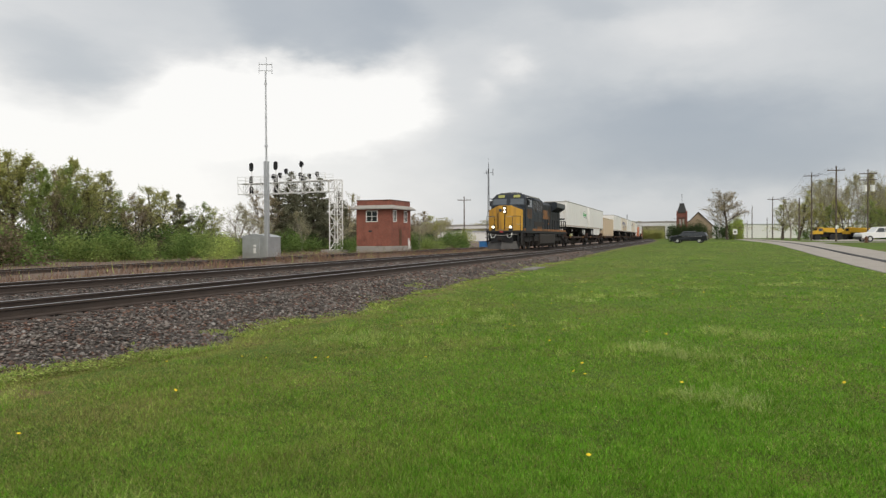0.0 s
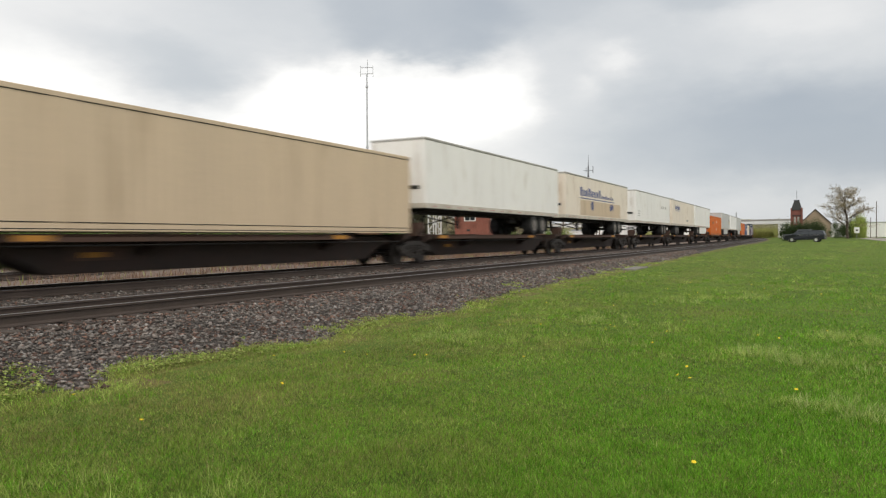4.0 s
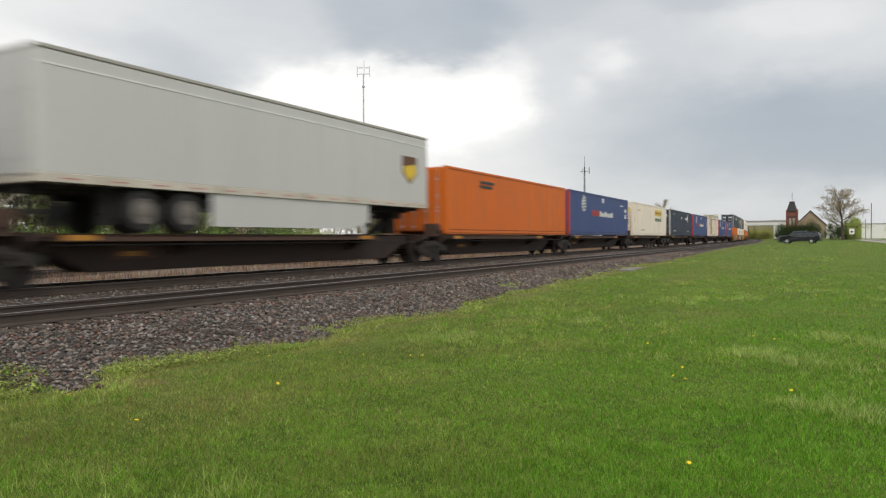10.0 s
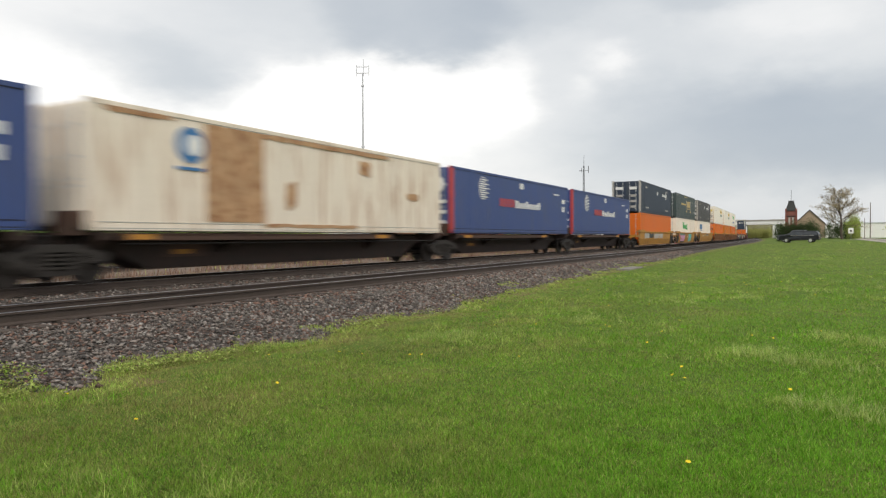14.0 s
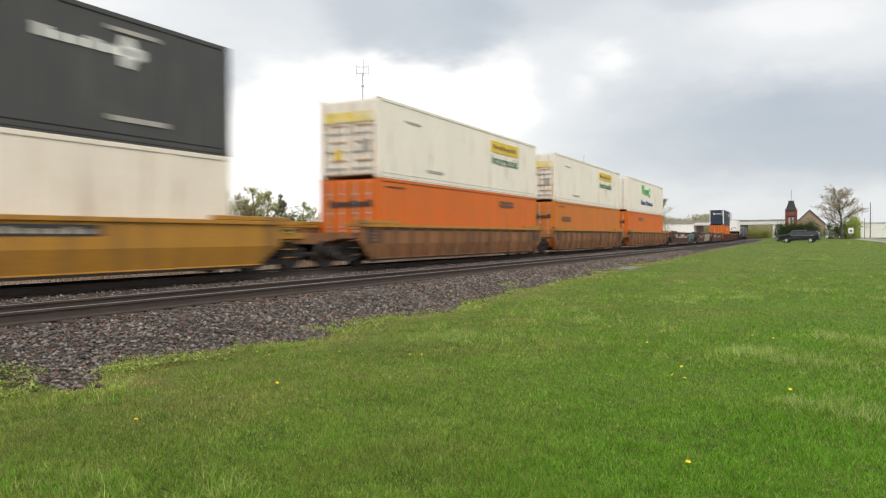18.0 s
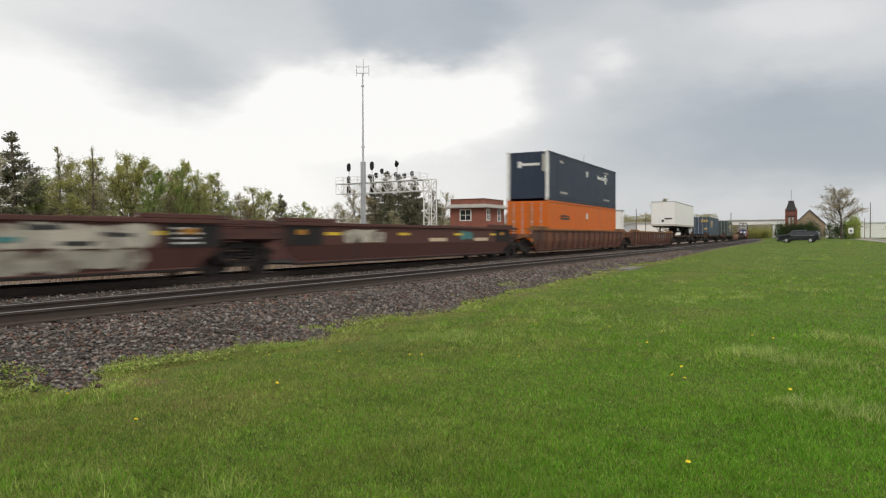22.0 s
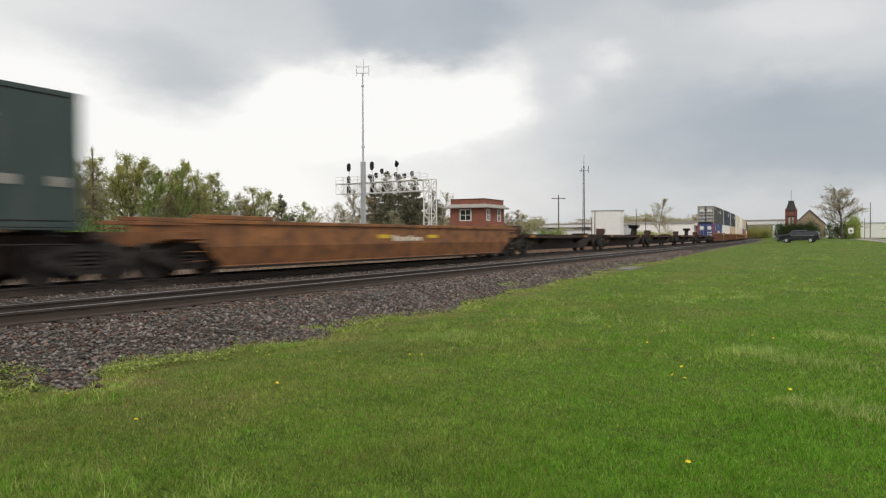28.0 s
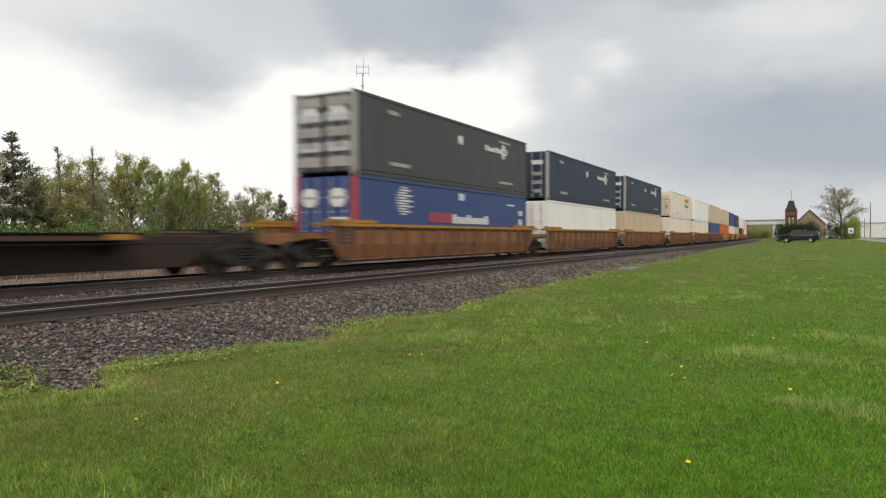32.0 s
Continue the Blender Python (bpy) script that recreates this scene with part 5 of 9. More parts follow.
    xprism(bm, [(-0.98, 1.66), (-0.98, 3.62), (-1.55, 4.02), (-1.55, 4.48), (-1.3, 4.56), (1.3, 4.56), (1.55, 4.48), (1.55, 4.02), (0.98, 3.62), (0.98, 1.66)], 4.9, 9.55)
    rad = part("radiator_section", bm, M["l_blue"], th, "flared radiator wings over the rear hood")
    for sy in (-1, 1):
        y0, y1 = sorted((sy * 0.975, sy * 1.0))
        for k in range(4):
            xa = 5.2 + k * 1.02
            box_part("radiator_grille", (xa, xa + 0.85, y0, y1, 2.5, 3.45), M["l_black"], rad)
        for k in range(5):
            xa = 5.05 + k * 0.9
            bm = bmesh.new()
            xprism(bm, [(sy * 0.98, 3.60), (sy * 1.02, 3.56), (sy * 1.57, 3.98), (sy * 1.55, 4.04)], xa, xa + 0.05)
            part("wing_rib", bm, M["l_black"], rad)
        box_part("wing_panel", (5.0, 9.5, min(sy * 1.545, sy * 1.556), max(sy * 1.545, sy * 1.556), 4.06, 4.42), M["darksteel"], rad, "dusty grey outer face of the wing")
        box_part("wing_edge", (4.92, 9.53, min(sy * 1.53, sy * 1.57), max(sy * 1.53, sy * 1.57), 4.44, 4.50), M["toprail"], rad, "pale worn upper edge of the wing")
        for k in range(4):
            box_part("hood_door", (5.1 + k * 1.1, 6.1 + k * 1.1, y0, y1, 1.75, 2.42), M["l_blue"], rad, bevel=0.006)
        box_part("sand_box", (8.6, 9.5, y0, y1, 1.8, 2.4), M["l_blue"], rad)
    # handrails with posts
    for sy in (-1, 1):
        bm = bmesh.new()
        tube(bm, (-1.8, sy * 1.44, 2.72), (10.3, sy * 1.44, 2.72), 0.022, n=6)
        part("handrail", bm, M["l_black"], frame_)
        for k in range(11):
            x = -1.8 + k * 1.21
            bm = bmesh.new()
            tube(bm, (x, sy * 1.44, 1.66), (x, sy * 1.44, 2.72), 0.04, n=6)
            part("handrail_post", bm, M["l_black"], frame_)
        for x in (-10.3, 10.35):
            bm = bmesh.new()
            tube(bm, (x, sy * 1.40, 0.6), (x, sy * 1.40, 2.75), 0.022, n=6)
            tube(bm, (x, sy * 0.75, 1.66), (x, sy * 0.75, 2.75), 0.022, n=6)
            tube(bm, (x, sy * 0.75, 2.75), (x, sy * 1.40, 2.75), 0.022, n=6)
            part("end_rail", bm, M["l_black"], frame_)
        for x0 in (-10.45, 9.75):
            bm = bmesh.new()
            for k in range(4):
                ya, yb = sorted((sy * 1.2, sy * 1.5))
                bbox(bm, x0, x0 + 0.5, ya, yb, 0.42 + k * 0.3, 0.46 + k * 0.3)
            ya, yb = sorted((sy * 1.15, sy * 1.2))
            bbox(bm, x0, x0 + 0.5, ya, yb, 0.4, 1.45)
            part("steps", bm, M["l_black"], frame_)
    # pilot, plow, couplers, hoses
    bm = bmesh.new()
    bbox(bm, -10.86, -10.66, -0.9, 0.9, 0.66, 1.40)
    part("pilot_plate", bm, M["l_black"], th, bevel=0.03)
    bm = bmesh.new()
    v0 = [bm.verts.new(p) for p in ((-10.6, -1.1, 0.74), (-10.85, 0, 0.74), (-10.6, 1.1, 0.74))]
    v1 = [bm.verts.new(p) for p in ((-10.62, -1.3, 0.12), (-11.0, 0, 0.12), (-10.62, 1.3, 0.12))]
    v2 = [bm.verts.new(p.co + Vector((0.12, 0, 0))) for p in v1]
    v3 = [bm.verts.new(p.co + Vector((0.12, 0, 0))) for p in v0]
    for i in range(2):
        bm.faces.new((v0[i], v0[i + 1], v1[i + 1], v1[i]))
        bm.faces.new((v1[i], v1[i + 1], v2[i + 1], v2[i]))
        bm.faces.new((v3[i], v2[i], v2[i + 1], v3[i + 1]))
        bm.faces.new((v0[i], v3[i], v3[i + 1], v0[i + 1]))
    part("snow_plow", bm, M["plow"], th, "scuffed grey snow plow")
    for x in (-11.25, 10.6):
        box_part("coupler", (x - 0.3, x + 0.4, -0.14, 0.14, 0.78, 1.06), M["under"], th, bevel=0.04)
    for y0 in (-0.85, 0.9):
        bm = bmesh.new()
        pts = [(-10.86, y0, 1.40), (-10.98, y0 * 0.97, 1.15), (-11.02, y0 * 0.85, 1.0), (-10.98, y0 * 0.65, 1.05), (-10.88, y0 * 0.5, 1.3)]
        for p, q in zip(pts, pts[1:]):
            tube(bm, p, q, 0.025, n=6)
        part("air_hose", bm, M["alu"], th, "hanging pale air hose")
    bm = bmesh.new()
    for p, q in (((-10.92, -1.3, 1.30), (-10.92, 0.0, 1.20)), ((-10.92, 0.0, 1.20), (-10.92, 1.3, 1.30))):
        tube(bm, p, q, 0.02, n=6)
    part("cut_lever", bm, M["d_grey"], th)
    box_part("anticlimber", (-10.95, -10.84, -0.9, 0.9, 1.42, 1.58), M["l_black"], th, bevel=0.03)
    box_part("marker_plate", (-10.99, -10.95, -0.12, 0.12, 1.44, 1.56), M["d_red"], th, "small red marker plate")
    for sy in (-1, 1):
        ya, yb = sorted((sy * 1.40, sy * 1.46))
        box_part("step_guard", (-10.05, -9.9, ya, yb, 0.4, 1.58), M["plow"], th, "scuffed grey step guard")
    # fuel tank
    bm = bmesh.new()
    xprism(bm, [(-1.48, 1.25), (-1.48, 0.50), (-1.25, 0.24), (1.25, 0.24), (1.48, 0.50), (1.48, 1.25), (1.38, 1.40), (-1.38, 1.40)], -2.95, 4.05)
    part("fuel_tank", bm, M["l_grey"], th, "dusty brown-grey fuel tank", bevel=0.03)
    for sy in (-1, 1):
        bm = bmesh.new()
        tube(bm, (-4.6, sy * 1.2, 1.2), (-2.9, sy * 1.2, 1.2), 0.18, n=10)
        part("air_tank", bm, M["l_black"], th)
        box_part("battery_box", (4.1, 4.6, min(sy * 1.0, sy * 1.4), max(sy * 1.0, sy * 1.4), 0.8, 1.4), M["l_black"], th)
    # pipes, wiring trunks and brake gear between the trucks and the frame
    box_part("centre_sill", (-10.2, 10.2, -0.75, 0.75, 0.82, 1.42), M["l_black"], th)
    for sy in (-1, 1):
        for x0, x1, z0, z1 in ((-9.4, -8.2, 1.12, 1.42), (-7.6, -5.2, 1.16, 1.42), (-4.9, -3.1, 0.7, 1.15), (4.7, 6.0, 1.16, 1.42), (6.6, 8.6, 1.14, 1.42), (8.9, 9.7, 0.9, 1.42)):
            ya, yb = sorted((sy * 0.9, sy * 1.36))
            box_part("equipment_box", (x0, x1, ya, yb, z0, z1), M["under"], th, bevel=0.03)
        for x in (-8.9, -4.3, 4.6, 9.2):
            bm = bmesh.new()
            tube(bm, (x, sy * 1.25, 1.4), (x + 0.35, sy * 1.22, 0.45), 0.045, n=6)
            part("sand_pipe", bm, M["under"], th)
    # three-axle trucks
    for cx in (-6.6, 6.9):
        bm = bmesh.new()
        bbox(bm, cx - 2.5, cx + 2.5, -0.9, 0.9, 0.75, 1.15)
        bg = part("bogie", bm, M["l_black"], th)
        for sy in (-1, 1):
            bm = bmesh.new()
            y0, y1 = sorted((sy * 1.05, sy * 1.2))
            prism(bm, [(cx - 2.6, 0.62), (cx - 2.6, 0.95), (cx - 1.2, 1.12), (cx + 1.2, 1.12), (cx + 2.6, 0.95), (cx + 2.6, 0.62), (cx + 1.5, 0.72), (cx + 0.6, 0.66), (cx - 0.6, 0.66), (cx - 1.5, 0.72)], y0, y1)
            for dx in (-1.9, 0, 1.9):
                bbox(bm, cx + dx - 0.22, cx + dx + 0.22, y0, y1, 0.35, 0.75)
                tube(bm, (cx + dx, sy * 1.0, 0.53), (cx + dx, sy * 1.28, 0.53), 0.13, n=10)
                tube(bm, (cx + dx + 0.45, sy * 1.14, 0.7), (cx + dx + 0.45, sy * 1.14, 1.1), 0.09, n=8)
            part("side_frame", bm, M["under"], bg)
        for dx in (-1.9, 0, 1.9):
            for sy in (-1, 1):
                part("wheel", LOCO_WHEEL, None, bg, at=pose(cx + dx, -0.755 * sy, 0.53, 0, 0, 0 if sy == 1 else 180))
    roll_on(th, u)
    return th


LOCO_WHEEL = wheel_mesh(0.53)
locomotive(66.3)

# ---------------------------------------------------------------- spine cars and their loads
spine_car([79.0, 95.9, 113.5, 130.9, 148.2, 165.6], (0, 1, 3, 4))
spine_car([168.2, 185.3, 203.2, 220.5, 238.2, 255.5], (0, 1, 2, 4))
spine_car([257.3, 274.7, 292.7, 310.2, 327.8, 345.6], (0, 1))
spine_car([347.2, 365.2, 383.0, 400.5, 417.8, 435.3])
spine_car([670.3, 688.3, 705.8, 723.4, 740.2, 758.2], (0,))
spine_car([782.3, 799.8, 817.5, 834.7, 852.0, 869.8], (1, 3))
DECK = 1.20


def lines(th, mat, x, z, w=1.2, n=2, h=0.10):
    for k in range(n):
        decal(th, x, x + w * (1 - 0.15 * k), z - k * 0.2, z - k * 0.2 + h, mat)


t1 = trailer(78.9, "c_white", "white dry-van trailer with green lettering bars near its tail", False, bright=True)
bars(t1, 3.95, 7.0, 3.68, 4.15, "d_green", 7, -1.30)
decal(t1, 4.5, 7.0, 3.5, 3.56, "d_black", -1.30)
decal(t1, 4.5, 6.2, 4.27, 4.31, "d_black", -1.30)
t2 = trailer(96.9, "c_white", "white dry-van trailer with a white side skirt", True, True, bright=True)
c = container(114.0, DECK, "c_tan", "plain tan container with brown streaks", True)
t3 = trailer(131.4, "c_white", "white refrigerated trailer with grey top rail", False)
t4 = trailer(149.0, "c_cream", "cream trailer with dark blue lettering bars and round blue marks", False)
bars(t4, -5.0, 0.1, 3.72, 4.28, "d_navy", 8, -1.30)
bars(t4, 0.2, 3.5, 3.72, 3.95, "d_navy", 9, -1.30)
decal(t4, -5.0, 3.7, 3.54, 3.60, "d_navy", -1.30)
disc(t4, -2.2, 3.13, 0.32, "d_navy", -1.30)
disc(t4, 2.7, 3.15, 0.24, "d_navy", -1.30)
disc(t4, 3.2, 3.17, 0.24, "d_navy", -1.30)
decal(t4, -5.0, 5.6, 2.45, 3.45, "c_tan", -1.297)
t5 = trailer(168.4, "c_white", "white dry-van trailer with faded marks", False)
lines(t5, "d_grey", -7.4, 3.2, 1.0, 3, 0.05)
for x in (3.4, 4.3, 5.5):
    decal(t5, x, x + 0.35, 3.75, 4.0, "d_grey", -1.30)
t6 = trailer(186.3, "c_cream", "old cream trailer with a dark blue sign and rusty door end", True)
bars(t6, -6.3, -3.05, 3.98, 4.48, "d_navy", 6, -1.30)
decal(t6, -6.3, -2.9, 3.82, 3.87, "d_navy", -1.30)
decal(t6, 1.9, 3.2, 2.75, 2.95, "d_grey", -1.30)
t7 = trailer(203.8, "c_white", "white trailer with a skirt and dusty lower rail", True, True)
c = container(221.1, DECK, "c_orange", "orange container with dark bars and white round marks", True)
lines(c, "d_black", -5.35, 3.12, 1.8, 2, 0.15)
for z in (3.31, 2.11):
    disc(c, 0.35, z, 0.20, "d_white")


def shield(th):
    """The two-tone shield painted near the tail."""
    bm = bmesh.new()
    prism(bm, [(6.15, 4.15), (7.2, 4.15), (7.2, 3.5), (6.68, 3.1), (6.15, 3.5)], -1.312, -1.28)
    part("shield", bm, M["d_brown"], th)
    bm = bmesh.new()
    prism(bm, [(6.23, 3.75), (7.12, 3.88), (7.12, 3.52), (6.68, 3.2), (6.23, 3.52)], -1.318, -1.28)
    part("shield_face", bm, M["d_yellow"], th)


t8 = trailer(238.7, "c_grey", "grey aluminium trailer with a skirt and a brown and yellow shield", True, True)
shield(t8)
decal(t8, -8.0, 8.0, 4.62, 4.66, "d_white", -1.30)
t9 = trailer(257.7, "c_bright", "clean white trailer with small nose labels", False)
t10 = trailer(275.7, "c_grey", "grey aluminium trailer with a skirt and a brown and yellow shield", True, True)
shield(t10)
decal(t10, -8.0, 8.0, 4.62, 4.66, "d_white", -1.30)
c = container(293.6, DECK, "c_orange", "orange container with a dark bar mark", True)
lines(c, "d_black", -4.65, 3.55, 1.6, 2, 0.13)
decal(c, 4.6, 5.6, 1.5, 3.9, "c_orange", -1.30)


def blue_box(u, z=DECK):
    c = container(u, z, "c_blue", "blue container with red corner posts and a bar sign", True, "d_red")
    for k in range(11):
        zz = -0.5 + k * 0.1
        hw = math.sqrt(max(0.55 ** 2 - zz ** 2, 0.01))
        decal(c, -4.75 - hw, -4.75 + hw * (1.0 if k % 2 else 0.25), z + 2.12 + zz - 0.03, z + 2.12 + zz + 0.03, "d_white")
    bars(c, -2.8, -0.75, z + 1.35, z + 1.75, "d_red", 4)
    bars(c, -0.7, 3.1, z + 1.33, z + 1.72, "d_white", 8)
    decal(c, -0.1, 0.35, z + 2.35, z + 2.65, "d_white")
    decal(c, 6.95, 7.35, z + 1.35, z + 1.65, "d_white")
    decal(c, 6.95, 7.4, z + 1.85, z + 2.1, "d_white")
    decal(c, 5.4, 6.3, z + 2.3, z + 2.38, "d_white")
    for y in (-0.6, 0.6):
        bm = bmesh.new()
        tube(bm, (-L53 / 2 - 0.036, y, z + 2.12), (-L53 / 2 - 0.01, y, z + 2.12), 0.34, n=16)
        part("round_mark", bm, M["d_white"], c)
        decal(c, y - 0.4, y + 0.4, z + 2.08, z + 2.16, "d_white", -L53 / 2 - 0.03, True)
    for k in range(3):
        decal(c, -1.0, -0.3, z + 0.4 + k * 0.45, z + 0.55 + k * 0.45, "d_white", -L53 / 2 - 0.03, True)
    return c


def navy_box(u, z=DECK, mat="c_navy", nose=False):
    c = container(u, z, mat, "%s container with a pale pointed bar sign" % ("dark navy" if mat == "c_navy" else "weathered charcoal grey"), not nose, "d_white" if nose else "d_grey")
    bars(c, 2.75, 4.7, z + 1.95, z + 2.2, "d_white", 5)
    bm = bmesh.new()
    prism(bm, [(4.55, z + 1.98), (4.72, z + 1.95), (4.75, z + 1.72), (5.0, z + 1.70), (5.05, z + 1.9), (5.32, z + 1.98), (5.30, z + 2.2), (5.08, z + 2.22), (5.0, z + 2.42), (4.78, z + 2.40), (4.72, z + 2.2), (4.55, z + 2.16)], -1.311, -1.28)
    part("star_mark", bm, M["d_white"], c)
    disc(c, 4.92, z + 2.07, 0.09, mat, -1.313)
    decal(c, 4.4, 5.75, z + 2.48, z + 2.58, "d_grey")
    decal(c, -5.8, -4.4, z + 0.48, z + 0.62, "d_grey")
    decal(c, 4.4, 6.0, z + 0.48, z + 0.60, "d_grey")
    decal(c, -5.9, -5.2, z + 2.35, z + 2.5, "d_grey")
    disc(c, 0.05, z + 2.1, 0.2, "d_white")
    if nose:
        decal(c, -0.75, 0.35, z + 2.05, z + 2.2, "d_white", -L53 / 2 + 0.05, True)
        decal(c, 0.35, 0.62, z + 1.95, z + 2.3, "d_white", -L53 / 2 + 0.05, True)
        decal(c, -1.15, -0.9, z + 1.7, z + 2.7, "d_grey", -L53 / 2 + 0.05, True)
        return c
    for y in (-0.95, 0.3):
        decal(c, y, y + 0.65, z + 2.1, z + 2.35, "d_white", -L53 / 2 - 0.03, True)
        for zz in (0.45, 0.95, 1.45):
            decal(c, y + 0.05, y + 0.55, z + zz, z + zz + 0.2, "d_grey", -L53 / 2 - 0.03, True)
    return c


def charcoal_box(u, z):
    c = navy_box(u, z, "c_charcoal")
    for y in (-1.12, 0.06):
        for k in range(5):
            decal(c, y + 0.04, y + 1.0, z + 0.3 + 0.52 * k, z + 0.62 + 0.52 * k, "c_grey" if k % 2 else "d_grey", -L53 / 2 - 0.026, True, "pale grey door band")
    return c


def word(parent, text, x, z, h, width, material, y=-1.305):
    """A painted word on the near wall, fitted to a width."""
    cu = bpy.data.curves.new("word", "FONT")
    cu.body, cu.size, cu.extrude, cu.offset = text, 1.0, 0.004, 0.018
    tmp = bpy.data.objects.new("word", cu)
    me = bpy.data.meshes.new_from_object(tmp)
    bpy.data.objects.remove(tmp)
    bpy.data.curves.remove(cu)
    xs = [v.co.x for v in me.vertices]
    zs = [v.co.y for v in me.vertices]
    kx, kz = width / (max(xs) - min(xs)), h / (max(zs) - min(zs))
    for v in me.vertices:
        v.co = (x + (v.co.x - min(xs)) * kx, y - 0.004 - v.co.z, z + (v.co.y - min(zs)) * kz)
    me.materials.append(M[material])
    return part("painted_word", me, None, parent, "painted green word")


def sign_box(u, z, mat="c_off", label="off-white container with a yellow sign over a green bar"):
    c = container(u, z, mat, label, True)
    decal(c, 1.85, 5.4, z + 1.95, z + 2.5, "d_yellow")
    bars(c, 2.1, 5.1, z + 2.12, z + 2.34, "d_brown", 8, -1.309)
    word(c, "Intermodal", 2.0, z + 1.38, 0.44, 3.3, "d_dgreen")
    e = -L53 / 2 - 0.03
    decal(c, -1.1, 1.1, z + 2.05, z + 2.42, "c_paleyel", e, True, "pale yellow end panel")
    for y in (-1.12, -0.62, -0.04, 0.5, 1.06):
        decal(c, y, y + 0.035, z + 0.2, z + 2.0, "c_rustpatch", e + 0.002, True, "rust run on the door edge")
    for k, zz in enumerate((0.35, 0.62, 0.95, 1.3, 1.62, 1.9)):
        for y in (-1.0, 0.12):
            decal(c, y, y + 0.85 - 0.2 * (k % 2), z + zz, z + zz + 0.05, "c_rustpatch" if k % 2 else "d_grey", e + 0.001, True)
    decal(c, 0.3, 0.62, z + 0.7, z + 1.05, "d_yellow", e, True)
    decal(c, -0.95, -0.6, z + 1.05, z + 1.4, "d_grey", e, True)
    lines(c, "d_grey", -4.5, z + 0.45, 1.4, 1)
    decal(c, -6.2, -5.0, z + 2.2, z + 2.28, "d_grey")
    return c


def chunk(c, prof, material, y=-1.305):
    """One flat painted shape from its outline."""
    bm = bmesh.new()
    prism(bm, prof, y - 0.006, y + 0.02)
    return part("emblem_shape", bm, M[material], c)


def emblem(c, x, z, w, h, material):
    """A bold emblem of three plain cut-cornered blocks side by side."""
    k = w / 3.1
    q = h * 0.26
    chunk(c, [(x + q, z), (x + k, z), (x + k, z + h), (x + q, z + h), (x, z + h - q), (x, z + q)], material)
    x += k * 1.05
    chunk(c, [(x, z), (x + k - q, z), (x + k, z + q), (x + k, z + h), (x + q, z + h), (x, z + h - q)], material)
    x += k * 1.05
    chunk(c, [(x, z), (x + k, z), (x + k * 0.82, z + h * 0.5), (x + k, z + h), (x, z + h), (x + k * 0.18, z + h * 0.5)], material)


def big_sign(c, z, x=0.75):
    """Bracketed emblem: two upright bars with feet round three bold blocks."""
    emblem(c, x, z + 1.45, 2.6, 0.75, "d_gold")
    bars(c, x, x + 2.6, z + 1.22, z + 1.36, "d_gold", 9)
    for a, s in ((x - 0.75, 1), (x + 3.0, -1)):
        decal(c, a, a + 0.22, z + 1.0, z + 2.3, "d_grey")
        decal(c, a + (0.22 if s > 0 else -0.25), a + (0.47 if s > 0 else 0.0), z + 2.12, z + 2.3, "d_grey")
        decal(c, a + (0.0 if s > 0 else -0.4), a + (0.7 if s > 0 else 0.3), z + 0.85, z + 1.05, "d_gold")
    decal(c, -1.9, 0.6, z + 2.62, z + 2.70, "d_gold")
    decal(c, 4.6, 6.2, z + 2.2, z + 2.26, "d_grey")
    for xx in (6.3, 7.4):
        decal(c, xx, xx + 0.3, z + 0.9, z + 1.1, "d_grey")
    decal(c, -7.6, -6.6, z + 2.6, z + 2.68, "d_grey")


blue_box(310.6)
sign_box(328.7, DECK, "c_cream", "cream container with a yellow sign over a green bar")
navy_box(347.7)
blue_box(366.2)
c = container(383.6, DECK, "c_rusty", "rust-streaked cream container with a blue round emblem", True)
disc(c, -5.25, 3.35, 0.46, "d_blue")
disc(c, -5.15, 3.35, 0.27, "d_white", -1.309)
decal(c, -5.7, -4.85, 2.72, 2.8, "d_blue")
decal(c, -4.75, -2.6, DECK + 0.25, DECK + 2.75, "c_rustpatch", -1.30)
spray(c, -3.0, 4.0, DECK + 2.62, DECK + 2.78, "c_rustpatch", 71, -1.303, 9)
spray(c, -7.6, -5.9, DECK + 2.66, DECK + 2.8, "c_rustpatch", 72, -1.303, 4)
spray(c, -2.5, 2.0, DECK + 0.12, DECK + 0.24, "c_rustpatch", 73, -1.303, 8)
spray(c, 5.4, 6.2, DECK + 1.2, DECK + 1.5, "c_rustpatch", 74, -1.303, 3)
spray(c, 2.2, 2.8, DECK + 1.9, DECK + 2.5, "c_rustpatch", 75, -1.303, 2)
spray(c, -1.6, -1.2, DECK + 0.6, DECK + 1.5, "c_rustpatch", 76, -1.303, 2)
blue_box(400.9)
blue_box(418.2)
t11 = trailer(671.2, "c_bright", "clean white trailer with a plain nose and aluminium wheels", False, bright=True)
c = container(706.4, DECK, "c_csx", "slate-blue container with a gold emblem", True)
emblem(c, -5.45, DECK + 1.62, 2.55, 0.68, "d_gold")
decal(c, -5.3, -2.9, DECK + 1.28, DECK + 1.48, "d_gold")
decal(c, 6.0, 7.0, DECK + 2.3, DECK + 2.42, "d_white")
bars(c, -1.1, 0.0, DECK + 2.05, DECK + 2.45, "d_gold", 3, -L53 / 2 - 0.03, True)
decal(c, -1.0, -0.5, DECK + 0.85, DECK + 1.15, "d_gold", -L53 / 2 - 0.03, True)
c = container(740.7, DECK, "c_green", "dark green container with a gold bracketed emblem", True)
big_sign(c, DECK, 0.9)
for k in range(18):
    decal(c, -3.9 + k * 0.21, -3.74 + k * 0.21, DECK + 1.63 - 0.03 * (k % 3 == 1), DECK + 1.79 + 0.03 * (k % 4 == 0), "d_gold")
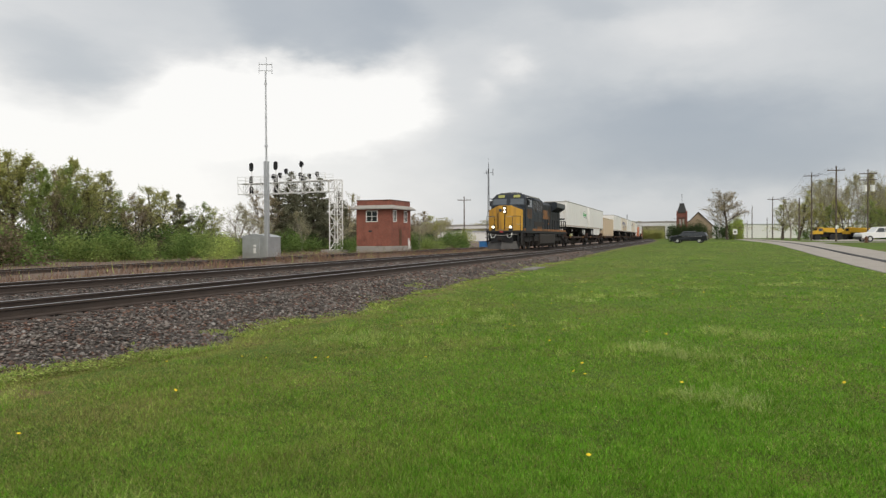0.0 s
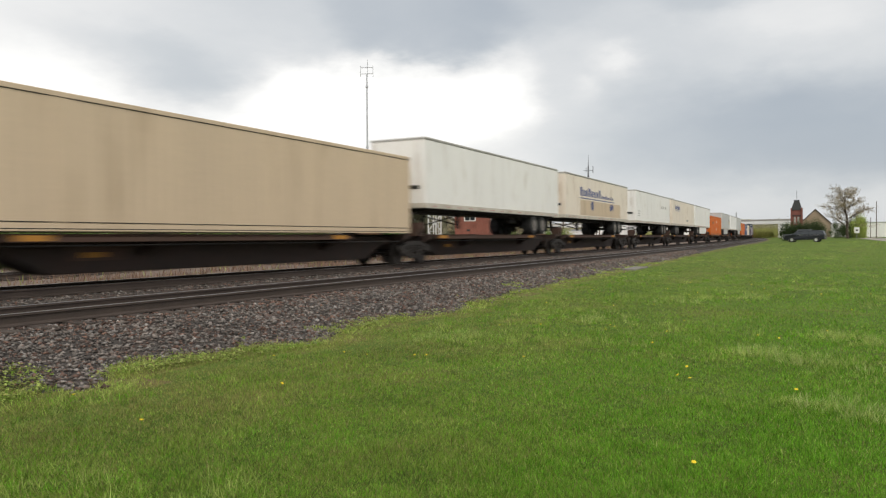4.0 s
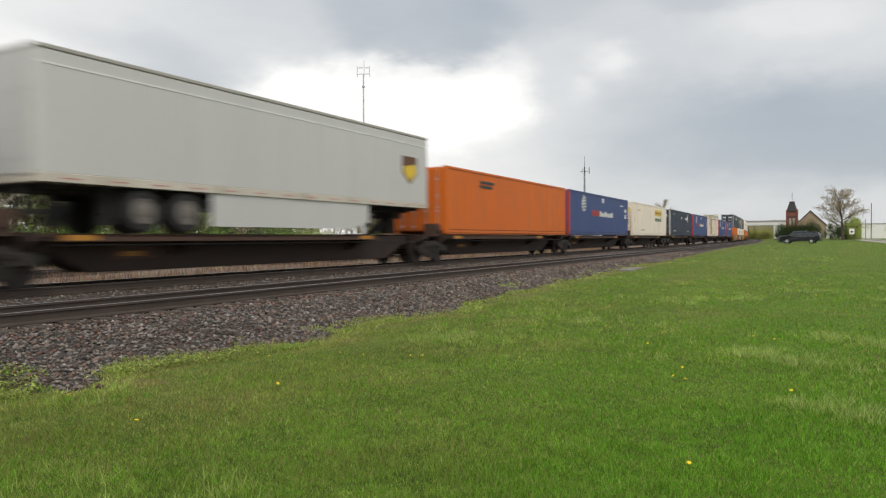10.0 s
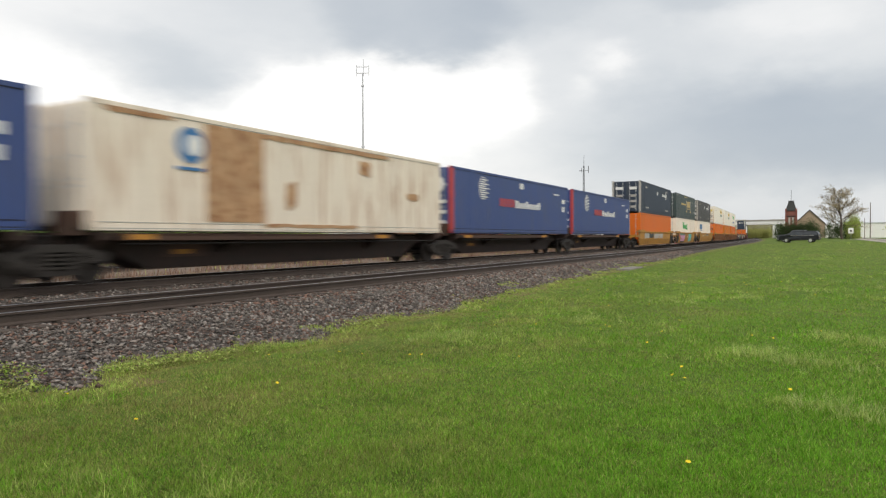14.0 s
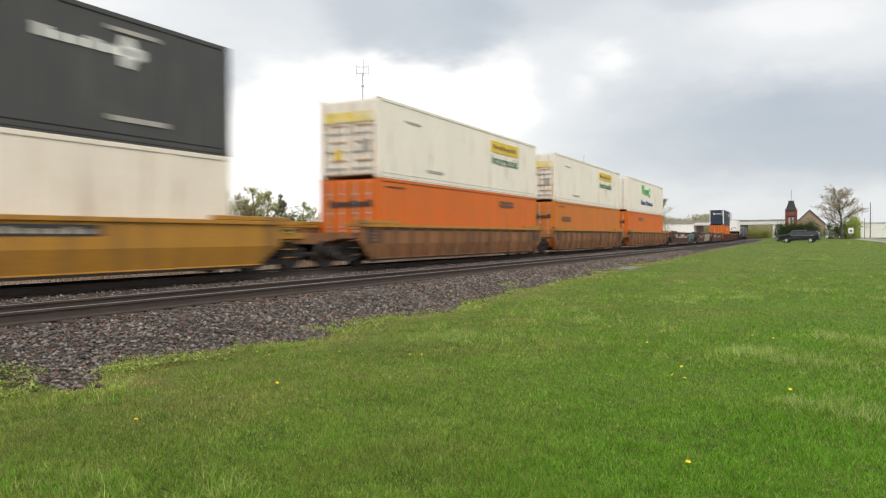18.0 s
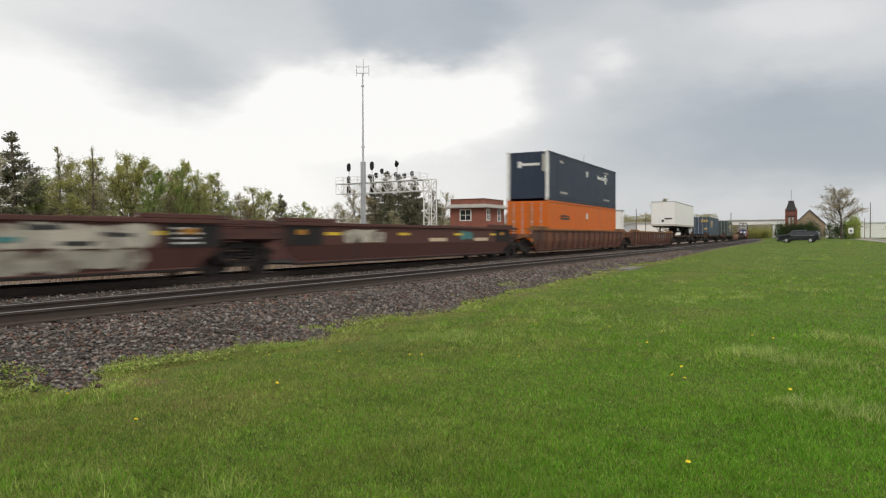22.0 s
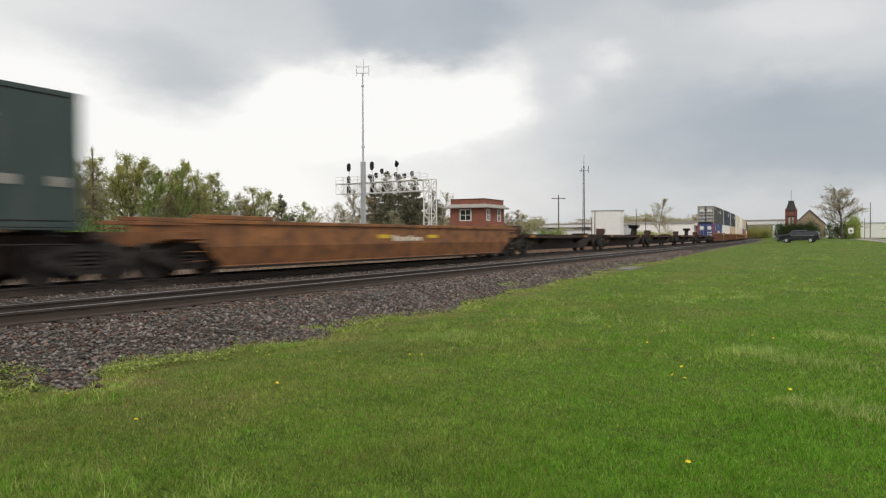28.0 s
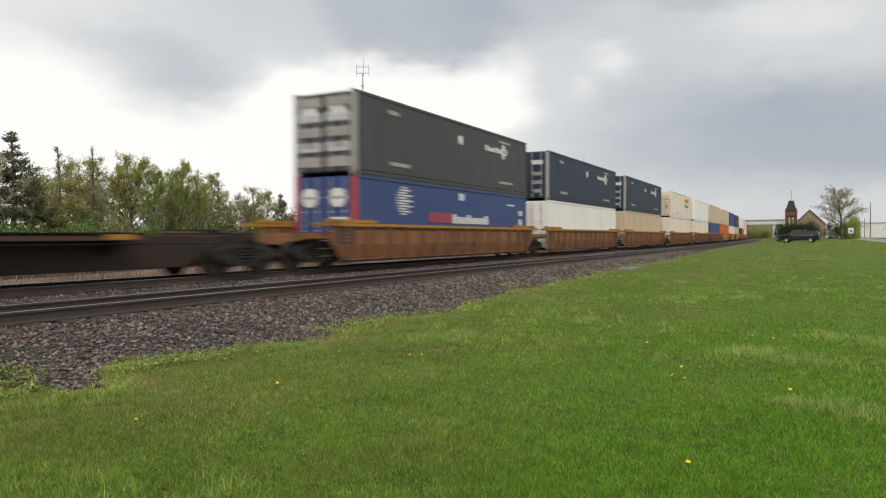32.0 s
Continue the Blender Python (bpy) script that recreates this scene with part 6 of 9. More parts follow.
for x in (-6.6, -5.0):
    decal(c, x, x + 0.6, DECK + 0.85, DECK + 1.05, "d_gold")
decal(c, 0.8, 2.6, DECK + 2.35, DECK + 2.42, "d_grey")

# ---------------------------------------------------------------- double-stack well cars
LOW, HIGH = 0.29, 0.29 + HC


def well_set(points, mat, label, plain=False, ribs=14):
    n = len(points) - 1
    return [well_unit(points[i], points[i + 1], mat, label, i == 0, i == n - 1, ribs, plain=plain, dark_ends=mat in ("wellbrown", "wellyel")) for i in range(n)]


WY = well_set([436.3, 456.9, 476.6, 497.5], "wellyel", "yellow articulated well car with spray paint", plain=True)
for x0, x1, z0, z1, m in ((-6.5, -4.5, 0.45, 1.0, "d_grey"), (-4.6, -2.2, 0.4, 1.15, "d_black"), (-1.8, 0.5, 0.4, 1.1, "d_grey"), (0.9, 2.6, 0.4, 1.0, "d_grey")):
    spray(WY[0], x0, x1, 0.84, 1.34, m, int(x0 * 10))
for x0, x1, z0, z1, m in ((-5.4, -2.1, 0.5, 1.0, "d_pink"), (-5.0, -2.2, 0.92, 1.16, "d_black"), (1.3, 3.7, 0.48, 1.16, "d_teal")):
    spray(WY[1], x0, x1, 0.82 if m != "d_black" else 1.15, 1.34, m, int(x0 * 10))
decal(WY[2], -4.2, -3.3, 1.02, 1.15, "d_white", -1.445)
decal(WY[2], -2.2, -1.3, 0.98, 1.22, "d_black", -1.445)
decal(WY[2], -2.0, -1.5, 1.04, 1.16, "d_pale", -1.449)
decal(WY[2], 0.0, 3.4, 1.08, 1.32, "d_black", -1.445, label="long black plate with pale bar writing")
bars(WY[2], 0.15, 3.3, 1.13, 1.27, "d_pale", 9, -1.449)
spray(WY[1], -5.3, -2.2, 0.4, 0.80, "d_pink", 31, -1.445, 6, 0.245)
spray(WY[1], 1.1, 3.4, 0.36, 0.82, "d_teal", 33, -1.445, 5, 0.245)
decal(WY[1], 1.3, 3.5, 0.79, 0.97, "d_teal", -1.446)
decal(WY[1], -5.2, -2.3, 0.79, 0.93, "d_pink", -1.446)
spray(WY[1], -5.2, -3.0, 0.30, 0.46, "d_black", 35, -1.448, 8, 0.245)
spray(WY[1], -6.4, -5.0, 1.0, 1.36, "d_red", 36, -1.44, 3)
spray(WY[1], -6.0, -2.6, 1.12, 1.38, "d_dgreen", 37, -1.452, 7)
for x, z in ((-0.9, 0.9), (-0.9, 1.12), (0.2, 0.95), (-2.0, 1.2)):
    decal(WY[1], x, x + 0.5, z, z + 0.1, "d_black" if x < 0 else "d_white", -1.446)
c = container(439.0, LOW, "c_orange", "orange container in the well under a navy one", True)
navy_box(439.0, HIGH)
c = container(459.0, LOW, "c_cream", "cream container with a green sprayed word shape", True)
chunk(c, [(-3.0, 2.75), (-2.9, 2.45), (-2.75, 1.95), (-2.2, 1.95), (-2.0, 2.5), (-1.75, 2.75)], "d_green")
for xx in (-1.85, -1.2, -0.55):
    chunk(c, [(xx, 2.05), (xx + 0.12, 1.92), (xx + 0.45, 1.92), (xx + 0.56, 2.05), (xx + 0.56, 2.4), (xx + 0.12, 2.46), (xx, 2.35)], "d_green")
disc(c, 0.5, 2.2, 0.42, "d_green")
disc(c, 0.5, 2.2, 0.24, "c_cream", -1.309)
c = container(459.0, HIGH, "c_green", "dark green container with a gold bracketed emblem", True)
big_sign(c, HIGH, 0.6)
for k in range(18):
    decal(c, -4.1 + k * 0.21, -3.94 + k * 0.21, HIGH + 1.67 - 0.03 * (k % 3 == 1), HIGH + 1.83 + 0.03 * (k % 4 == 0), "d_gold")
c = container(478.3, LOW, "c_cream", "cream container with a blue emblem in the well", True)
emblem(c, -5.6, 2.05, 2.7, 0.7, "d_blue")
decal(c, -5.4, -3.1, 1.85, 1.95, "d_blue")
charcoal_box(478.3, HIGH)

well_set([499.2, 519.6, 539.2, 560.0], "wellrust", "rusty orange-brown articulated well car")
for u, top in ((501.8, 0), (521.4, 0), (540.7, 1)):
    c = container(u, LOW, "c_ochre" if u == 521.4 else "c_orange", "faded orange container with a dark bar mark in the well" if u == 521.4 else "orange container with a dark bar mark in the well", True)
    x, z = {501.8: (2.95, 2.5), 521.4: (-6.75, 1.98), 540.7: (-3.9, 2.42)}[u]
    for k in range(2):
        bars(c, x, x + 1.75, z + 0.17 * k, z + 0.13 + 0.17 * k, "d_brown", 10)
    decal(c, -7.6, -6.2, 2.86, 2.91, "d_brown")
    bars(c, -1.0, 0.9, 2.15, 2.4, "d_black", 8, -L53 / 2 - 0.03, True)
    if top == 0:
        sign_box(u, HIGH)
    else:
        c = container(u, HIGH, "c_off", "off-white container with green and dark blue bar words", True)
        g = HIGH - 0.25
        chunk(c, [(-2.6, g + 2.75), (-2.5, g + 2.45), (-2.35, g + 1.95), (-1.8, g + 1.95), (-1.6, g + 2.5), (-1.35, g + 2.75)], "d_green")
        for xx in (-1.45, -0.8, -0.15):
            chunk(c, [(xx, g + 2.05), (xx + 0.12, g + 1.92), (xx + 0.45, g + 1.92), (xx + 0.56, g + 2.05), (xx + 0.56, g + 2.4), (xx + 0.12, g + 2.46), (xx, g + 2.35)], "d_green")
        disc(c, 0.9, g + 2.2, 0.42, "d_green")
        disc(c, 0.9, g + 2.2, 0.24, "c_off", -1.309)
        for k in range(10):
            xx = -2.85 + k * 0.52 + 0.25 * (k > 3)
            hh = 0.46 if k in (0, 4) else 0.33
            chunk(c, [(xx, HIGH + 0.82), (xx + 0.1, HIGH + 0.72), (xx + 0.34, HIGH + 0.72), (xx + 0.42, HIGH + 0.82), (xx + 0.42, HIGH + 0.62 + hh), (xx + 0.34, HIGH + 0.72 + hh), (xx + 0.1, HIGH + 0.72 + hh), (xx, HIGH + 0.62 + hh)], "d_navy")

WB = well_set([561.2, 582.0, 601.9, 621.7], "wellbrown", "empty red-brown articulated well car with grey scrawls", plain=True)
for w in WB:
    for x in (-6.6, -2.2, 2.4, 6.2):
        decal(w, x, x + 0.8, 1.10, 1.20, "d_yellow", -1.445)
    for x in (-5.0, 0.2, 4.4):
        decal(w, x, x + 1.5, 0.86, 1.0, "c_tan", -1.445)
spray(WB[0], 4.0, 7.9, 0.80, 1.38, "d_teal", 5, n=6)
spray(WB[0], 4.0, 7.4, 0.29, 0.80, "d_teal", 15, -1.445, 6, 0.245)
spray(WB[0], 4.5, 7.2, 0.35, 0.72, "d_black", 16, -1.462, 7, 0.245)
spray(WB[0], 4.6, 7.4, 0.82, 1.15, "d_black", 8, -1.458, 6)
spray(WB[0], 4.3, 7.6, 0.95, 1.28, "d_dteal", 9, -1.472, 5)
spray(WB[1], 0.5, 6.5, 0.80, 1.38, "d_pale", 6, n=10)
spray(WB[1], 0.6, 6.3, 0.29, 0.81, "d_pale", 26, -1.445, 10, 0.245)
for x0, z0 in ((1.0, 0.9), (1.9, 1.15), (2.6, 0.95), (3.5, 1.2), (4.2, 0.86), (5.2, 1.05)):
    spray(WB[1], x0, x0 + 0.75, z0, z0 + 0.12, "d_dteal" if x0 < 3 else "d_black", int(x0 * 10), -1.462, 3)
for k in range(4):
    decal(WB[1], 7.15, 8.0 - 0.1 * (k % 2), 0.88 + 0.12 * k, 0.93 + 0.12 * k, "d_white", -1.446)
    decal(WB[0], -1.2, -0.3 - 0.1 * (k % 2), 0.88 + 0.12 * k, 0.93 + 0.12 * k, "d_white", -1.446)
spray(WB[0], -3.4, -1.6, 0.86, 1.3, "d_pale", 61, n=4)
spray(WB[0], -7.5, -6.0, 0.86, 1.3, "d_pale", 62, n=3)
spray(WB[2], -5.6, -3.2, 0.84, 1.3, "d_pale", 63, n=5)
spray(WB[2], 3.0, 4.2, 0.9, 1.3, "d_dteal", 64, n=3)
well_set([622.6, 646.0], "wellred", "rusty brown well car with upright ribs", ribs=16)
c = container(626.8, LOW, "c_orange", "orange container with a dark bar mark in the well", True)
decal(c, -5.75, -3.9, 2.1, 2.2, "d_black")
decal(c, -5.75, -4.0, 2.26, 2.36, "d_black")
disc(c, 0.0, 2.42, 0.22, "d_white")
navy_box(626.8, HIGH, nose=True)
WR = well_set([647.0, 669.3], "wellred", "empty rusty brown well car with upright ribs and dim spray paint", ribs=16)[0]
for x0, m, k in ((1.6, "d_dim", 3), (2.9, "d_dimblue", 4), (3.8, "d_dimblue", 5), (5.0, "d_dim", 6), (-0.4, "d_dim", 7)):
    spray(WR, x0, x0 + 1.25, 0.84, 1.34, m, k, -1.442, 3)
    spray(WR, x0 + 0.1, x0 + 1.1, 0.45, 0.80, m, k + 20, -1.442, 3, 0.245)
w = well_set([759.0, 781.6], "wellorange", "empty orange well car", plain=True)[0]
bars(w, -1.0, 1.2, 0.9, 1.1, "c_cream", 6, -1.445)
decal(w, -2.0, -1.2, 1.0, 1.13, "d_yellow", -1.445)
decal(w, 1.6, 2.4, 1.0, 1.13, "d_yellow", -1.445)

well_set([871.0, 891.7, 911.3, 932.0], "wellrust", "rusty yellow-brown articulated well car")
blue_box(873.8, LOW)
charcoal_box(873.8, HIGH)
container(893.6, LOW, "c_white", "white container in the well under a navy one", True)
navy_box(893.6, HIGH)
container(913.2, LOW, "c_tan", "tan container in the well under a navy one", True)
navy_box(913.2, HIGH)
well_set([933.0, 953.2, 973.0, 993.6], "wellrust", "rusty yellow-brown articulated well car")
FAR = [(935.7, "c_cream", "c_cream"), (955.5, "c_cream", "c_white"), (975.2, "c_blue", "c_tan")]
u = 995.0
pal = ["c_orange", "c_cream", "c_tan", "c_navy", "c_orange", "c_white", "c_grey", "c_blue", "c_cream"]
k = 0
while u < 1290:
    well_set([u, u + 20.4, u + 40.2, u + 60.6], "wellrust" if k % 2 else "wellyel", "articulated well car seen far down the line", plain=True)
    for j in range(3):
        FAR.append((u + 2.5 + 19.7 * j, pal[k % 9], pal[(k * 4 + j + 2) % 9]))
        k += 1
    u += 61.8
for u, lo, hi in FAR:
    container(u, LOW, lo, "plain %s container low in a well car" % lo[2:], True)
    if hi == "c_cream":
        sign_box(u, HIGH, hi, "cream container with a yellow sign over a green bar")
    else:
        container(u, HIGH, hi, "plain %s container on top of a stack" % hi[2:], True)

# ---------------------------------------------------------------- lineside
def hz(s, y):
    return height(s, y - bend(s)[0])


def on(x, y, z=0.0, rz=0.0):
    return pose(x, y, hz(x, y) + z, 0, 0, rz)


def equipment_shed():
    th = thing("equipment_shed", "silver metal signal equipment shed with a low arched roof", "shed", m=on(50.1, 34.9, -0.05, 2))
    bm = bmesh.new()
    bbox(bm, -0.9, 1.1, -1.2, 1.2, 0.0, 1.8)
    body = part("body", bm, M["galv"], th, bevel=0.02)
    bm = bmesh.new()
    prof = [(-1.24, 1.79), (-1.24, 1.84), (-0.8, 1.98), (-0.35, 2.06), (0, 2.08), (0.35, 2.06), (0.8, 1.98), (1.24, 1.84), (1.24, 1.79)]
    xprism(bm, prof, -0.94, 1.14)
    part("roof", bm, M["galv"], th)
    box_part("door", (-0.93, -0.9, -0.45, 0.45, 0.1, 1.7), M["galv"], th, bevel=0.01)
    box_part("notice", (-0.94, -0.925, -0.12, 0.12, 0.5, 0.95), M["white"], body, "white notice plate")
    box_part("notice", (-0.94, -0.925, -0.12, 0.12, 1.05, 1.2), M["white"], body, "white notice plate")
    box_part("meter_box", (0.2, 0.6, -1.45, -1.2, 0.0, 0.55), M["galv"], th)
    return th


equipment_shed()


def antenna():
    th = thing("radio_mast", "tall grey steel radio mast with a small loop antenna", "mast", m=on(48.2, 33.0, -0.05))
    bm = bmesh.new()
    bbox(bm, -0.16, 0.16, -0.16, 0.16, 0, 7.85)
    part("lower_pole", bm, M["galv"], th, bevel=0.02)
    bm = bmesh.new()
    tube(bm, (0, 0, 7.8), (0, 0, 15.0), 0.075, 0.05, 10)
    tube(bm, (0, 0, 9.0), (0, 0, 9.12), 0.13, n=10)
    tube(bm, (0, 0, 13.9), (0, 0, 14.05), 0.11, n=10)
    part("upper_pole", bm, M["galv"], th)
    bm = bmesh.new()
    d = Vector((0.42, -0.9, 0)).normalized()
    for z in (15.0, 15.5):
        tube(bm, d * -0.5 + Vector((0, 0, z)), d * 0.5 + Vector((0, 0, z)), 0.025, n=6)
    for k in (-0.5, 0.5, 0.06):
        h = 0.3 if abs(k) > 0.1 else 0.75
        tube(bm, d * k + Vector((0, 0, 14.75)), d * k + Vector((0, 0, 15.35 + h)), 0.022, n=6)
    part("antenna", bm, M["galv"], th)
    return th


antenna()


def lattice(bm, a, b, w, h, n, r=0.035, axis="y"):
    """A four-chord braced girder from a to b; w and h are its section."""
    a, b = Vector(a), Vector(b)
    d = (b - a).normalized()
    u = Vector((1, 0, 0)) if abs(d.x) < 0.5 else Vector((0, 1, 0))
    v = d.cross(u)
    cs = [u * (w / 2) * i + v * (h / 2) * j for i, j in ((-1, -1), (1, -1), (1, 1), (-1, 1))]
    for c in cs:
        tube(bm, a + c, b + c, r * 1.5, n=4)
    L = (b - a).length
    for i in range(n):
        p, q = a + d * (L * i / n), a + d * (L * (i + 1) / n)
        for k in range(4):
            c0, c1 = cs[k], cs[(k + 1) % 4]
            tube(bm, p + c0, p + c1, r * 0.8, n=4)
            if (i + k) % 2:
                tube(bm, p + c0, q + c1, r * 0.8, n=4)
            else:
                tube(bm, p + c1, q + c0, r * 0.8, n=4)
    for k in range(4):
        tube(bm, b + cs[k], b + cs[(k + 1) % 4], r * 0.8, n=4)


def signal_bridge():
    th = thing("signal_bridge", "white steel cantilever signal bridge with dark round-shielded signals", "signal bridge", m=on(73.5, 40.85, 0, -5))
    bm = bmesh.new()
    bbox(bm, -1.25, 1.25, -1.35, 1.35, -0.2, 0.35)
    part("footing", bm, M["concrete"], th, "pale concrete footing", bevel=0.08)
    bm = bmesh.new()
    lattice(bm, (0, 0, 0.35), (0, 0, 8.45), 1.08, 1.08, 8, 0.045)
    part("tower_leg", bm, M["white"], th)
    bm = bmesh.new()
    lattice(bm, (0, 0.6, 7.78), (0, 14.0, 7.78), 1.4, 1.30, 15, 0.042)
    part("truss_arm", bm, M["white"], th)
    bm = bmesh.new()
    for x in (-0.75, 0.75):
        for z in (8.85, 9.25):
            tube(bm, (x, 0.9, z), (x, 14.0, z), 0.028, n=4)
        for k in range(12):
            y = 0.9 + k * 1.19
            tube(bm, (x, y, 8.45), (x, y, 9.28), 0.028, n=4)
    part("walkway_rail", bm, M["white"], th)
    bm = bmesh.new()
    bbox(bm, -0.7, 0.7, 0.8, 14.0, 8.43, 8.48)
    part("walkway", bm, M["galv"], th)
    for y, zs in ((13.3, (10.65, 9.0, 7.7)), (9.5, (10.65, 9.0, 7.7)), (5.6, (10.65, 9.0))):
        bm = bmesh.new()
        tube(bm, (1.05, y, 7.3), (1.05, y, 10.7), 0.06, n=6)
        mast = part("signal_mast", bm, M["white"], th)
        for z in zs:
            bm = bmesh.new()
            tall = 0.0 if y < 6 else 0.22
            tube(bm, (0.94, y, z - tall - 0.01), (1.0, y, z - tall - 0.01), 0.31, n=16)
            tube(bm, (0.94, y, z + tall + 0.01), (1.0, y, z + tall + 0.01), 0.31, n=16)
            bbox(bm, 0.942, 0.998, y - 0.31, y + 0.31, z - tall - 0.005, z + tall + 0.005)
            for dz in (-0.3, 0.0, 0.3):
                tube(bm, (0.75, y, z + dz), (0.96, y, z + dz), 0.10, n=10)
            part("signal_head", bm, M["black"], mast, "dark signal head on an oval shield")
    for y, z in ((8.6, 9.15), (7.6, 9.3), (6.7, 9.75), (4.6, 9.2), (3.3, 9.05), (2.2, 9.2)):
        bm = bmesh.new()
        tube(bm, (-0.6, y, 8.45), (-0.6, y, z), 0.05, n=6)
        mast = part("signal_mast", bm, M["white"], th)
        bm = bmesh.new()
        tube(bm, (-0.72, y, z), (-0.66, y, z), 0.22, n=14)
        bbox(bm, -0.66, -0.40, y - 0.12, y + 0.12, z - 0.36, z + 0.26)
        part("signal_head", bm, M["black"], mast, "dark signal head on a round shield")
    bm = bmesh.new()
    for sx in (-0.2, 0.2):
        tube(bm, (sx, -0.68, 0.35), (sx, -0.68, 8.5), 0.025, n=4)
    for k in range(26):
        tube(bm, (-0.2, -0.68, 0.6 + k * 0.31), (0.2, -0.68, 0.6 + k * 0.31), 0.018, n=4)
    part("ladder", bm, M["white"], th)
    return th


signal_bridge()


def brick_mat():
    m = surf("tower_brick", (0.275, 0.098, 0.068), 0.9, var=0.22, scale=0.8, fine=10, bump=0.2, dirt=(0.17, 0.06, 0.045), dirt_amt=0.35)
    nt = m.node_tree
    N, L = nt.nodes, nt.links
    bs = N["Principled BSDF"]
    src = bs.inputs["Base Color"].links[0].from_socket
    br = N.new("ShaderNodeTexBrick")
    br.inputs["Scale"].default_value = 4.6
    br.inputs["Mortar Size"].default_value = 0.018
    br.inputs["Color1"].default_value = (0.85, 0.85, 0.85, 1)
    br.inputs["Color2"].default_value = (1.15, 1.1, 1.1, 1)
    br.inputs["Mortar"].default_value = (0.9, 1.25, 1.3, 1)
    tc = N.new("ShaderNodeTexCoord")
    sp = N.new("ShaderNodeSeparateXYZ")
    cb = N.new("ShaderNodeCombineXYZ")
    ad = N.new("ShaderNodeMath")
    L.new(tc.outputs["Object"], sp.inputs[0])
    L.new(sp.outputs[0], ad.inputs[0])
    L.new(sp.outputs[1], ad.inputs[1])
    L.new(ad.outputs[0], cb.inputs[0])
    L.new(sp.outputs[2], cb.inputs[1])
    L.new(cb.outputs[0], br.inputs["Vector"])
    mx = N.new("ShaderNodeMix")
    mx.data_type = "RGBA"
    mx.blend_type = "MULTIPLY"
    mx.inputs["Factor"].default_value = 1.0
    L.new(src, mx.inputs[6])
    L.new(br.outputs["Color"], mx.inputs[7])
    L.new(mx.outputs[2], bs.inputs["Base Color"])
    return m


M["tower_brick"] = brick_mat()


def window_in(parent, x, y, z, w, h, side, panes=(2, 2)):
    """A white sash window on a wall; side is the outward direction, 'x-' or 'y-'."""
    wn = None
    f = 0.09

    def blk(name, a0, a1, z0, z1, d0, d1, mat, par, lab=""):
        dims = (x + d0, x + d1, y + a0, y + a1, z0, z1) if side == "x-" else (x + a0, x + a1, y + d0, y + d1, z0, z1)
        return box_part(name, dims, mat, par, lab)
    wn = blk("window", -w / 2, w / 2, z, z + h, -0.02, 0.05, M["glass"], parent, "dark glazed sash window in a white frame")
    for a0, a1, z0, z1 in ((-w / 2 - f, w / 2 + f, z + h, z + h + f), (-w / 2 - f, w / 2 + f, z - f, z), (-w / 2 - f, -w / 2, z, z + h), (w / 2, w / 2 + f, z, z + h)):
        blk("window_frame", a0, a1, z0, z1, -0.06, 0.05, M["white"], wn)
    for i in range(1, panes[0]):
        a = -w / 2 + w * i / panes[0]
        blk("glazing_bar", a - 0.03, a + 0.03, z, z + h, -0.045, 0.0, M["white"], wn)
    for i in range(1, panes[1]):
        c = z + h * i / panes[1]
        blk("glazing_bar", -w / 2, w / 2, c - 0.025, c + 0.025, -0.042, 0.0, M["white"], wn)
    return wn


def brick_tower():
    th = thing("brick_signal_tower", "two-storey red brick railway tower with flat roof and white windows", "building", m=pose(71.3, 32.85, hz(74, 34) - 0.05))
    W, D = 5.5, 4.2
    bm = bmesh.new()
    bbox(bm, 0, W, 0, D, 0.75, 4.95)
    body = part("wall", bm, M["tower_brick"], th)
    bm = bmesh.new()
    bbox(bm, -0.06, W + 0.06, -0.06, D + 0.06, -0.3, 0.75)
    part("foundation", bm, M["concrete"], th, "stained concrete foundation", bevel=0.02)
    bm = bmesh.new()
    lo = [bm.verts.new(p) for p in ((-0.5, -0.5, 4.82), (W + 0.5, -0.5, 4.82), (W + 0.5, D + 0.5, 4.82), (-0.5, D + 0.5, 4.82))]
    mid = [bm.verts.new((v.co.x, v.co.y, 4.93)) for v in lo]
    hi = [bm.verts.new(p) for p in ((0.02, 0.02, 5.28), (W - 0.02, 0.02, 5.28), (W - 0.02, D - 0.02, 5.28), (0.02, D - 0.02, 5.28))]
    bm.faces.new(lo[::-1])
    bm.faces.new(hi)
    for p, q in ((lo, mid), (mid, hi)):
        for i in range(4):
            bm.faces.new((p[i], p[(i + 1) % 4], q[(i + 1) % 4], q[i]))
    part("eaves", bm, M["concrete"], th, "grey weathered overhanging eaves")
    bm = bmesh.new()
    bbox(bm, 0.05, W - 0.05, 0.05, D - 0.05, 5.2, 5.80)
    par = part("parapet", bm, M["tower_brick"], th)
    box_part("coping", (0.0, W, 0.0, D, 5.80, 5.87), M["d_brown"], par)
    window_in(body, 0, 2.28, 3.5, 1.25, 1.1, "x-", (2, 2))
    window_in(body, 1.0, 0, 3.5, 0.7, 1.15, "y-")
    window_in(body, 4.0, 0, 3.45, 0.7, 1.2, "y-")
    box_part("boarded_door", (2.2, 2.9, -0.03, 0.02, 0.8, 2.6), M["d_brown"], body, "boarded brown door")
    box_part("pipe", (4.7, 4.8, -0.12, -0.02, 0.4, 1.6), M["white"], body, "white vent pipe")
    box_part("pipe", (5.0, 5.1, -0.12, -0.02, 0.4, 1.3), M["white"], body, "white vent pipe")
    box_part("wall_box", (-0.03, 0.02, 2.3, 2.7, 2.3, 2.5), M["d_black"], body)
    return th


brick_tower()


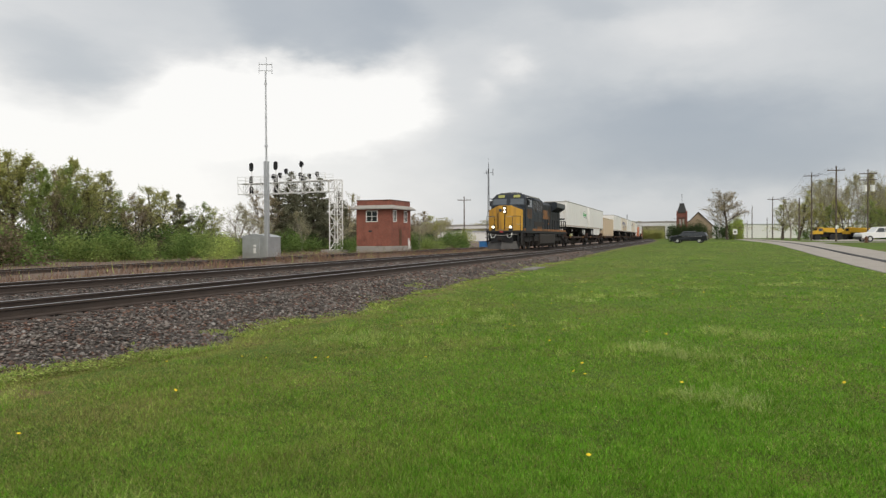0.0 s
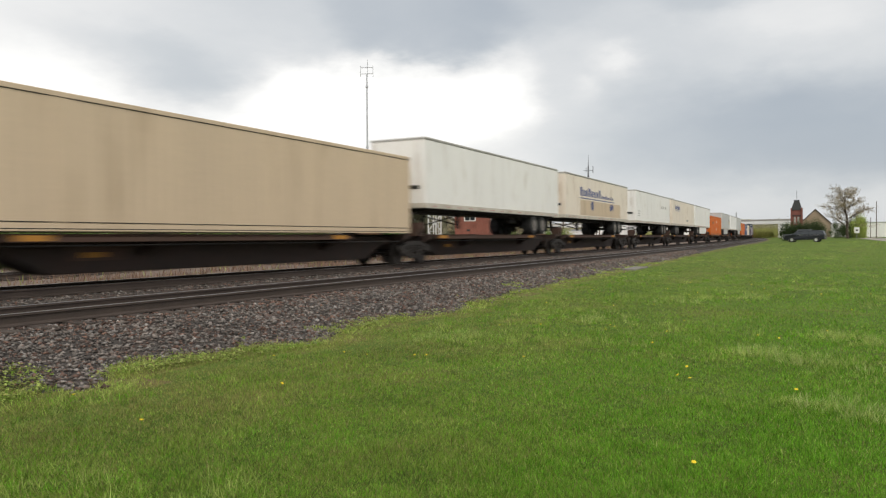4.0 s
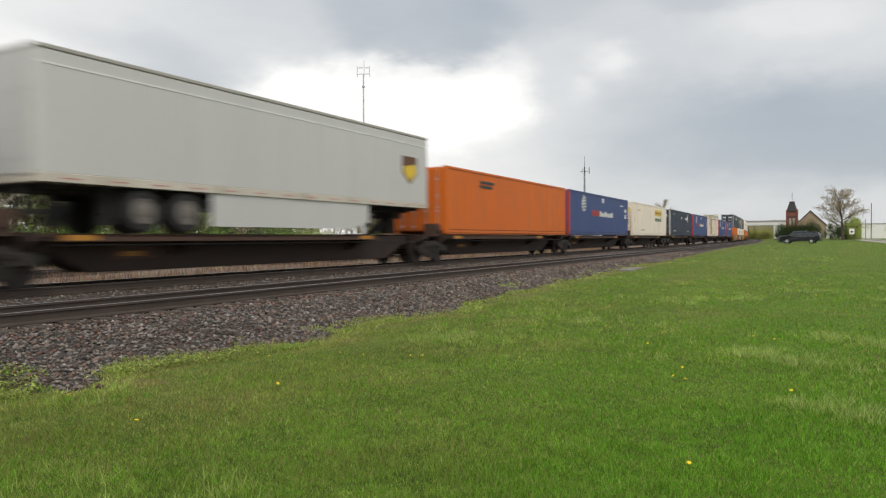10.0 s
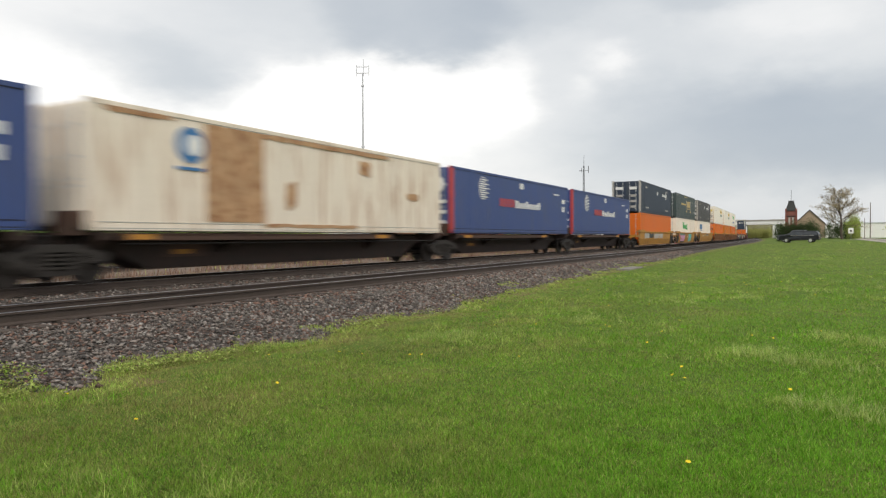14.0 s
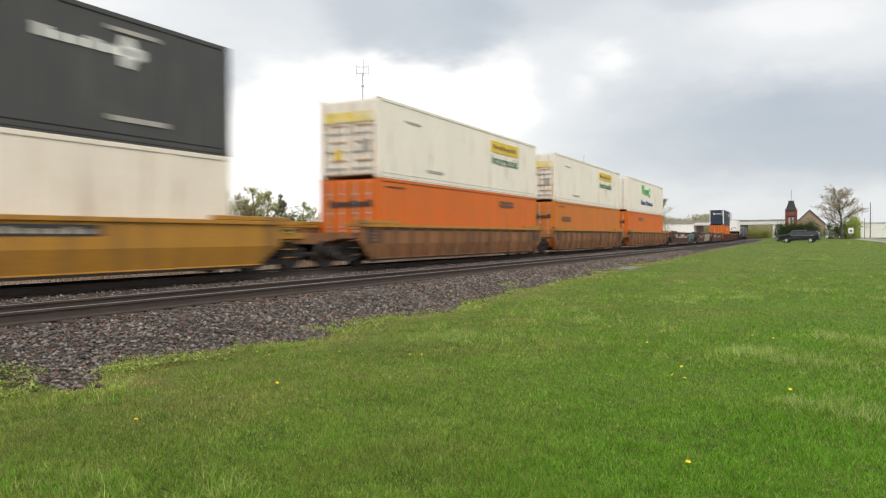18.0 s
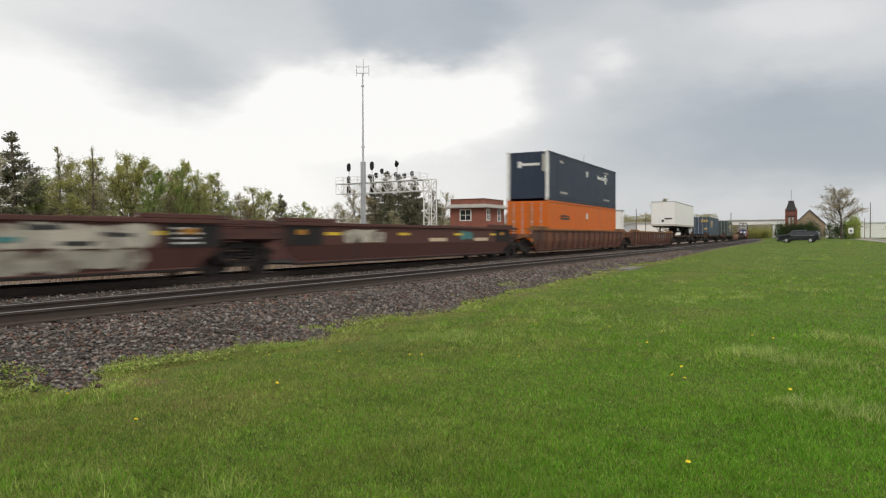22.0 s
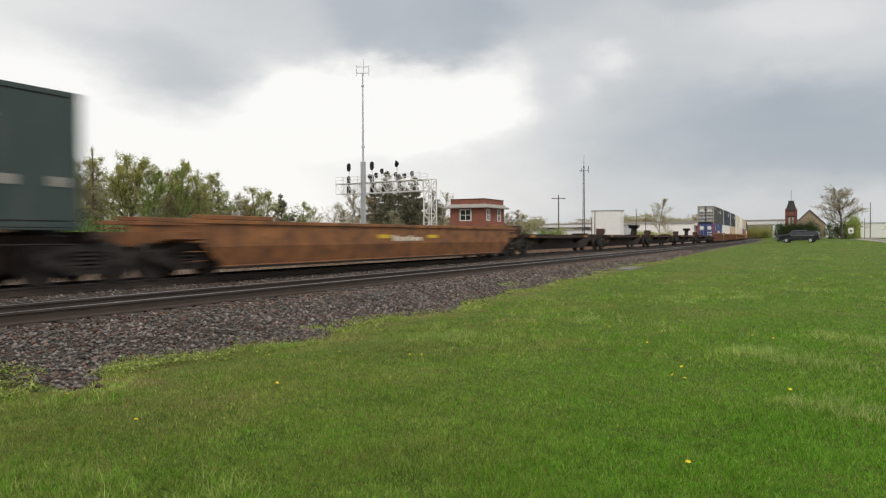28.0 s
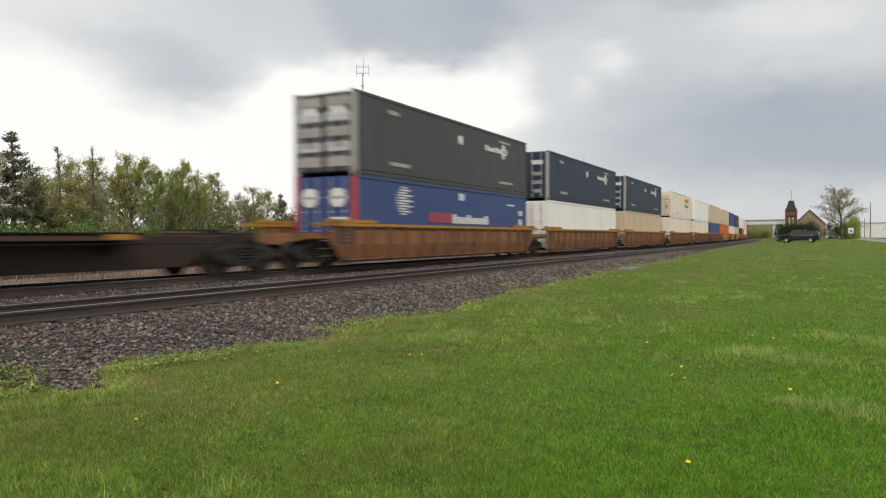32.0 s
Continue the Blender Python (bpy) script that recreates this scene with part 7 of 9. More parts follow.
def pole(x, y, h, arms=1, r=0.14, xf=False, rz=0, label="weathered wooden utility pole with a crossarm", mat="wood"):
    th = thing("utility_pole", label, "utility pole", "utility poles", m=on(x, y, -0.2, rz))
    bm = bmesh.new()
    tube(bm, (0, 0, 0), (0, 0, h + 0.2), r, r * 0.62, 10)
    part("post", bm, M[mat], th)
    for k in range(arms):
        z = h - 0.5 - k * 0.9
        box_part("crossarm", (-0.06, 0.06, -1.2, 1.2, z, z + 0.12), M["wood"], th)
        for y2 in (-1.1, -0.5, 0.5, 1.1):
            bm = bmesh.new()
            tube(bm, (0, y2, z + 0.12), (0, y2, z + 0.28), 0.04, n=6)
            part("insulator", bm, M["galv"], th)
    if xf:
        for y2 in (-0.5, 0.5):
            bm = bmesh.new()
            tube(bm, (-0.25, y2, h - 3.0), (-0.25, y2, h - 2.1), 0.28, n=12)
            part("transformer", bm, M["white"], th, "pale grey pole transformer")
    return th


pole(122.7, 41.9, 9.1, 1, rz=20)
pole(160, 46, 7.5, 0)
pole(178, 52, 6.5, 0)
pole(205, 47, 9.5, 0)
pole(240, 52, 8, 0)
pl = pole(115.0, -16.7, 10.8, 1, 0.15, rz=15, label="tall weathered roadside pole with a lamp arm")
bm = bmesh.new()
tube(bm, (0, 0, 8.2), (-0.6, 2.6, 8.9), 0.05, n=6)
part("lamp_arm", bm, M["galv"], pl)
box_part("lamp_head", (-0.85, -0.55, 2.5, 3.1, 8.82, 9.0), M["galv"], pl, bevel=0.03)
box_part("notice", (-0.2, -0.17, -0.15, 0.15, 2.0, 2.5), M["white"], pl, "small white notice")
pole(118.1, -21.2, 10.4, 2, 0.13, True, rz=10, label="tall utility pole with two crossarms and transformers")
pole(143.3, -16.9, 12.2, 1, 0.13, rz=10)
pole(187.8, -16.2, 10.1, 1, 0.15, rz=10)
pole(189.1, -13.9, 10.3, 1, 0.15, rz=10)
pole(208.3, -14.0, 5.8, 0, 0.10)
pole(234.2, -11.6, 10.2, 0, 0.14)
pole(233.5, -10.2, 5.7, 0, 0.10)


def wire(a, b, sag):
    """One sagging power line between two poles."""
    bm = bmesh.new()
    a, b = Vector(a), Vector(b)
    pts = [a.lerp(b, i / 10) - Vector((0, 0, 4 * sag * (i / 10) * (1 - i / 10))) for i in range(11)]
    for p, q in zip(pts, pts[1:]):
        tube(bm, p, q, 0.014, n=4)
    solid("power_line", bm, M["black"], "thin dark power line slung between poles", "cable", "power lines beside the road")


for off in (-1.1, -0.5, 0.5, 1.1):
    wire((115.2, -16.7 + off, hz(115, -16.7) + 10.5), (143.4, -16.9 + off, hz(143, -17) + 11.9), 0.5)
    wire((143.4, -16.9 + off, hz(143, -17) + 11.9), (187.9, -16.2 + off, hz(188, -16) + 9.8), 0.9)
for off in (-1.0, 1.0):
    wire((118.2, -21.2 + off, hz(118, -21) + 10.1), (189.2, -13.9 + off, hz(189, -14) + 10.0), 1.2)


def lattice_mast():
    th = thing("radio_tower", "slender grey radio tower with side antennas", "mast", m=on(185.4, 56.3))
    bm = bmesh.new()
    for k in range(3):
        a = 2 * math.pi * k / 3
        tube(bm, (0.36 * math.cos(a), 0.36 * math.sin(a), 0), (0.15 * math.cos(a), 0.15 * math.sin(a), 20.3), 0.075, 0.06, 5)
    for j in range(34):
        z = j * 0.6
        r0, r1 = 0.36 - 0.21 * z / 20.3, 0.36 - 0.21 * (z + 0.6) / 20.3
        for k in range(3):
            a, b = 2 * math.pi * k / 3, 2 * math.pi * (k + 1) / 3
            tube(bm, (r0 * math.cos(a), r0 * math.sin(a), z), (r1 * math.cos(b), r1 * math.sin(b), z + 0.6), 0.035, n=4)
    tube(bm, (0, 0, 20.3), (0, 0, 23.3), 0.07, 0.03, 6)
    part("shaft", bm, M["darksteel"], th)
    bm = bmesh.new()
    tube(bm, (0, -1.3, 19.2), (0, 1.3, 19.2), 0.06, n=5)
    tube(bm, (0, -1.25, 18.5), (0, -1.25, 20.3), 0.09, n=6)
    tube(bm, (0, 0.6, 18.8), (0, 0.6, 19.9), 0.06, n=6)
    part("antenna", bm, M["darksteel"], th)


lattice_mast()


def street_lamp(x, y, h):
    th = thing("street_lamp", "grey street lamp with a long bracket arm", "street lamp", m=on(x, y))
    bm = bmesh.new()
    tube(bm, (0, 0, 0), (0, 0, h), 0.16, 0.1, 8)
    part("post", bm, M["wood"], th)
    bm = bmesh.new()
    tube(bm, (0, 0, h - 0.6), (-0.5, 2.2, h), 0.05, n=6)
    tube(bm, (-0.5, 2.2, h), (-0.6, 2.9, h), 0.05, n=6)
    part("arm", bm, M["galv"], th)
    box_part("lamp_head", (-0.8, -0.4, 2.7, 3.5, h - 0.1, h + 0.08), M["galv"], th, bevel=0.04)


street_lamp(155.8, -16.2, 8.3)


def bin_box():
    th = thing("waste_container", "small bright blue steel waste container", "container", m=on(97.0, 29.8, 0, 12))
    bm = bmesh.new()
    prism(bm, [(-0.8, 0.1), (0.8, 0.1), (0.9, 0.95), (-0.9, 0.95)], -0.95, 0.95)
    M["bin"] = surf("bin_blue", (0.03, 0.16, 0.42), 0.5)
    part("tub", bm, M["bin"], th)
    box_part("lid", (-0.95, 0.95, -1.0, 1.0, 0.95, 1.02), M["bin"], th)


bin_box()
bm = bmesh.new()
bbox(bm, -0.2, 0.2, -0.2, 0.2, 0, 0.1)
tube(bm, (0, 0, 0.05), (0, 0, 0.6), 0.13, 0.12, 10)
tube(bm, (0, 0, 0.6), (0, 0, 0.78), 0.15, 0.05, 10)
tube(bm, (0, -0.25, 0.45), (0, 0.25, 0.45), 0.07, n=8)
solid("fire_hydrant", bm, M["d_brown"], "dull red fire hydrant on the roadside grass", "hydrant", m=on(95.0, -16.9))
bm = bmesh.new()
bbox(bm, -1.5, 1.5, -0.3, 0.3, -0.1, 0.04)
solid("concrete_slab", bm, M["slab"], "weathered grey-brown concrete cover at the lawn's edge", "slab", m=on(32.6, 7.75, 0.02, 1.5), bevel=0.02)

# ---------------------------------------------------------------- road and right-hand side
def strip_road(name, left, right, z, material, label, kind="structure"):
    verts, faces = [], []
    for (x0, y0), (x1, y1) in zip(left, right):
        verts += [(x0, y0, hz(x0, y0) + z), (x1, y1, hz(x1, y1) + z), (x0, y0, hz(x0, y0) + z - 0.2), (x1, y1, hz(x1, y1) + z - 0.2)]
    for i in range(len(left) - 1):
        a = i * 4
        faces += [(a, a + 1, a + 5, a + 4), (a, a + 4, a + 6, a + 2), (a + 1, a + 3, a + 7, a + 5)]
    me = bpy.data.meshes.new(name)
    me.from_pydata(verts, [], faces)
    me.materials.append(material)
    me.update()
    return tagged(new(name, me), label, name, kind=kind)


XS = [-60, -20, 0, 10, 20, 26, 32, 38, 44, 50, 58, 66, 76, 88, 100, 115, 135, 160, 190, 230, 280]


def road_l(x):
    return -6.2 + 1.6 * smooth(110, 280, x) * 0


def road_r(x):
    return -11.4 - 0.8 * smooth(90, 140, x)


strip_road("road", [(x, road_l(x)) for x in XS], [(x, road_r(x)) for x in XS], 0.03, M["asphalt"], "worn pale grey asphalt road beside the lawn")
strip_road("road_seam", [(x, -7.85 - 0.006 * x) for x in XS], [(x, -8.2 - 0.006 * x - 0.0012 * x) for x in XS], 0.05, M["seam"], "dark tar joint along the road")
strip_road("driveway", [(x, -11.3) for x in (92, 98, 104)], [(x + 6, -26.0) for x in (92, 98, 104)], 0.034, M["asphalt"], "gravelly grey driveway")
strip_road("yard", [(x, -17.0) for x in (122, 134, 150, 172)], [(x, -38.0) for x in (122, 134, 150, 172)], 0.02, M["asphalt"], "grey yard where the trucks stand")


def vehicle(name, label, category, m, prof, glass, w, wheels, r, paint, extras=()):
    """A road vehicle from its side profile; x forward, prof and glass in x and z."""
    th = thing(name, label, category, m=m)
    bm = bmesh.new()
    n = len(prof)
    hw = w / 2
    rings = []
    for y, k in ((-hw, 0.0), (-hw * 0.94, 0.06), (hw * 0.94, 0.06), (hw, 0.0)):
        rings.append([bm.verts.new((x, y * (1 if z < 1.0 else 1 - 0.18 * (z - 1.0) / 0.8), z + k * (0.5 if z > 0.6 else 0))) for x, z in prof])
    for a, b in zip(rings, rings[1:]):
        for i in range(n):
            bm.faces.new((a[i], b[i], b[(i + 1) % n], a[(i + 1) % n]))
    bm.faces.new(rings[0])
    bm.faces.new(rings[-1][::-1])
    body = part("body", bm, paint, th)
    for g in glass:
        for s in (-1, 1):
            bm = bmesh.new()
            zs = [z for _, z in g]
            pts = [(x, s * (hw * (1 - 0.18 * max(z - 1.0, 0) / 0.8) + 0.008), z) for x, z in g]
            v = [bm.verts.new(p) for p in pts]
            q = [bm.verts.new((p[0], p[1] - s * 0.06, p[2])) for p in pts]
            bm.faces.new(v)
            for i in range(len(v)):
                bm.faces.new((v[i], q[i], q[(i + 1) % len(v)], v[(i + 1) % len(v)]))
            part("side_window", bm, M["glass"], body)
    for x in wheels:
        for s in (-1, 1):
            bm = bmesh.new()
            lathe_y(bm, 0, 0, [(-0.11, r * 0.62), (-0.12, r * 0.9), (-0.09, r), (0.09, r), (0.12, r * 0.9), (0.11, r * 0.62)], 16)
            t = part("wheel", bm, M["rubber"], th, at=pose(x, s * (hw - 0.08), r))
            bm = bmesh.new()
            lathe_y(bm, 0, 0, [(-0.125, r * 0.6), (-0.11, r * 0.2), (0.11, r * 0.2), (0.125, r * 0.6)], 12)
            part("rim", bm, M["alu"], t)
    for nm, dims, mat in extras:
        box_part(nm, dims, M[mat], body, bevel=0.02)
    return th


P_DARK = surf("dark_car_paint", (0.02, 0.022, 0.026), 0.25, 0.2, 0.1, bump=0)
P_WHITE = surf("white_car_paint", (0.75, 0.75, 0.74), 0.3, 0.0, 0.04, bump=0)
P_GREY = surf("grey_car_paint", (0.07, 0.075, 0.08), 0.3, 0.3, 0.08, bump=0)
P_YEL = surf("truck_yellow", (0.62, 0.36, 0.02), 0.45, 0.0, 0.12, bump=0.03, dirt=(0.3, 0.2, 0.05), dirt_amt=0.25)
VAN = [(2.5, 0.32), (2.55, 0.68), (2.4, 0.90), (1.65, 1.04), (0.85, 1.50), (0.3, 1.60), (-1.6, 1.62), (-2.25, 1.52), (-2.5, 1.02), (-2.55, 0.38)]
vehicle("minivan", "dark grey minivan parked on the grass", "car", on(111.6, 2.95, 0.05, 82), VAN,
        [[(1.45, 1.08), (0.82, 1.44), (0.55, 1.48), (0.55, 1.06)], [(0.45, 1.06), (0.45, 1.49), (-0.55, 1.51), (-0.55, 1.06)], [(-0.65, 1.06), (-0.65, 1.51), (-1.55, 1.52), (-1.55, 1.06)], [(-1.65, 1.06), (-1.65, 1.52), (-2.2, 1.44), (-2.38, 1.08)]],
        1.9, (1.55, -1.5), 0.34, P_DARK,
        (("headlight", (2.32, 2.46, -0.9, -0.5, 0.64, 0.82), "white"), ("headlight", (2.32, 2.46, 0.5, 0.9, 0.64, 0.82), "white"), ("tail_light", (-2.45, -2.36, -0.93, -0.75, 0.75, 1.0), "d_red"), ("sill_trim", (-1.9, 1.9, -0.962, -0.94, 0.36, 0.42), "alu"), ("window_trim", (-2.0, 1.0, -0.962, -0.94, 0.985, 1.01), "alu"), ("window_trim", (-2.0, 1.0, 0.94, 0.962, 0.985, 1.01), "alu")))
PICK = [(2.9, 0.5), (2.95, 0.95), (2.8, 1.12), (1.35, 1.22), (0.75, 1.88), (-0.9, 1.90), (-1.05, 1.25), (-2.9, 1.22), (-2.95, 0.55)]
PGL = [[(1.15, 1.26), (0.72, 1.78), (0.0, 1.80), (0.0, 1.26)], [(-0.08, 1.26), (-0.08, 1.80), (-0.82, 1.80), (-0.92, 1.26)]]
vehicle("pickup_truck", "white crew-cab pickup truck parked on the roadside", "truck", on(106.5, -20.6, 0.0, 108), PICK, PGL, 2.0, (1.9, -1.85), 0.40, P_WHITE,
        (("bumper", (2.88, 3.0, -0.95, 0.95, 0.45, 0.7), "d_black"), ("headlight", (2.85, 2.97, 0.55, 0.95, 0.85, 1.05), "white")))
vehicle("pickup_truck", "grey pickup truck parked behind the minivan", "truck", on(124.5, 3.4, 0.0, 80), PICK, PGL, 2.0, (1.9, -1.85), 0.40, P_GREY,
        (("bumper", (2.88, 3.0, -0.95, 0.95, 0.45, 0.7), "alu"),))


def work_truck(m, label, k):
    """A yellow dump truck on large black tyres."""
    th = thing("dump_truck", label, "truck", m=m)
    th.scale = (k, k, k)
    bm = bmesh.new()
    prism(bm, [(3.5, 1.35), (3.4, 2.0), (2.5, 2.2), (2.3, 3.0), (1.1, 3.05), (1.1, 1.35)], -1.15, 1.15)
    cab_ = part("cab", bm, P_YEL, th, bevel=0.08)
    for s in (-1, 1):
        a, b = sorted((s * 1.14, s * 1.17))
        box_part("side_window", (1.3, 2.2, a, b, 2.1, 2.8), M["glass"], cab_)
    box_part("windscreen", (2.28, 2.46, -0.95, 0.95, 2.25, 2.85), M["glass"], cab_)
    bm = bmesh.new()
    prism(bm, [(0.9, 1.9), (1.2, 2.9), (-0.4, 2.95), (-3.0, 2.75), (-3.6, 2.1), (-2.4, 1.7)], -1.2, 1.2)
    part("dump_body", bm, P_YEL, th, bevel=0.06)
    box_part("chassis", (-3.3, 3.4, -0.6, 0.6, 0.7, 1.7), M["under"], th)
    box_part("bumper", (3.4, 3.6, -1.15, 1.15, 0.6, 1.35), M["d_black"], th)
    for x in (2.4, -1.0, -2.5):
        for s in (-1, 1):
            bm = bmesh.new()
            lathe_y(bm, 0, 0, [(-0.22, 0.35), (-0.25, 0.62), (-0.2, 0.72), (0.2, 0.72), (0.25, 0.62), (0.22, 0.35)], 16)
            part("wheel", bm, M["rubber"], th, at=pose(x, s * 0.95, 0.72))


work_truck(on(166.0, -22.4, 0, 100), "yellow dump truck standing in the yard", 0.85)
work_truck(on(171.0, -28.7, 0, 45), "yellow dump truck with its body towards the road", 0.85)


# ---------------------------------------------------------------- far buildings
def overpass():
    th = thing("road_overpass", "long white concrete road bridge over the railway", "bridge")
    a, b = Vector((380, 12, 0)), Vector((424, 150, 0))
    d = (b - a).normalized()
    n_ = Vector((-d.y, d.x, 0))
    L = (b - a).length

    def slab(name, t0, t1, w0, w1, z0, z1, mat, par):
        bm = bmesh.new()
        v = []
        for z in (z0, z1):
            for t, w in ((t0, w0), (t1, w0), (t1, w1), (t0, w1)):
                p = a + d * t + n_ * w
                v.append(bm.verts.new((p.x, p.y, z)))
        for f in ((3, 2, 1, 0), (4, 5, 6, 7), (0, 1, 5, 4), (1, 2, 6, 5), (2, 3, 7, 6), (3, 0, 4, 7)):
            bm.faces.new([v[i] for i in f])
        return part(name, bm, M[mat], par)
    deck = slab("deck", -4, L, 0, 11, 7.0, 8.4, "white", th)
    slab("parapet", -4, L, 10.7, 11, 8.4, 9.3, "concrete", deck)
    slab("parapet", -4, L, 0, 0.3, 8.4, 9.3, "concrete", deck)
    for t in (22, 45, 68, 90, 115, 140):
        slab("pier", t, t + 1.4, 1, 10, -0.5, 7.0, "concrete", th)
    slab("pier", 4.5, 6.3, 0.3, 10.7, -0.5, 7.0, "white", th)
    slab("ramp_wall", -34, -2, 0.2, 10.8, -0.5, 6.9, "white", th)
    slab("sign_gantry", 26, 26.4, 10.8, 11.2, 9.3, 13, "galv", th)


overpass()


def hall(name, label, x0, x1, y0, y1, h, mat, ribs=0, roof=0.0):
    th = thing(name, label, "building")
    bm = bmesh.new()
    bbox(bm, x0, x1, y0, y1, -0.3, h)
    w = part("wall", bm, M[mat], th)
    bm = bmesh.new()
    ym = (y0 + y1) / 2
    xprism(bm, [(y0 - 0.3, h - 0.05), (y0 - 0.3, h + 0.12), (ym, h + 0.12 + roof), (y1 + 0.3, h + 0.12), (y1 + 0.3, h - 0.05)], x0 - 0.3, x1 + 0.3)
    part("roof", bm, M["galv"], th)
    for i in range(ribs):
        y = y0 + (y1 - y0) * (i + 0.5) / ribs
        box_part("wall_panel", (x0 - 0.06, x0, y - 0.4 * (y1 - y0) / ribs, y + 0.4 * (y1 - y0) / ribs, 0.0, h - 0.4), M[mat], w)
    return th


hall("warehouse", "tall plain white warehouse block", 258, 263, 64.9, 75.5, 11.0, "white", 3)


def long_hall():
    """A long low building that runs off beside the railway, at an angle to it."""
    a, b = Vector((298, 45.5, 0)), Vector((560, 146, 0))
    d = b - a
    th = thing("warehouse", "long low white warehouse beside the railway", "building", m=pose(a.x, a.y, 0, 0, 0, math.degrees(math.atan2(d.y, d.x))))
    L = d.length
    bm = bmesh.new()
    bbox(bm, 0, L, 0, 22, -0.3, 6.6)
    w = part("wall", bm, M["white"], th)
    bm = bmesh.new()
    bbox(bm, -0.4, L + 0.4, -0.4, 22.4, 6.6, 6.95)
    part("roof", bm, M["toprail"], th, "weathered flat roof edge")
    for k in range(12):
        x = 6 + k * 22
        box_part("loading_door", (x, x + 3.4, -0.06, 0.02, 0.0, 3.6), M["concrete"], w, "pale grey loading door")
    for k in range(24):
        box_part("wall_panel", (2 + k * 11, 2.12 + k * 11, -0.05, 0.02, 0.0, 6.5), M["white"], w)


long_hall()
hall("factory_wall", "long white factory wall with panel joints", 330, 350, -75, -6, 6.6, "white", 14)
hall("warehouse", "low white shed near the bridge", 318, 330, 92, 122, 4.2, "white", 6, 0.6)


def church():
    th = thing("church", "red brick church with a square dark-capped tower and tan gable", "church")
    bm = bmesh.new()
    bbox(bm, 331.8, 335.6, 10.2, 13.9, 0, 12.0)
    tw = part("tower", bm, M["church_brick"], th)
    for z in (5.2, 9.6, 12.0):
        box_part("cornice", (331.55, 335.85, 9.95, 14.15, z, z + 0.32), M["seam"], tw, "dark stone string course")
    for x, y in ((331.7, 10.1), (331.7, 14.0), (335.7, 10.1), (335.7, 14.0)):
        box_part("buttress", (x - 0.28, x + 0.28, y - 0.28, y + 0.28, 0, 12.9), M["church_brick"], tw)
    bm = bmesh.new()
    lo = [bm.verts.new(p) for p in ((331.6, 10.0, 12.32), (335.8, 10.0, 12.32), (335.8, 14.1, 12.32), (331.6, 14.1, 12.32))]
    hi = [bm.verts.new(p) for p in ((332.7, 11.1, 15.9), (334.7, 11.1, 15.9), (334.7, 13.0, 15.9), (332.7, 13.0, 15.9))]
    bm.faces.new(hi)
    for i in range(4):
        bm.faces.new((lo[i], lo[(i + 1) % 4], hi[(i + 1) % 4], hi[i]))
    roof_ = part("spire_roof", bm, M["seam"], tw, "dark slate cap")
    box_part("crest_rail", (332.6, 334.8, 11.0, 13.1, 15.9, 16.25), M["black"], roof_)
    bm = bmesh.new()
    tube(bm, (333.7, 12.05, 16.2), (333.7, 12.05, 20.6), 0.08, n=5)
    part("finial", bm, M["black"], tw)
    for y in (10.95, 12.3):
        box_part("louvre", (331.72, 331.8, y, y + 0.75, 6.4, 9.2), M["concrete"], tw, "pale belfry opening")
    bm = bmesh.new()
    xprism(bm, [(-0.5, 0), (-0.5, 6.6), (5.2, 12.3), (10.8, 6.6), (10.8, 0)], 337, 356)
    nv = part("nave", bm, M["tan_brick"], th, "brown brick nave")
    bm = bmesh.new()
    xprism(bm, [(-1.0, 6.4), (5.2, 12.6), (11.3, 6.4), (11.3, 6.0), (5.2, 12.2), (-1.0, 6.0)], 336.6, 356.5)
    part("nave_roof", bm, M["seam"], nv, "brown shingle roof")


church()
th = thing("road_sign", "small white rectangular road sign on a post", "sign", m=on(162, -4.75))
bm = bmesh.new()
tube(bm, (0, 0, 0), (0, 0, 2.4), 0.04, n=6)
part("post", bm, M["galv"], th)
box_part("plate", (-0.06, -0.03, -0.45, 0.45, 1.25, 2.35), M["white"], th)
box_part("legend_bar", (-0.068, -0.06, -0.2, 0.2, 1.6, 1.9), M["d_black"], th)

# ---------------------------------------------------------------- trees and plants
def leaf_cloud(points, size, rng, flat=0.5, per=1, jitter=0.35):
    """Small leaf blades scattered round points, as one mesh's vertices and faces."""
    P = np.repeat(np.asarray(points, float), per, axis=0)
    n = len(P)
    P = P + rng.normal(0, jitter, (n, 3))
    d = rng.normal(size=(n, 3))
    d /= np.linalg.norm(d, axis=1)[:, None]
    e = rng.normal(size=(n, 3))
    e -= (e * d).sum(1)[:, None] * d
    e /= np.linalg.norm(e, axis=1)[:, None]
    s = size * rng.uniform(0.6, 1.4, n)[:, None]
    a, b, c, f = P - d * s * 0.5, P + e * s * 0.28, P + d * s * 0.5, P - e * s * 0.28
    V_ = np.stack([a, b, c, f], 1).reshape(-1, 3)
    F = np.arange(4 * n).reshape(-1, 4)
    return V_, F


def np_mesh(name, V_, F, material, mats=None):
    me = bpy.data.meshes.new(name)
    k = F.shape[1]
    me.vertices.add(len(V_))
    me.vertices.foreach_set("co", np.ascontiguousarray(V_, dtype=np.float32).ravel())
    me.loops.add(F.size)
    me.loops.foreach_set("vertex_index", np.ascontiguousarray(F, dtype=np.int32).ravel())
    me.polygons.add(len(F))
    me.polygons.foreach_set("loop_start", np.arange(0, F.size, k, dtype=np.int32))
    for m in material if isinstance(material, (list, tuple)) else [material]:
        me.materials.append(m)
    if mats is not None:
        me.polygons.foreach_set("material_index", mats)
    me.update(calc_edges=True)
    return me


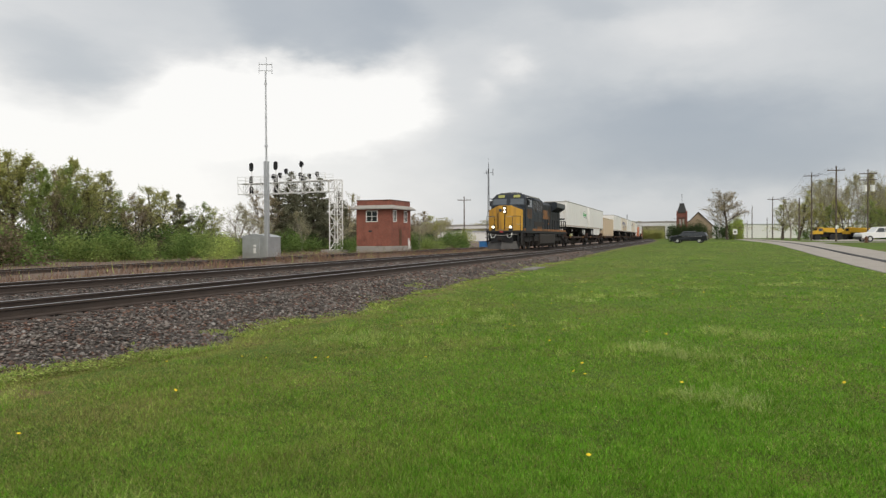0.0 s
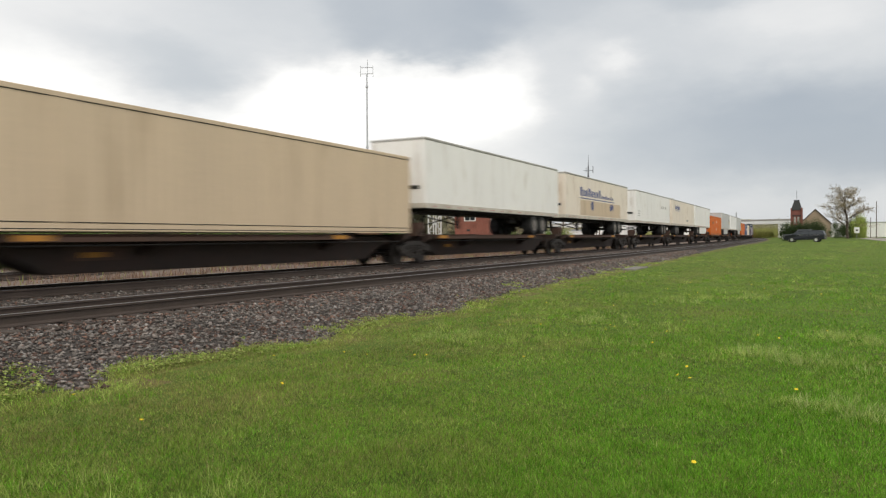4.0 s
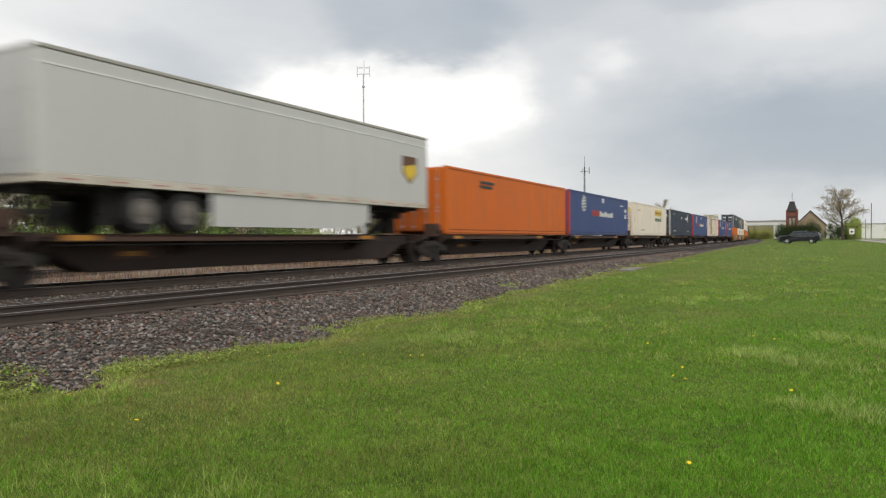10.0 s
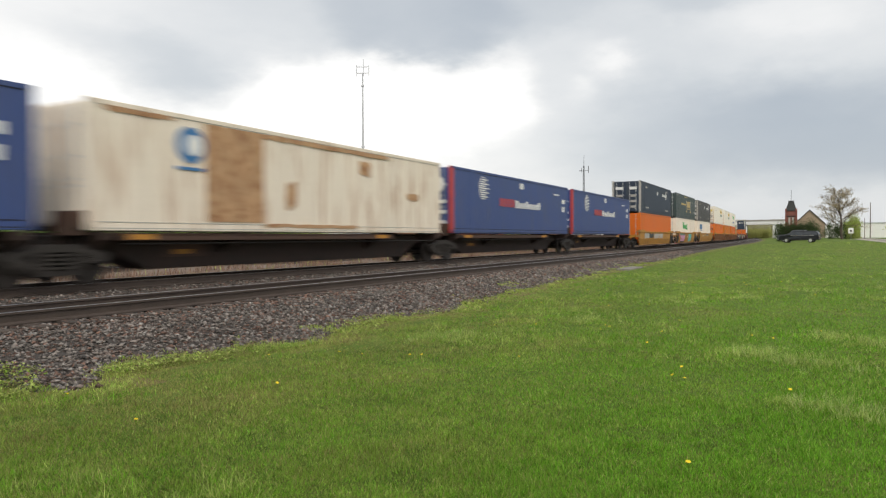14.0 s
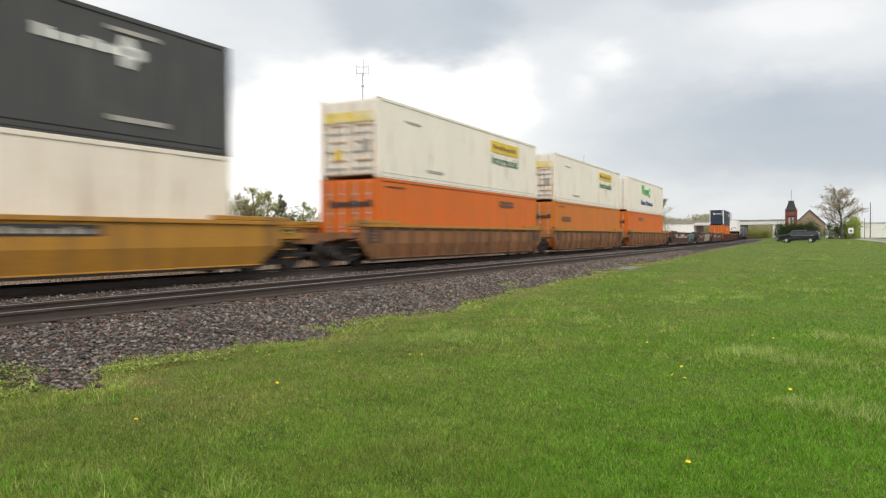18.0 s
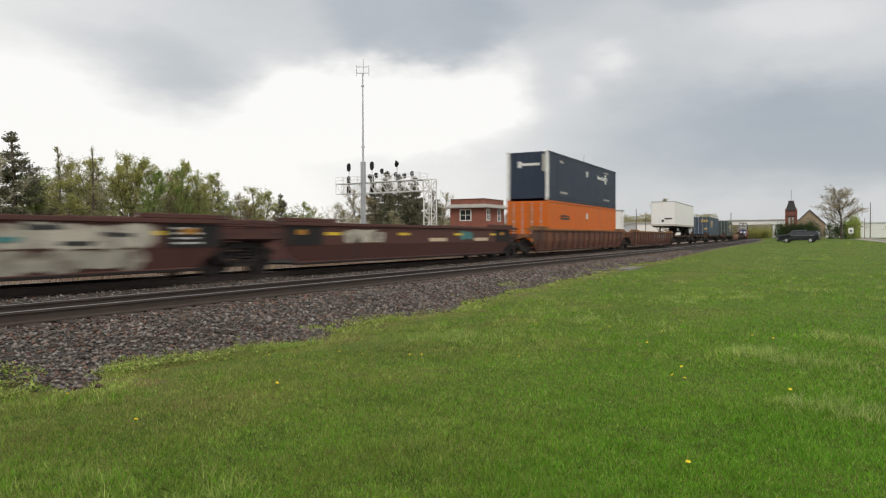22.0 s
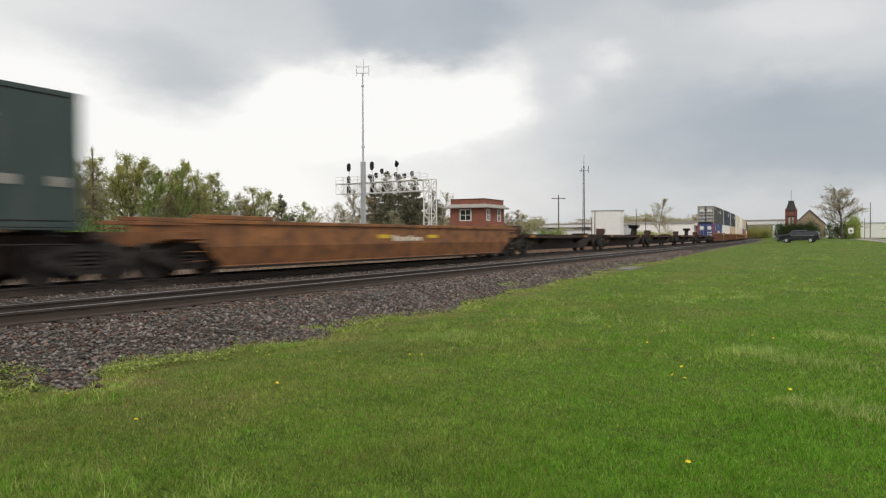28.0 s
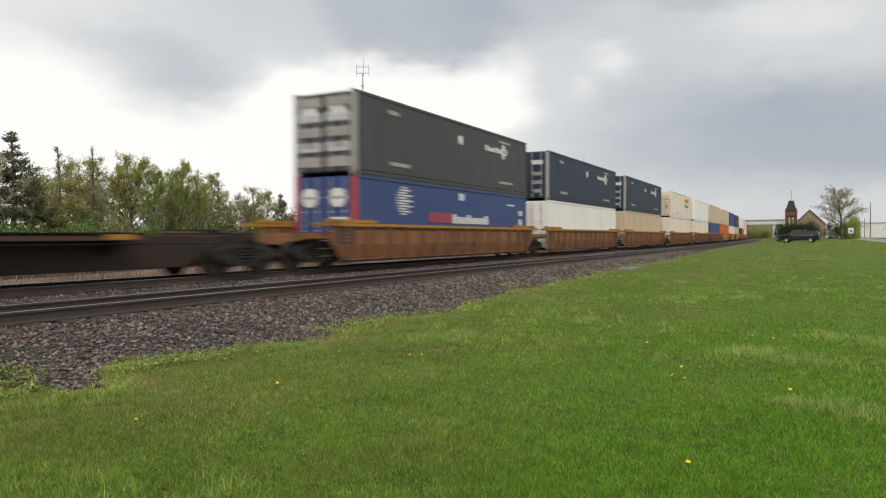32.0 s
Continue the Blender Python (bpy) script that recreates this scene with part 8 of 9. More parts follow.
def limb(rng, p, d, length, r, segs, n=4, rise=0.08, wander=0.10):
    """One wandering limb; gives its joints."""
    out = [p]
    for i in range(n):
        d = (d + Vector(rng.normal(0, wander, 3)) + Vector((0, 0, rise))).normalized()
        q = p + d * (length / n)
        segs.append((p, q, r * (1 - 0.75 * i / n), r * (1 - 0.75 * (i + 1) / n), r))
        p = q
        out.append(q)
    return out


def skeleton_tree(rng, h, kind):
    """Trunk, limbs and twigs as segments, and the tips where leaves grow."""
    segs, tips = [], []
    if kind == "pine":
        lean = Vector(rng.normal(0, 0.02, 3))
        pts = limb(rng, Vector((0, 0, 0)), (Vector((0, 0, 1)) + lean).normalized(), h, 0.17, segs, 10, 0.1, 0.03)
        low = rng.uniform(0.12, 0.24)
        z = low * h
        while z < h * 0.985:
            f = (z / h - low) / (1 - low)
            reach = h * (0.012 + 0.25 * (1 - f) ** 0.95 * min(1, 0.6 + f * 3))
            i = min(int(z / h * 10), 9)
            c = pts[i].lerp(pts[i + 1], z / h * 10 - i)
            turn = rng.uniform(0, 2 * math.pi)
            n = int(rng.integers(4, 7))
            for k in range(n):
                if rng.random() < 0.16 + 0.45 * f * f:
                    continue
                az = turn + 2 * math.pi * k / n + rng.normal(0, 0.25)
                d = Vector((math.cos(az), math.sin(az), rng.uniform(-0.12, 0.15) + 0.55 * f * f))
                ln = reach * rng.uniform(0.55, 1.2)
                br = limb(rng, c, d.normalized(), ln, 0.035, segs, 4, 0.06, 0.10)
                for q0, q1 in zip(br[1:], br[2:]):
                    for m in range(1 + int(5 * (1 - f))):
                        o = q0.lerp(q1, rng.random())
                        side = Vector((-d.y, d.x, 0)) * rng.normal(0, 0.20 * ln) + Vector((0, 0, rng.normal(0.0, 0.05)))
                        tips.append(o + side)
                tips += [br[-1]] * (1 if f > 0.6 else 3)
            z += h * rng.uniform(0.04, 0.065)
        tips += [pts[-1] + Vector((0, 0, -0.12 * k)) for k in range(6)]
        return segs, tips
    stems = 1 if kind == "bare" else int(rng.integers(1, 4))
    for st in range(stems):
        d = Vector((rng.normal(0, 0.20), rng.normal(0, 0.20), 1)).normalized() if stems > 1 else Vector((rng.normal(0, 0.05), rng.normal(0, 0.05), 1)).normalized()
        hs = h * (1 if st == 0 else rng.uniform(0.6, 0.92))
        if kind == "bare":
            hs = h * 0.72
        pts = limb(rng, Vector((0.15 * st, 0.1 * st, 0)), d, hs, 0.017 * h / stems ** 0.5 + 0.02, segs, 12, 0.02, 0.07)
        for i in range(4 if kind == "bare" else 3, 13):
            f = i / 12
            for k in range(int(rng.integers(2, 4)) + 3 * (kind == "bare")):
                az = rng.uniform(0, 2 * math.pi)
                out = rng.uniform(0.35, 1.5) * (1.6 - 1.0 * f) if kind == "bare" else rng.uniform(0.6, 1.9) * (1.3 - 0.75 * f)
                dd = Vector((math.cos(az) * out, math.sin(az) * out, 1)).normalized()
                ln = h * 0.42 * (1 - 0.42 * f) * rng.uniform(0.8, 1.05) if kind == "bare" else h * (0.33 * math.sin(math.pi * min(f * 0.72 + 0.25, 1)) + 0.06) * rng.uniform(0.45, 1.25)
                br = limb(rng, pts[i], dd, ln, 0.05 * (1.15 - f) * h / 10 + 0.014, segs, 5, 0.05 if kind != "bare" else -0.02, 0.16)
                for j in range(2, 6):
                    for m in range(3):
                        d2 = ((br[j] - br[j - 1]).normalized() + Vector(rng.normal(0, 0.6, 3))).normalized()
                        tw = limb(rng, br[j], d2, ln * rng.uniform(0.18, 0.4), 0.012, segs, 3, 0.06, 0.16)
                        tips += tw[1:]
    return segs, tips


def tree_meshes(seed, h, kind, leaf, count, size, jitter):
    rng = np.random.default_rng(seed)
    segs, tips = skeleton_tree(rng, h, kind)
    top = max(q.z for _, q, *_ in segs)
    k = h / top
    vs, fs = [], []
    for p, q, r0, r1, r in segs:
        d = (q - p)
        if d.length < 1e-4:
            continue
        d.normalize()
        u = d.orthogonal().normalized()
        w = d.cross(u)
        n = 7 if r > 0.06 else 3
        base = len(vs)
        for c, rr in ((p, r0), (q, r1)):
            for i in range(n):
                a = 2 * math.pi * i / n
                vs.append(tuple((c + (u * math.cos(a) + w * math.sin(a)) * max(rr, 0.009)) * k))
        for i in range(n):
            j = (i + 1) % n
            fs.append((base + i, base + j, base + n + j, base + n + i))
    me = bpy.data.meshes.new("trunk")
    me.from_pydata(vs, [], fs)
    me.materials.append(M["twig" if leaf == "leaf_e" else "bark"])
    me.update()
    P = np.array([tuple(t * k) for t in tips])
    # some twigs carry many leaves, others few
    wgt = rng.random(len(P)) ** (3.0 if kind == "broad" else 1.5)
    P = P[rng.choice(len(P), count, p=wgt / wgt.sum())]
    V_, F = leaf_cloud(P, size, rng, per=1, jitter=jitter)
    keep = V_[F[:, 0], 2] > 0.3
    return me, np_mesh("crown", V_, F[keep], M[leaf])


TREES = {}
# leaf colour, number of leaves, leaf length and spread for a tree ten metres high
SPEC = {"broad": ("leaf_a", 8800, 0.14, 0.13), "fresh": ("leaf_b", 9500, 0.14, 0.13), "pine": ("leaf_c", 20000, 0.14, 0.12), "larch": ("leaf_f", 7500, 0.12, 0.10),
        "thin": ("leaf_e", 6500, 0.11, 0.16), "bare": ("leaf_d", 20000, 0.085, 0.12), "bud": ("leaf_d", 8000, 0.12, 0.16)}


def hash_seed(kind, variant):
    return sum(ord(ch) for ch in kind) * 31 + variant * 7 + 3


def tree(kind, variant, m, label, scale_h, wide=1.0):
    """kind: broad, fresh, pine, bare, thin, bud. Meshes are shared between trees of one variant."""
    key = (kind, variant)
    if key not in TREES:
        TREES[key] = tree_meshes(hash_seed(kind, variant), 10.0, "pine" if kind == "larch" else kind if kind in ("pine", "bare") else "broad", *SPEC[kind])
    tr, cr = TREES[key]
    th = thing("pine_tree" if kind == "pine" else "larch_tree" if kind == "larch" else "tree", label, "tree", "trees along the railway", m)
    k = scale_h / 10.0
    th.scale = (k * wide, k * wide, k)
    part("trunk", tr, None, th)
    part("crown", cr, None, th)
    return th


LAB = {"broad": "leafing tree with yellow-green spring leaves and visible limbs", "fresh": "young tree in fresh green leaf",
       "pine": "dark layered pine with a bare lower trunk", "larch": "feathery pale larch with sky showing through", "thin": "sparse hazy tree in early spring leaf",
       "bud": "reddish budding tree with bare twigs", "bare": "nearly bare spreading tree with small buds"}
RNG = np.random.default_rng(11)


def put_tree(kind, x, y, h, wide=1.0):
    tree(kind, int(RNG.integers(0, 4)), on(x, y, -0.1, RNG.uniform(0, 360)), LAB[kind], h, wide)


# the belt of trees behind the sidings
for x, y, h, k, w in ((31.2, 52, 9.6, "pine", 1.5), (33.6, 54.5, 6.9, "fresh", 1.2), (28.5, 50, 8.0, "thin", 1.2), (26.2, 53, 7.4, "fresh", 1.2), (35.6, 53, 9.0, "larch", 0.95),
                      (37.7, 52, 9.0, "larch", 0.9), (40.7, 58, 9.0, "thin", 1.0), (39.6, 54, 8.1, "broad", 0.9), (41.7, 53, 9.0, "broad", 0.9), (41.5, 50, 7.5, "fresh", 0.9),
                      (44.0, 52, 7.8, "bud", 0.9), (47.0, 54, 9.1, "broad", 0.9), (46.9, 52, 8.4, "fresh", 0.8), (49.0, 56, 8.2, "bud", 0.9), (50.8, 54, 8.0, "broad", 0.95),
                      (57.1, 58, 8.0, "pine", 0.8), (54.8, 54, 6.7, "fresh", 1.0), (55.9, 52, 7.0, "broad", 1.15), (52.8, 51, 6.2, "bud", 1.0), (60.5, 52, 6.5, "pine", 1.3),
                      (60.4, 50, 5.6, "fresh", 1.2), (63.5, 51, 5.2, "broad", 1.2), (61.6, 46, 5.6, "thin", 1.1), (66.5, 47, 4.8, "thin", 1.2), (81.4, 56, 8.2, "bud", 1.1),
                      (89.5, 58, 11.6, "pine", 1.15), (86.5, 57, 9.8, "pine", 1.2), (91.8, 57, 11.3, "pine", 1.1), (96, 56, 11.2, "pine", 1.2), (86.8, 52, 8.6, "pine", 1.6), (92.5, 53, 9.0, "pine", 1.3),
                      (99, 55, 9.2, "pine", 1.3), (83.5, 53, 7.6, "pine", 1.5), (107.1, 58, 9.4, "thin", 0.9), (104, 56, 7.8, "bud", 0.9), (110, 57, 6.5, "pine", 1.2),
                      (38.4, 55.5, 8.4, "broad", 1.1), (43.2, 55, 8.8, "broad", 1.1), (45.2, 56.5, 8.6, "broad", 1.1), (48.6, 52.5, 7.6, "broad", 1.1), (52.4, 55.5, 7.2, "broad", 1.2), (58.3, 53, 6.6, "broad", 1.2), (34.2, 51.0, 6.2, "broad", 1.1), (30.0, 55.5, 7.6, "broad", 1.1), (144.3, 60, 7.6, "bud", 1.3), (147.6, 58, 6.8, "broad", 1.3), (141, 61, 6.8, "bud", 1.2), (112, 62, 8.2, "thin", 1.0)):
    put_tree(k, x, y, h, w)
for i in range(16):
    s = 16 + 68 * RNG.random()
    top = 8.0 if s < 52 else 6.0 if s < 62 else 4.4
    put_tree(str(RNG.choice(["broad", "fresh", "bud", "thin", "pine"], p=[0.3, 0.2, 0.2, 0.2, 0.1])), s, RNG.uniform(56, 72), top * RNG.uniform(0.7, 1.0))
for x, y, h in ((88, 41, 4.4), (92, 38, 3.8), (98, 37.5, 4.0), (104, 38, 4.0), (110, 44, 4.4), (84, 46, 4.6), (80, 50, 5.4), (73, 50, 4.2), (76, 47, 4.0)):
    put_tree("thin", x, y, h, 1.2)
# right of the road
for x, y, h, k, w in ((165.5, -13.9, 7.6, "broad", 1.1), (164.0, -15.5, 8.4, "thin", 1.2), (169, -17.3, 10.6, "broad", 0.9), (178.5, -19.8, 13.3, "thin", 0.9), (190.4, -22.9, 14, "thin", 0.9),
                      (185.7, -24.6, 14, "thin", 0.8), (192.3, -27.9, 15, "thin", 0.8), (195.5, -30.8, 16, "thin", 0.8), (182.5, -30.4, 14.5, "thin", 0.9), (194.7, -34.2, 15, "thin", 0.8),
                      (189.6, -35, 16, "thin", 0.8), (193.8, -37.5, 15.6, "thin", 0.8), (196.8, -39.9, 16.4, "thin", 0.8), (174.9, -27.1, 9.2, "broad", 1.0), (172.4, -31.7, 8.4, "fresh", 1.0),
                      (176.3, -22, 8.2, "broad", 1.0), (179.5, -25, 7.8, "fresh", 1.0), (181, -36, 10, "broad", 1.0), (178, -41, 11, "broad", 1.0), (186, -44, 14, "thin", 0.9), (200, -26, 13, "thin", 0.9)):
    put_tree(k, x, y, h, w)
for i in range(20):
    put_tree(str(RNG.choice(["thin", "broad", "thin", "bud"])), RNG.uniform(200, 225), RNG.uniform(-66, -26), RNG.uniform(11, 16), 0.9)
tree("bare", 2, on(184.5, -3.7, -0.1, 40), "nearly bare spreading tree with small buds on the lawn", 12.2, 1.35)
put_tree("thin", 232, 46, 13.5)
put_tree("thin", 236, 44.5, 8.5)


def bush_mesh(seed, leaf, n=3800, size=0.085):
    rng = np.random.default_rng(seed)
    c = rng.normal(0, 1, (16, 3)) * (0.55, 0.55, 0.28) + (0, 0, 0.62)
    P = c[rng.integers(0, 16, n)] + rng.normal(0, 0.2, (n, 3))
    P[:, 2] = np.abs(P[:, 2])
    V_, F = leaf_cloud(P, size, rng, jitter=0.03)
    return np_mesh("foliage", V_, F, M[leaf])


M["blade_pale"] = leaf_mat("pale_blade", (0.40, 0.48, 0.13), 0.45)
BUSH = [bush_mesh(3, "bush"), bush_mesh(4, "bush"), bush_mesh(5, "leaf_b"), bush_mesh(6, "leaf_a"), bush_mesh(7, "brush"), bush_mesh(8, "leaf_h"), bush_mesh(9, "blade_pale", 800, 0.10), bush_mesh(10, "blade_pale", 9000, 0.07)]


def bush(x, y, r, h, k, label):
    ob = new("bush", BUSH[k])
    ob.matrix_basis = on(x, y, -0.05, RNG.uniform(0, 360)) @ Matrix.Diagonal((r, r, h, 1))
    return tagged(ob, label, "bush", "bushes along the railway")


for i in range(105):
    s = RNG.uniform(18, 106)
    y = RNG.uniform(42, 54) + (6 if 66 < s < 82 else 0)
    k = int(RNG.choice([0, 5, 2, 3, 4], p=[0.28, 0.20, 0.20, 0.04, 0.28]))
    bush(s, y, RNG.uniform(1.3, 2.4), RNG.uniform(1.0, 2.3) * (1 if s < 60 else 0.8), k, "reddish bare brush behind the siding" if k == 4 else "dense bright green bush behind the siding")
for x, y, r, h in ((40.6, 31.2, 0.95, 1.55), (41.9, 31.9, 0.85, 1.3), (39.2, 30.9, 0.8, 1.0)):
    bush(x, y, r, h, 6, "loose yellow-green bush beside the siding")
for x, y, r, h, k in ((46.5, 36.5, 1.0, 1.5, 2), (45.0, 35.0, 1.0, 1.6, 2), (44.2, 37.5, 1.2, 1.7, 0), (70, 45, 1.8, 2, 0), (69, 37, 1.0, 1.2, 0), (82, 35, 1.4, 1.6, 1), (86, 33.5, 1.6, 1.5, 2), (92, 34, 1.8, 1.8, 0), (100, 35, 2, 2, 1), (108, 37, 2, 2, 3)):
    bush(x, y, r, h, k, "dense bright green bush beside the siding")
for i in range(8):
    bush(166 + RNG.uniform(-1, 1), 1.6 + i * 0.85, 1.2, 2.5 + 0.25 * (i % 3), 5, "dark green clipped hedge shrub beside the lawn")
for x, y in ((205, -6.0), (205.6, -6.9), (204.6, -6.6)):
    bush(x, y, 1.75, 4.3, 7, "large round yellow-green bush beside the road")
bush(203, -3.6, 1.3, 2.8, 5, "dark green rounded bush beside the lawn")
bush(204, -1.6, 1.5, 3.2, 5, "dark green rounded bush beside the lawn")
for i in range(14):
    bush(392 + RNG.uniform(-6, 12), 24 + i * 1.0, 2.2, 3.4, 3, "low green scrub beyond the bridge")
for i in range(10):
    bush(188 + RNG.uniform(0, 30), 43 + RNG.uniform(-3, 6), 2.2, 2.0, 3, "yellow-green scrub beside the far tracks")
for i in range(12):
    bush(174 + RNG.uniform(0, 10), -21 - i * 2.0, 2.0, 2.0, int(RNG.integers(0, 4)), "green bush beside the road")


def far_woods():
    rng = np.random.default_rng(5)
    P = []
    for i in range(150):
        az = radians(rng.uniform(2.5, 32))
        r = rng.uniform(470, 560)
        h = rng.uniform(8, 13) + 5 * smooth(0.10, 0.20, az) * (1 - smooth(0.27, 0.33, az)) + 4 * (math.sin(az * 55) > 0.6)
        c = np.array([math.cos(az) * r, math.sin(az) * r, h * 0.5])
        P.append(c + np.clip(rng.normal(0, 1, (800, 3)), -1.7, 1.7) * (2.6, 2.6, h * 0.22))
    V_, F = leaf_cloud(np.concatenate(P), 1.0, rng, jitter=0.3)
    tagged(new("far_woods", np_mesh("far_woods", V_, F, M["leaf_e"])), "hazy brown-green woods on the horizon", "woods", kind="stuff")


far_woods()


def blades(name, P, h, w, material, label, rng, lean=0.35, mats=None):
    """One upright three-cornered blade at each point."""
    n = len(P)
    az = rng.uniform(0, 2 * math.pi, n)
    d = np.stack([np.cos(az), np.sin(az), np.zeros(n)], 1)
    ln = rng.normal(0, lean, (n, 2))
    top = P + np.stack([ln[:, 0] * h, ln[:, 1] * h, h], 1)
    V_ = np.stack([P - d * w[:, None], P + d * w[:, None], top], 1).reshape(-1, 3)
    F = np.arange(3 * n).reshape(-1, 3)
    return tagged(new(name, np_mesh(name, V_, F, material, mats)), label, "grass", kind="stuff")


def vnoise(x, y, seed, cell):
    """Smooth value noise on a grid, for patches in the lawn."""
    r = np.random.default_rng(seed).random((64, 64))
    u, v = x / cell, y / cell
    i, j = np.floor(u).astype(int), np.floor(v).astype(int)
    a, b = u - i, v - j
    a, b = a * a * (3 - 2 * a), b * b * (3 - 2 * b)
    g = lambda p, q: r[p % 64, q % 64]
    return (g(i, j) * (1 - a) + g(i + 1, j) * a) * (1 - b) + (g(i, j + 1) * (1 - a) + g(i + 1, j + 1) * a) * b


def lawn_blades():
    rng = np.random.default_rng(21)
    n, ring = 850000, 230000
    k0, k1 = 3.5 ** -0.5, 115 ** -0.5
    a1 = rng.uniform(0.02, 0.6, ring)
    r = np.concatenate([(k0 + rng.random(n) * (k1 - k0)) ** -2, a1 * (70 / a1) ** rng.random(ring) ** 0.7])
    r[:n] -= 0.7 * rng.random(n) ** 2 * np.clip((8 - r[:n]) / 4.5, 0, 1)
    az = np.radians(np.concatenate([rng.uniform(-18, 67, n) + rng.normal(0, 1.5, n), rng.uniform(-180, 180, ring)]))
    # broader blades where the sward is thin
    thin = np.clip(np.maximum.reduce([(-15 - np.degrees(az)) / 4, (np.degrees(az) - 65) / 4, (3.4 - r) / 0.5]), 0, 1)
    n += ring
    x, y = r * np.cos(az), r * np.sin(az)
    vg = np.array([verge(s) for s in np.arange(-72, 135, 0.1)])
    lim = vg[np.clip(((x + 72) / 0.1).astype(int), 0, len(vg) - 1)] + KAPPA * x * np.maximum(x, 0) / 2
    ok = (y < lim - 0.05 + rng.normal(0, 0.14, n) + 0.5 * (vnoise(x + 50, y + 50, 12, 0.5) - 0.5)) & (y > -6.3 + 0.1 * rng.normal(size=n))
    r, x, y, lim, thin = r[ok], x[ok], y[ok], lim[ok], thin[ok]
    patch = vnoise(x + 50, y + 50, 1, 1.7) * 0.6 + vnoise(x + 50, y + 50, 2, 0.55) * 0.4
    edge = np.clip(1 - (lim - y) / 0.55, 0, 1)
    tuft = np.zeros(len(x))
    for tx, ty in TUFTS:
        tuft = np.maximum(tuft, np.exp(-((x - tx) ** 2 + (y - ty) ** 2) / (0.05 + 0.0011 * (tx * tx + ty * ty))))
    tuft *= np.clip((vnoise(x + 50, y + 50, 15, 0.22) * 0.6 + vnoise(x + 50, y + 50, 16, 0.6) * 0.4 - 0.35) * 3.5, 0, 1)
    side = np.clip((4.5 - y) / 6, 0, 1.2)
    mow = vnoise(x + 90, y + 50, 41, 6.0) * 0.34 + vnoise(x + 50, y + 90, 42, 1.3) * 0.24 + vnoise(x + 70, y + 90, 43, 0.35) * 0.16 + 0.26 * side
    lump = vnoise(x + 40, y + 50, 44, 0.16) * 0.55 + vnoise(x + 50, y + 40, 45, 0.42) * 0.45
    h = (0.018 + 0.052 * lump ** 2 / (1 + r / 20) + 0.02 * patch ** 2 + 0.008 * edge + 0.03 * tuft) * rng.uniform(0.6, 1.3, len(x)) * (1 + r / 250)
    w = 0.0016 * (1 + r / 5.5) * rng.uniform(0.6, 1.4, len(x)) * (1 + 4 * thin)
    z = np.array([hz(a, b) for a, b in zip(x.tolist(), y.tolist())])

    def some(chance):
        return rng.random(len(x)) < chance
    olive = np.clip((y - 0.5) / 4.5, 0, 1) * np.clip(1.3 - r / 26, 0.3, 1)
    dry = np.zeros(len(x), np.int32)
    dry[some(np.clip((mow - 0.36) * 3.6, 0, 0.8) * np.clip(1.25 - r / 38, 0.1, 1) * (1 - 0.6 * olive))] = 3
    dry[some(0.05 + 0.46 * olive * (1.2 - mow) + np.clip((0.40 - mow) * 2, 0, 0.35) + 0.2 * np.clip(1 - (lim - y) / 3.0, 0, 1) * (mow < 0.55))] = 1
    dry[some(0.30 * np.clip((r - 18) / 40, 0, 1) + 0.045 + 0.22 * np.clip((patch - 0.55) * 4, 0, 1) / (1 + r / 25))] = 2
    # darker blades in the hollows between lumps: shade put into their colour
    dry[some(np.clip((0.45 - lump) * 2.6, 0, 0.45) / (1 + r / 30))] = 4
    dry[some(np.clip((r - 12) / 20, 0, 1) * np.clip((vnoise(x + 20, y + 60, 46, 3.5) - 0.45) * 1.6, 0, 0.5))] = 2
    dry[(edge > 0.1) & some(0.75 * np.clip((vnoise(x + 50, y + 50, 19, 0.6) - 0.3) * 3, 0, 1))] = 2
    dry[some(np.clip(tuft * 1.1 - 0.12, 0, 0.6))] = 2
    brown = np.clip((np.clip(1 - np.abs(lim - y - 0.95) / 0.7, 0, 1) * vnoise(x + 50, y + 50, 23, 0.9) - 0.25) * 2.5, 0, 1)
    dry[some(0.5 * brown)] = 1
    h *= 1 - 0.45 * brown
    # clumps of longer blades, thick in the coarse patch
    nc = 5600
    rc = 3.6 * (50 / 3.6) ** rng.random(nc)
    ac = np.radians(rng.uniform(-14, 64, nc))
    cx, cy = rc * np.cos(ac), rc * np.sin(ac)
    dens = vnoise(cx + 30, cy + 30, 51, 1.9) * 0.7 + vnoise(cx + 30, cy + 30, 52, 0.5) * 0.3
    for px, py, rad in COARSE:
        dens = dens + 0.45 * np.exp(-((cx - px) ** 2 + (cy - py) ** 2) / rad ** 2)
    limc = vg[np.clip(((cx + 72) / 0.1).astype(int), 0, len(vg) - 1)] + KAPPA * cx * cx / 2
    okc = (dens > 0.55) & (cy < limc - 0.2) & (cy > -6)
    cx, cy, rc, dens = cx[okc], cy[okc], rc[okc], dens[okc]
    kind = np.where(dens > 0.88, 2, rng.choice([0, 0, 2, 3, 3], len(cx)))
    per = 22
    bx = np.repeat(cx, per) + rng.normal(0, 1, len(cx) * per) * np.repeat(0.03 * (1 + rc / 9), per)
    by = np.repeat(cy, per) + rng.normal(0, 1, len(cx) * per) * np.repeat(0.03 * (1 + rc / 9), per)
    bz = np.array([hz(a, b) for a, b in zip(bx.tolist(), by.tolist())])
    bh = rng.uniform(0.05, 0.12, len(bx)) * np.repeat(np.where(kind == 2, 1.15, 0.75), per)
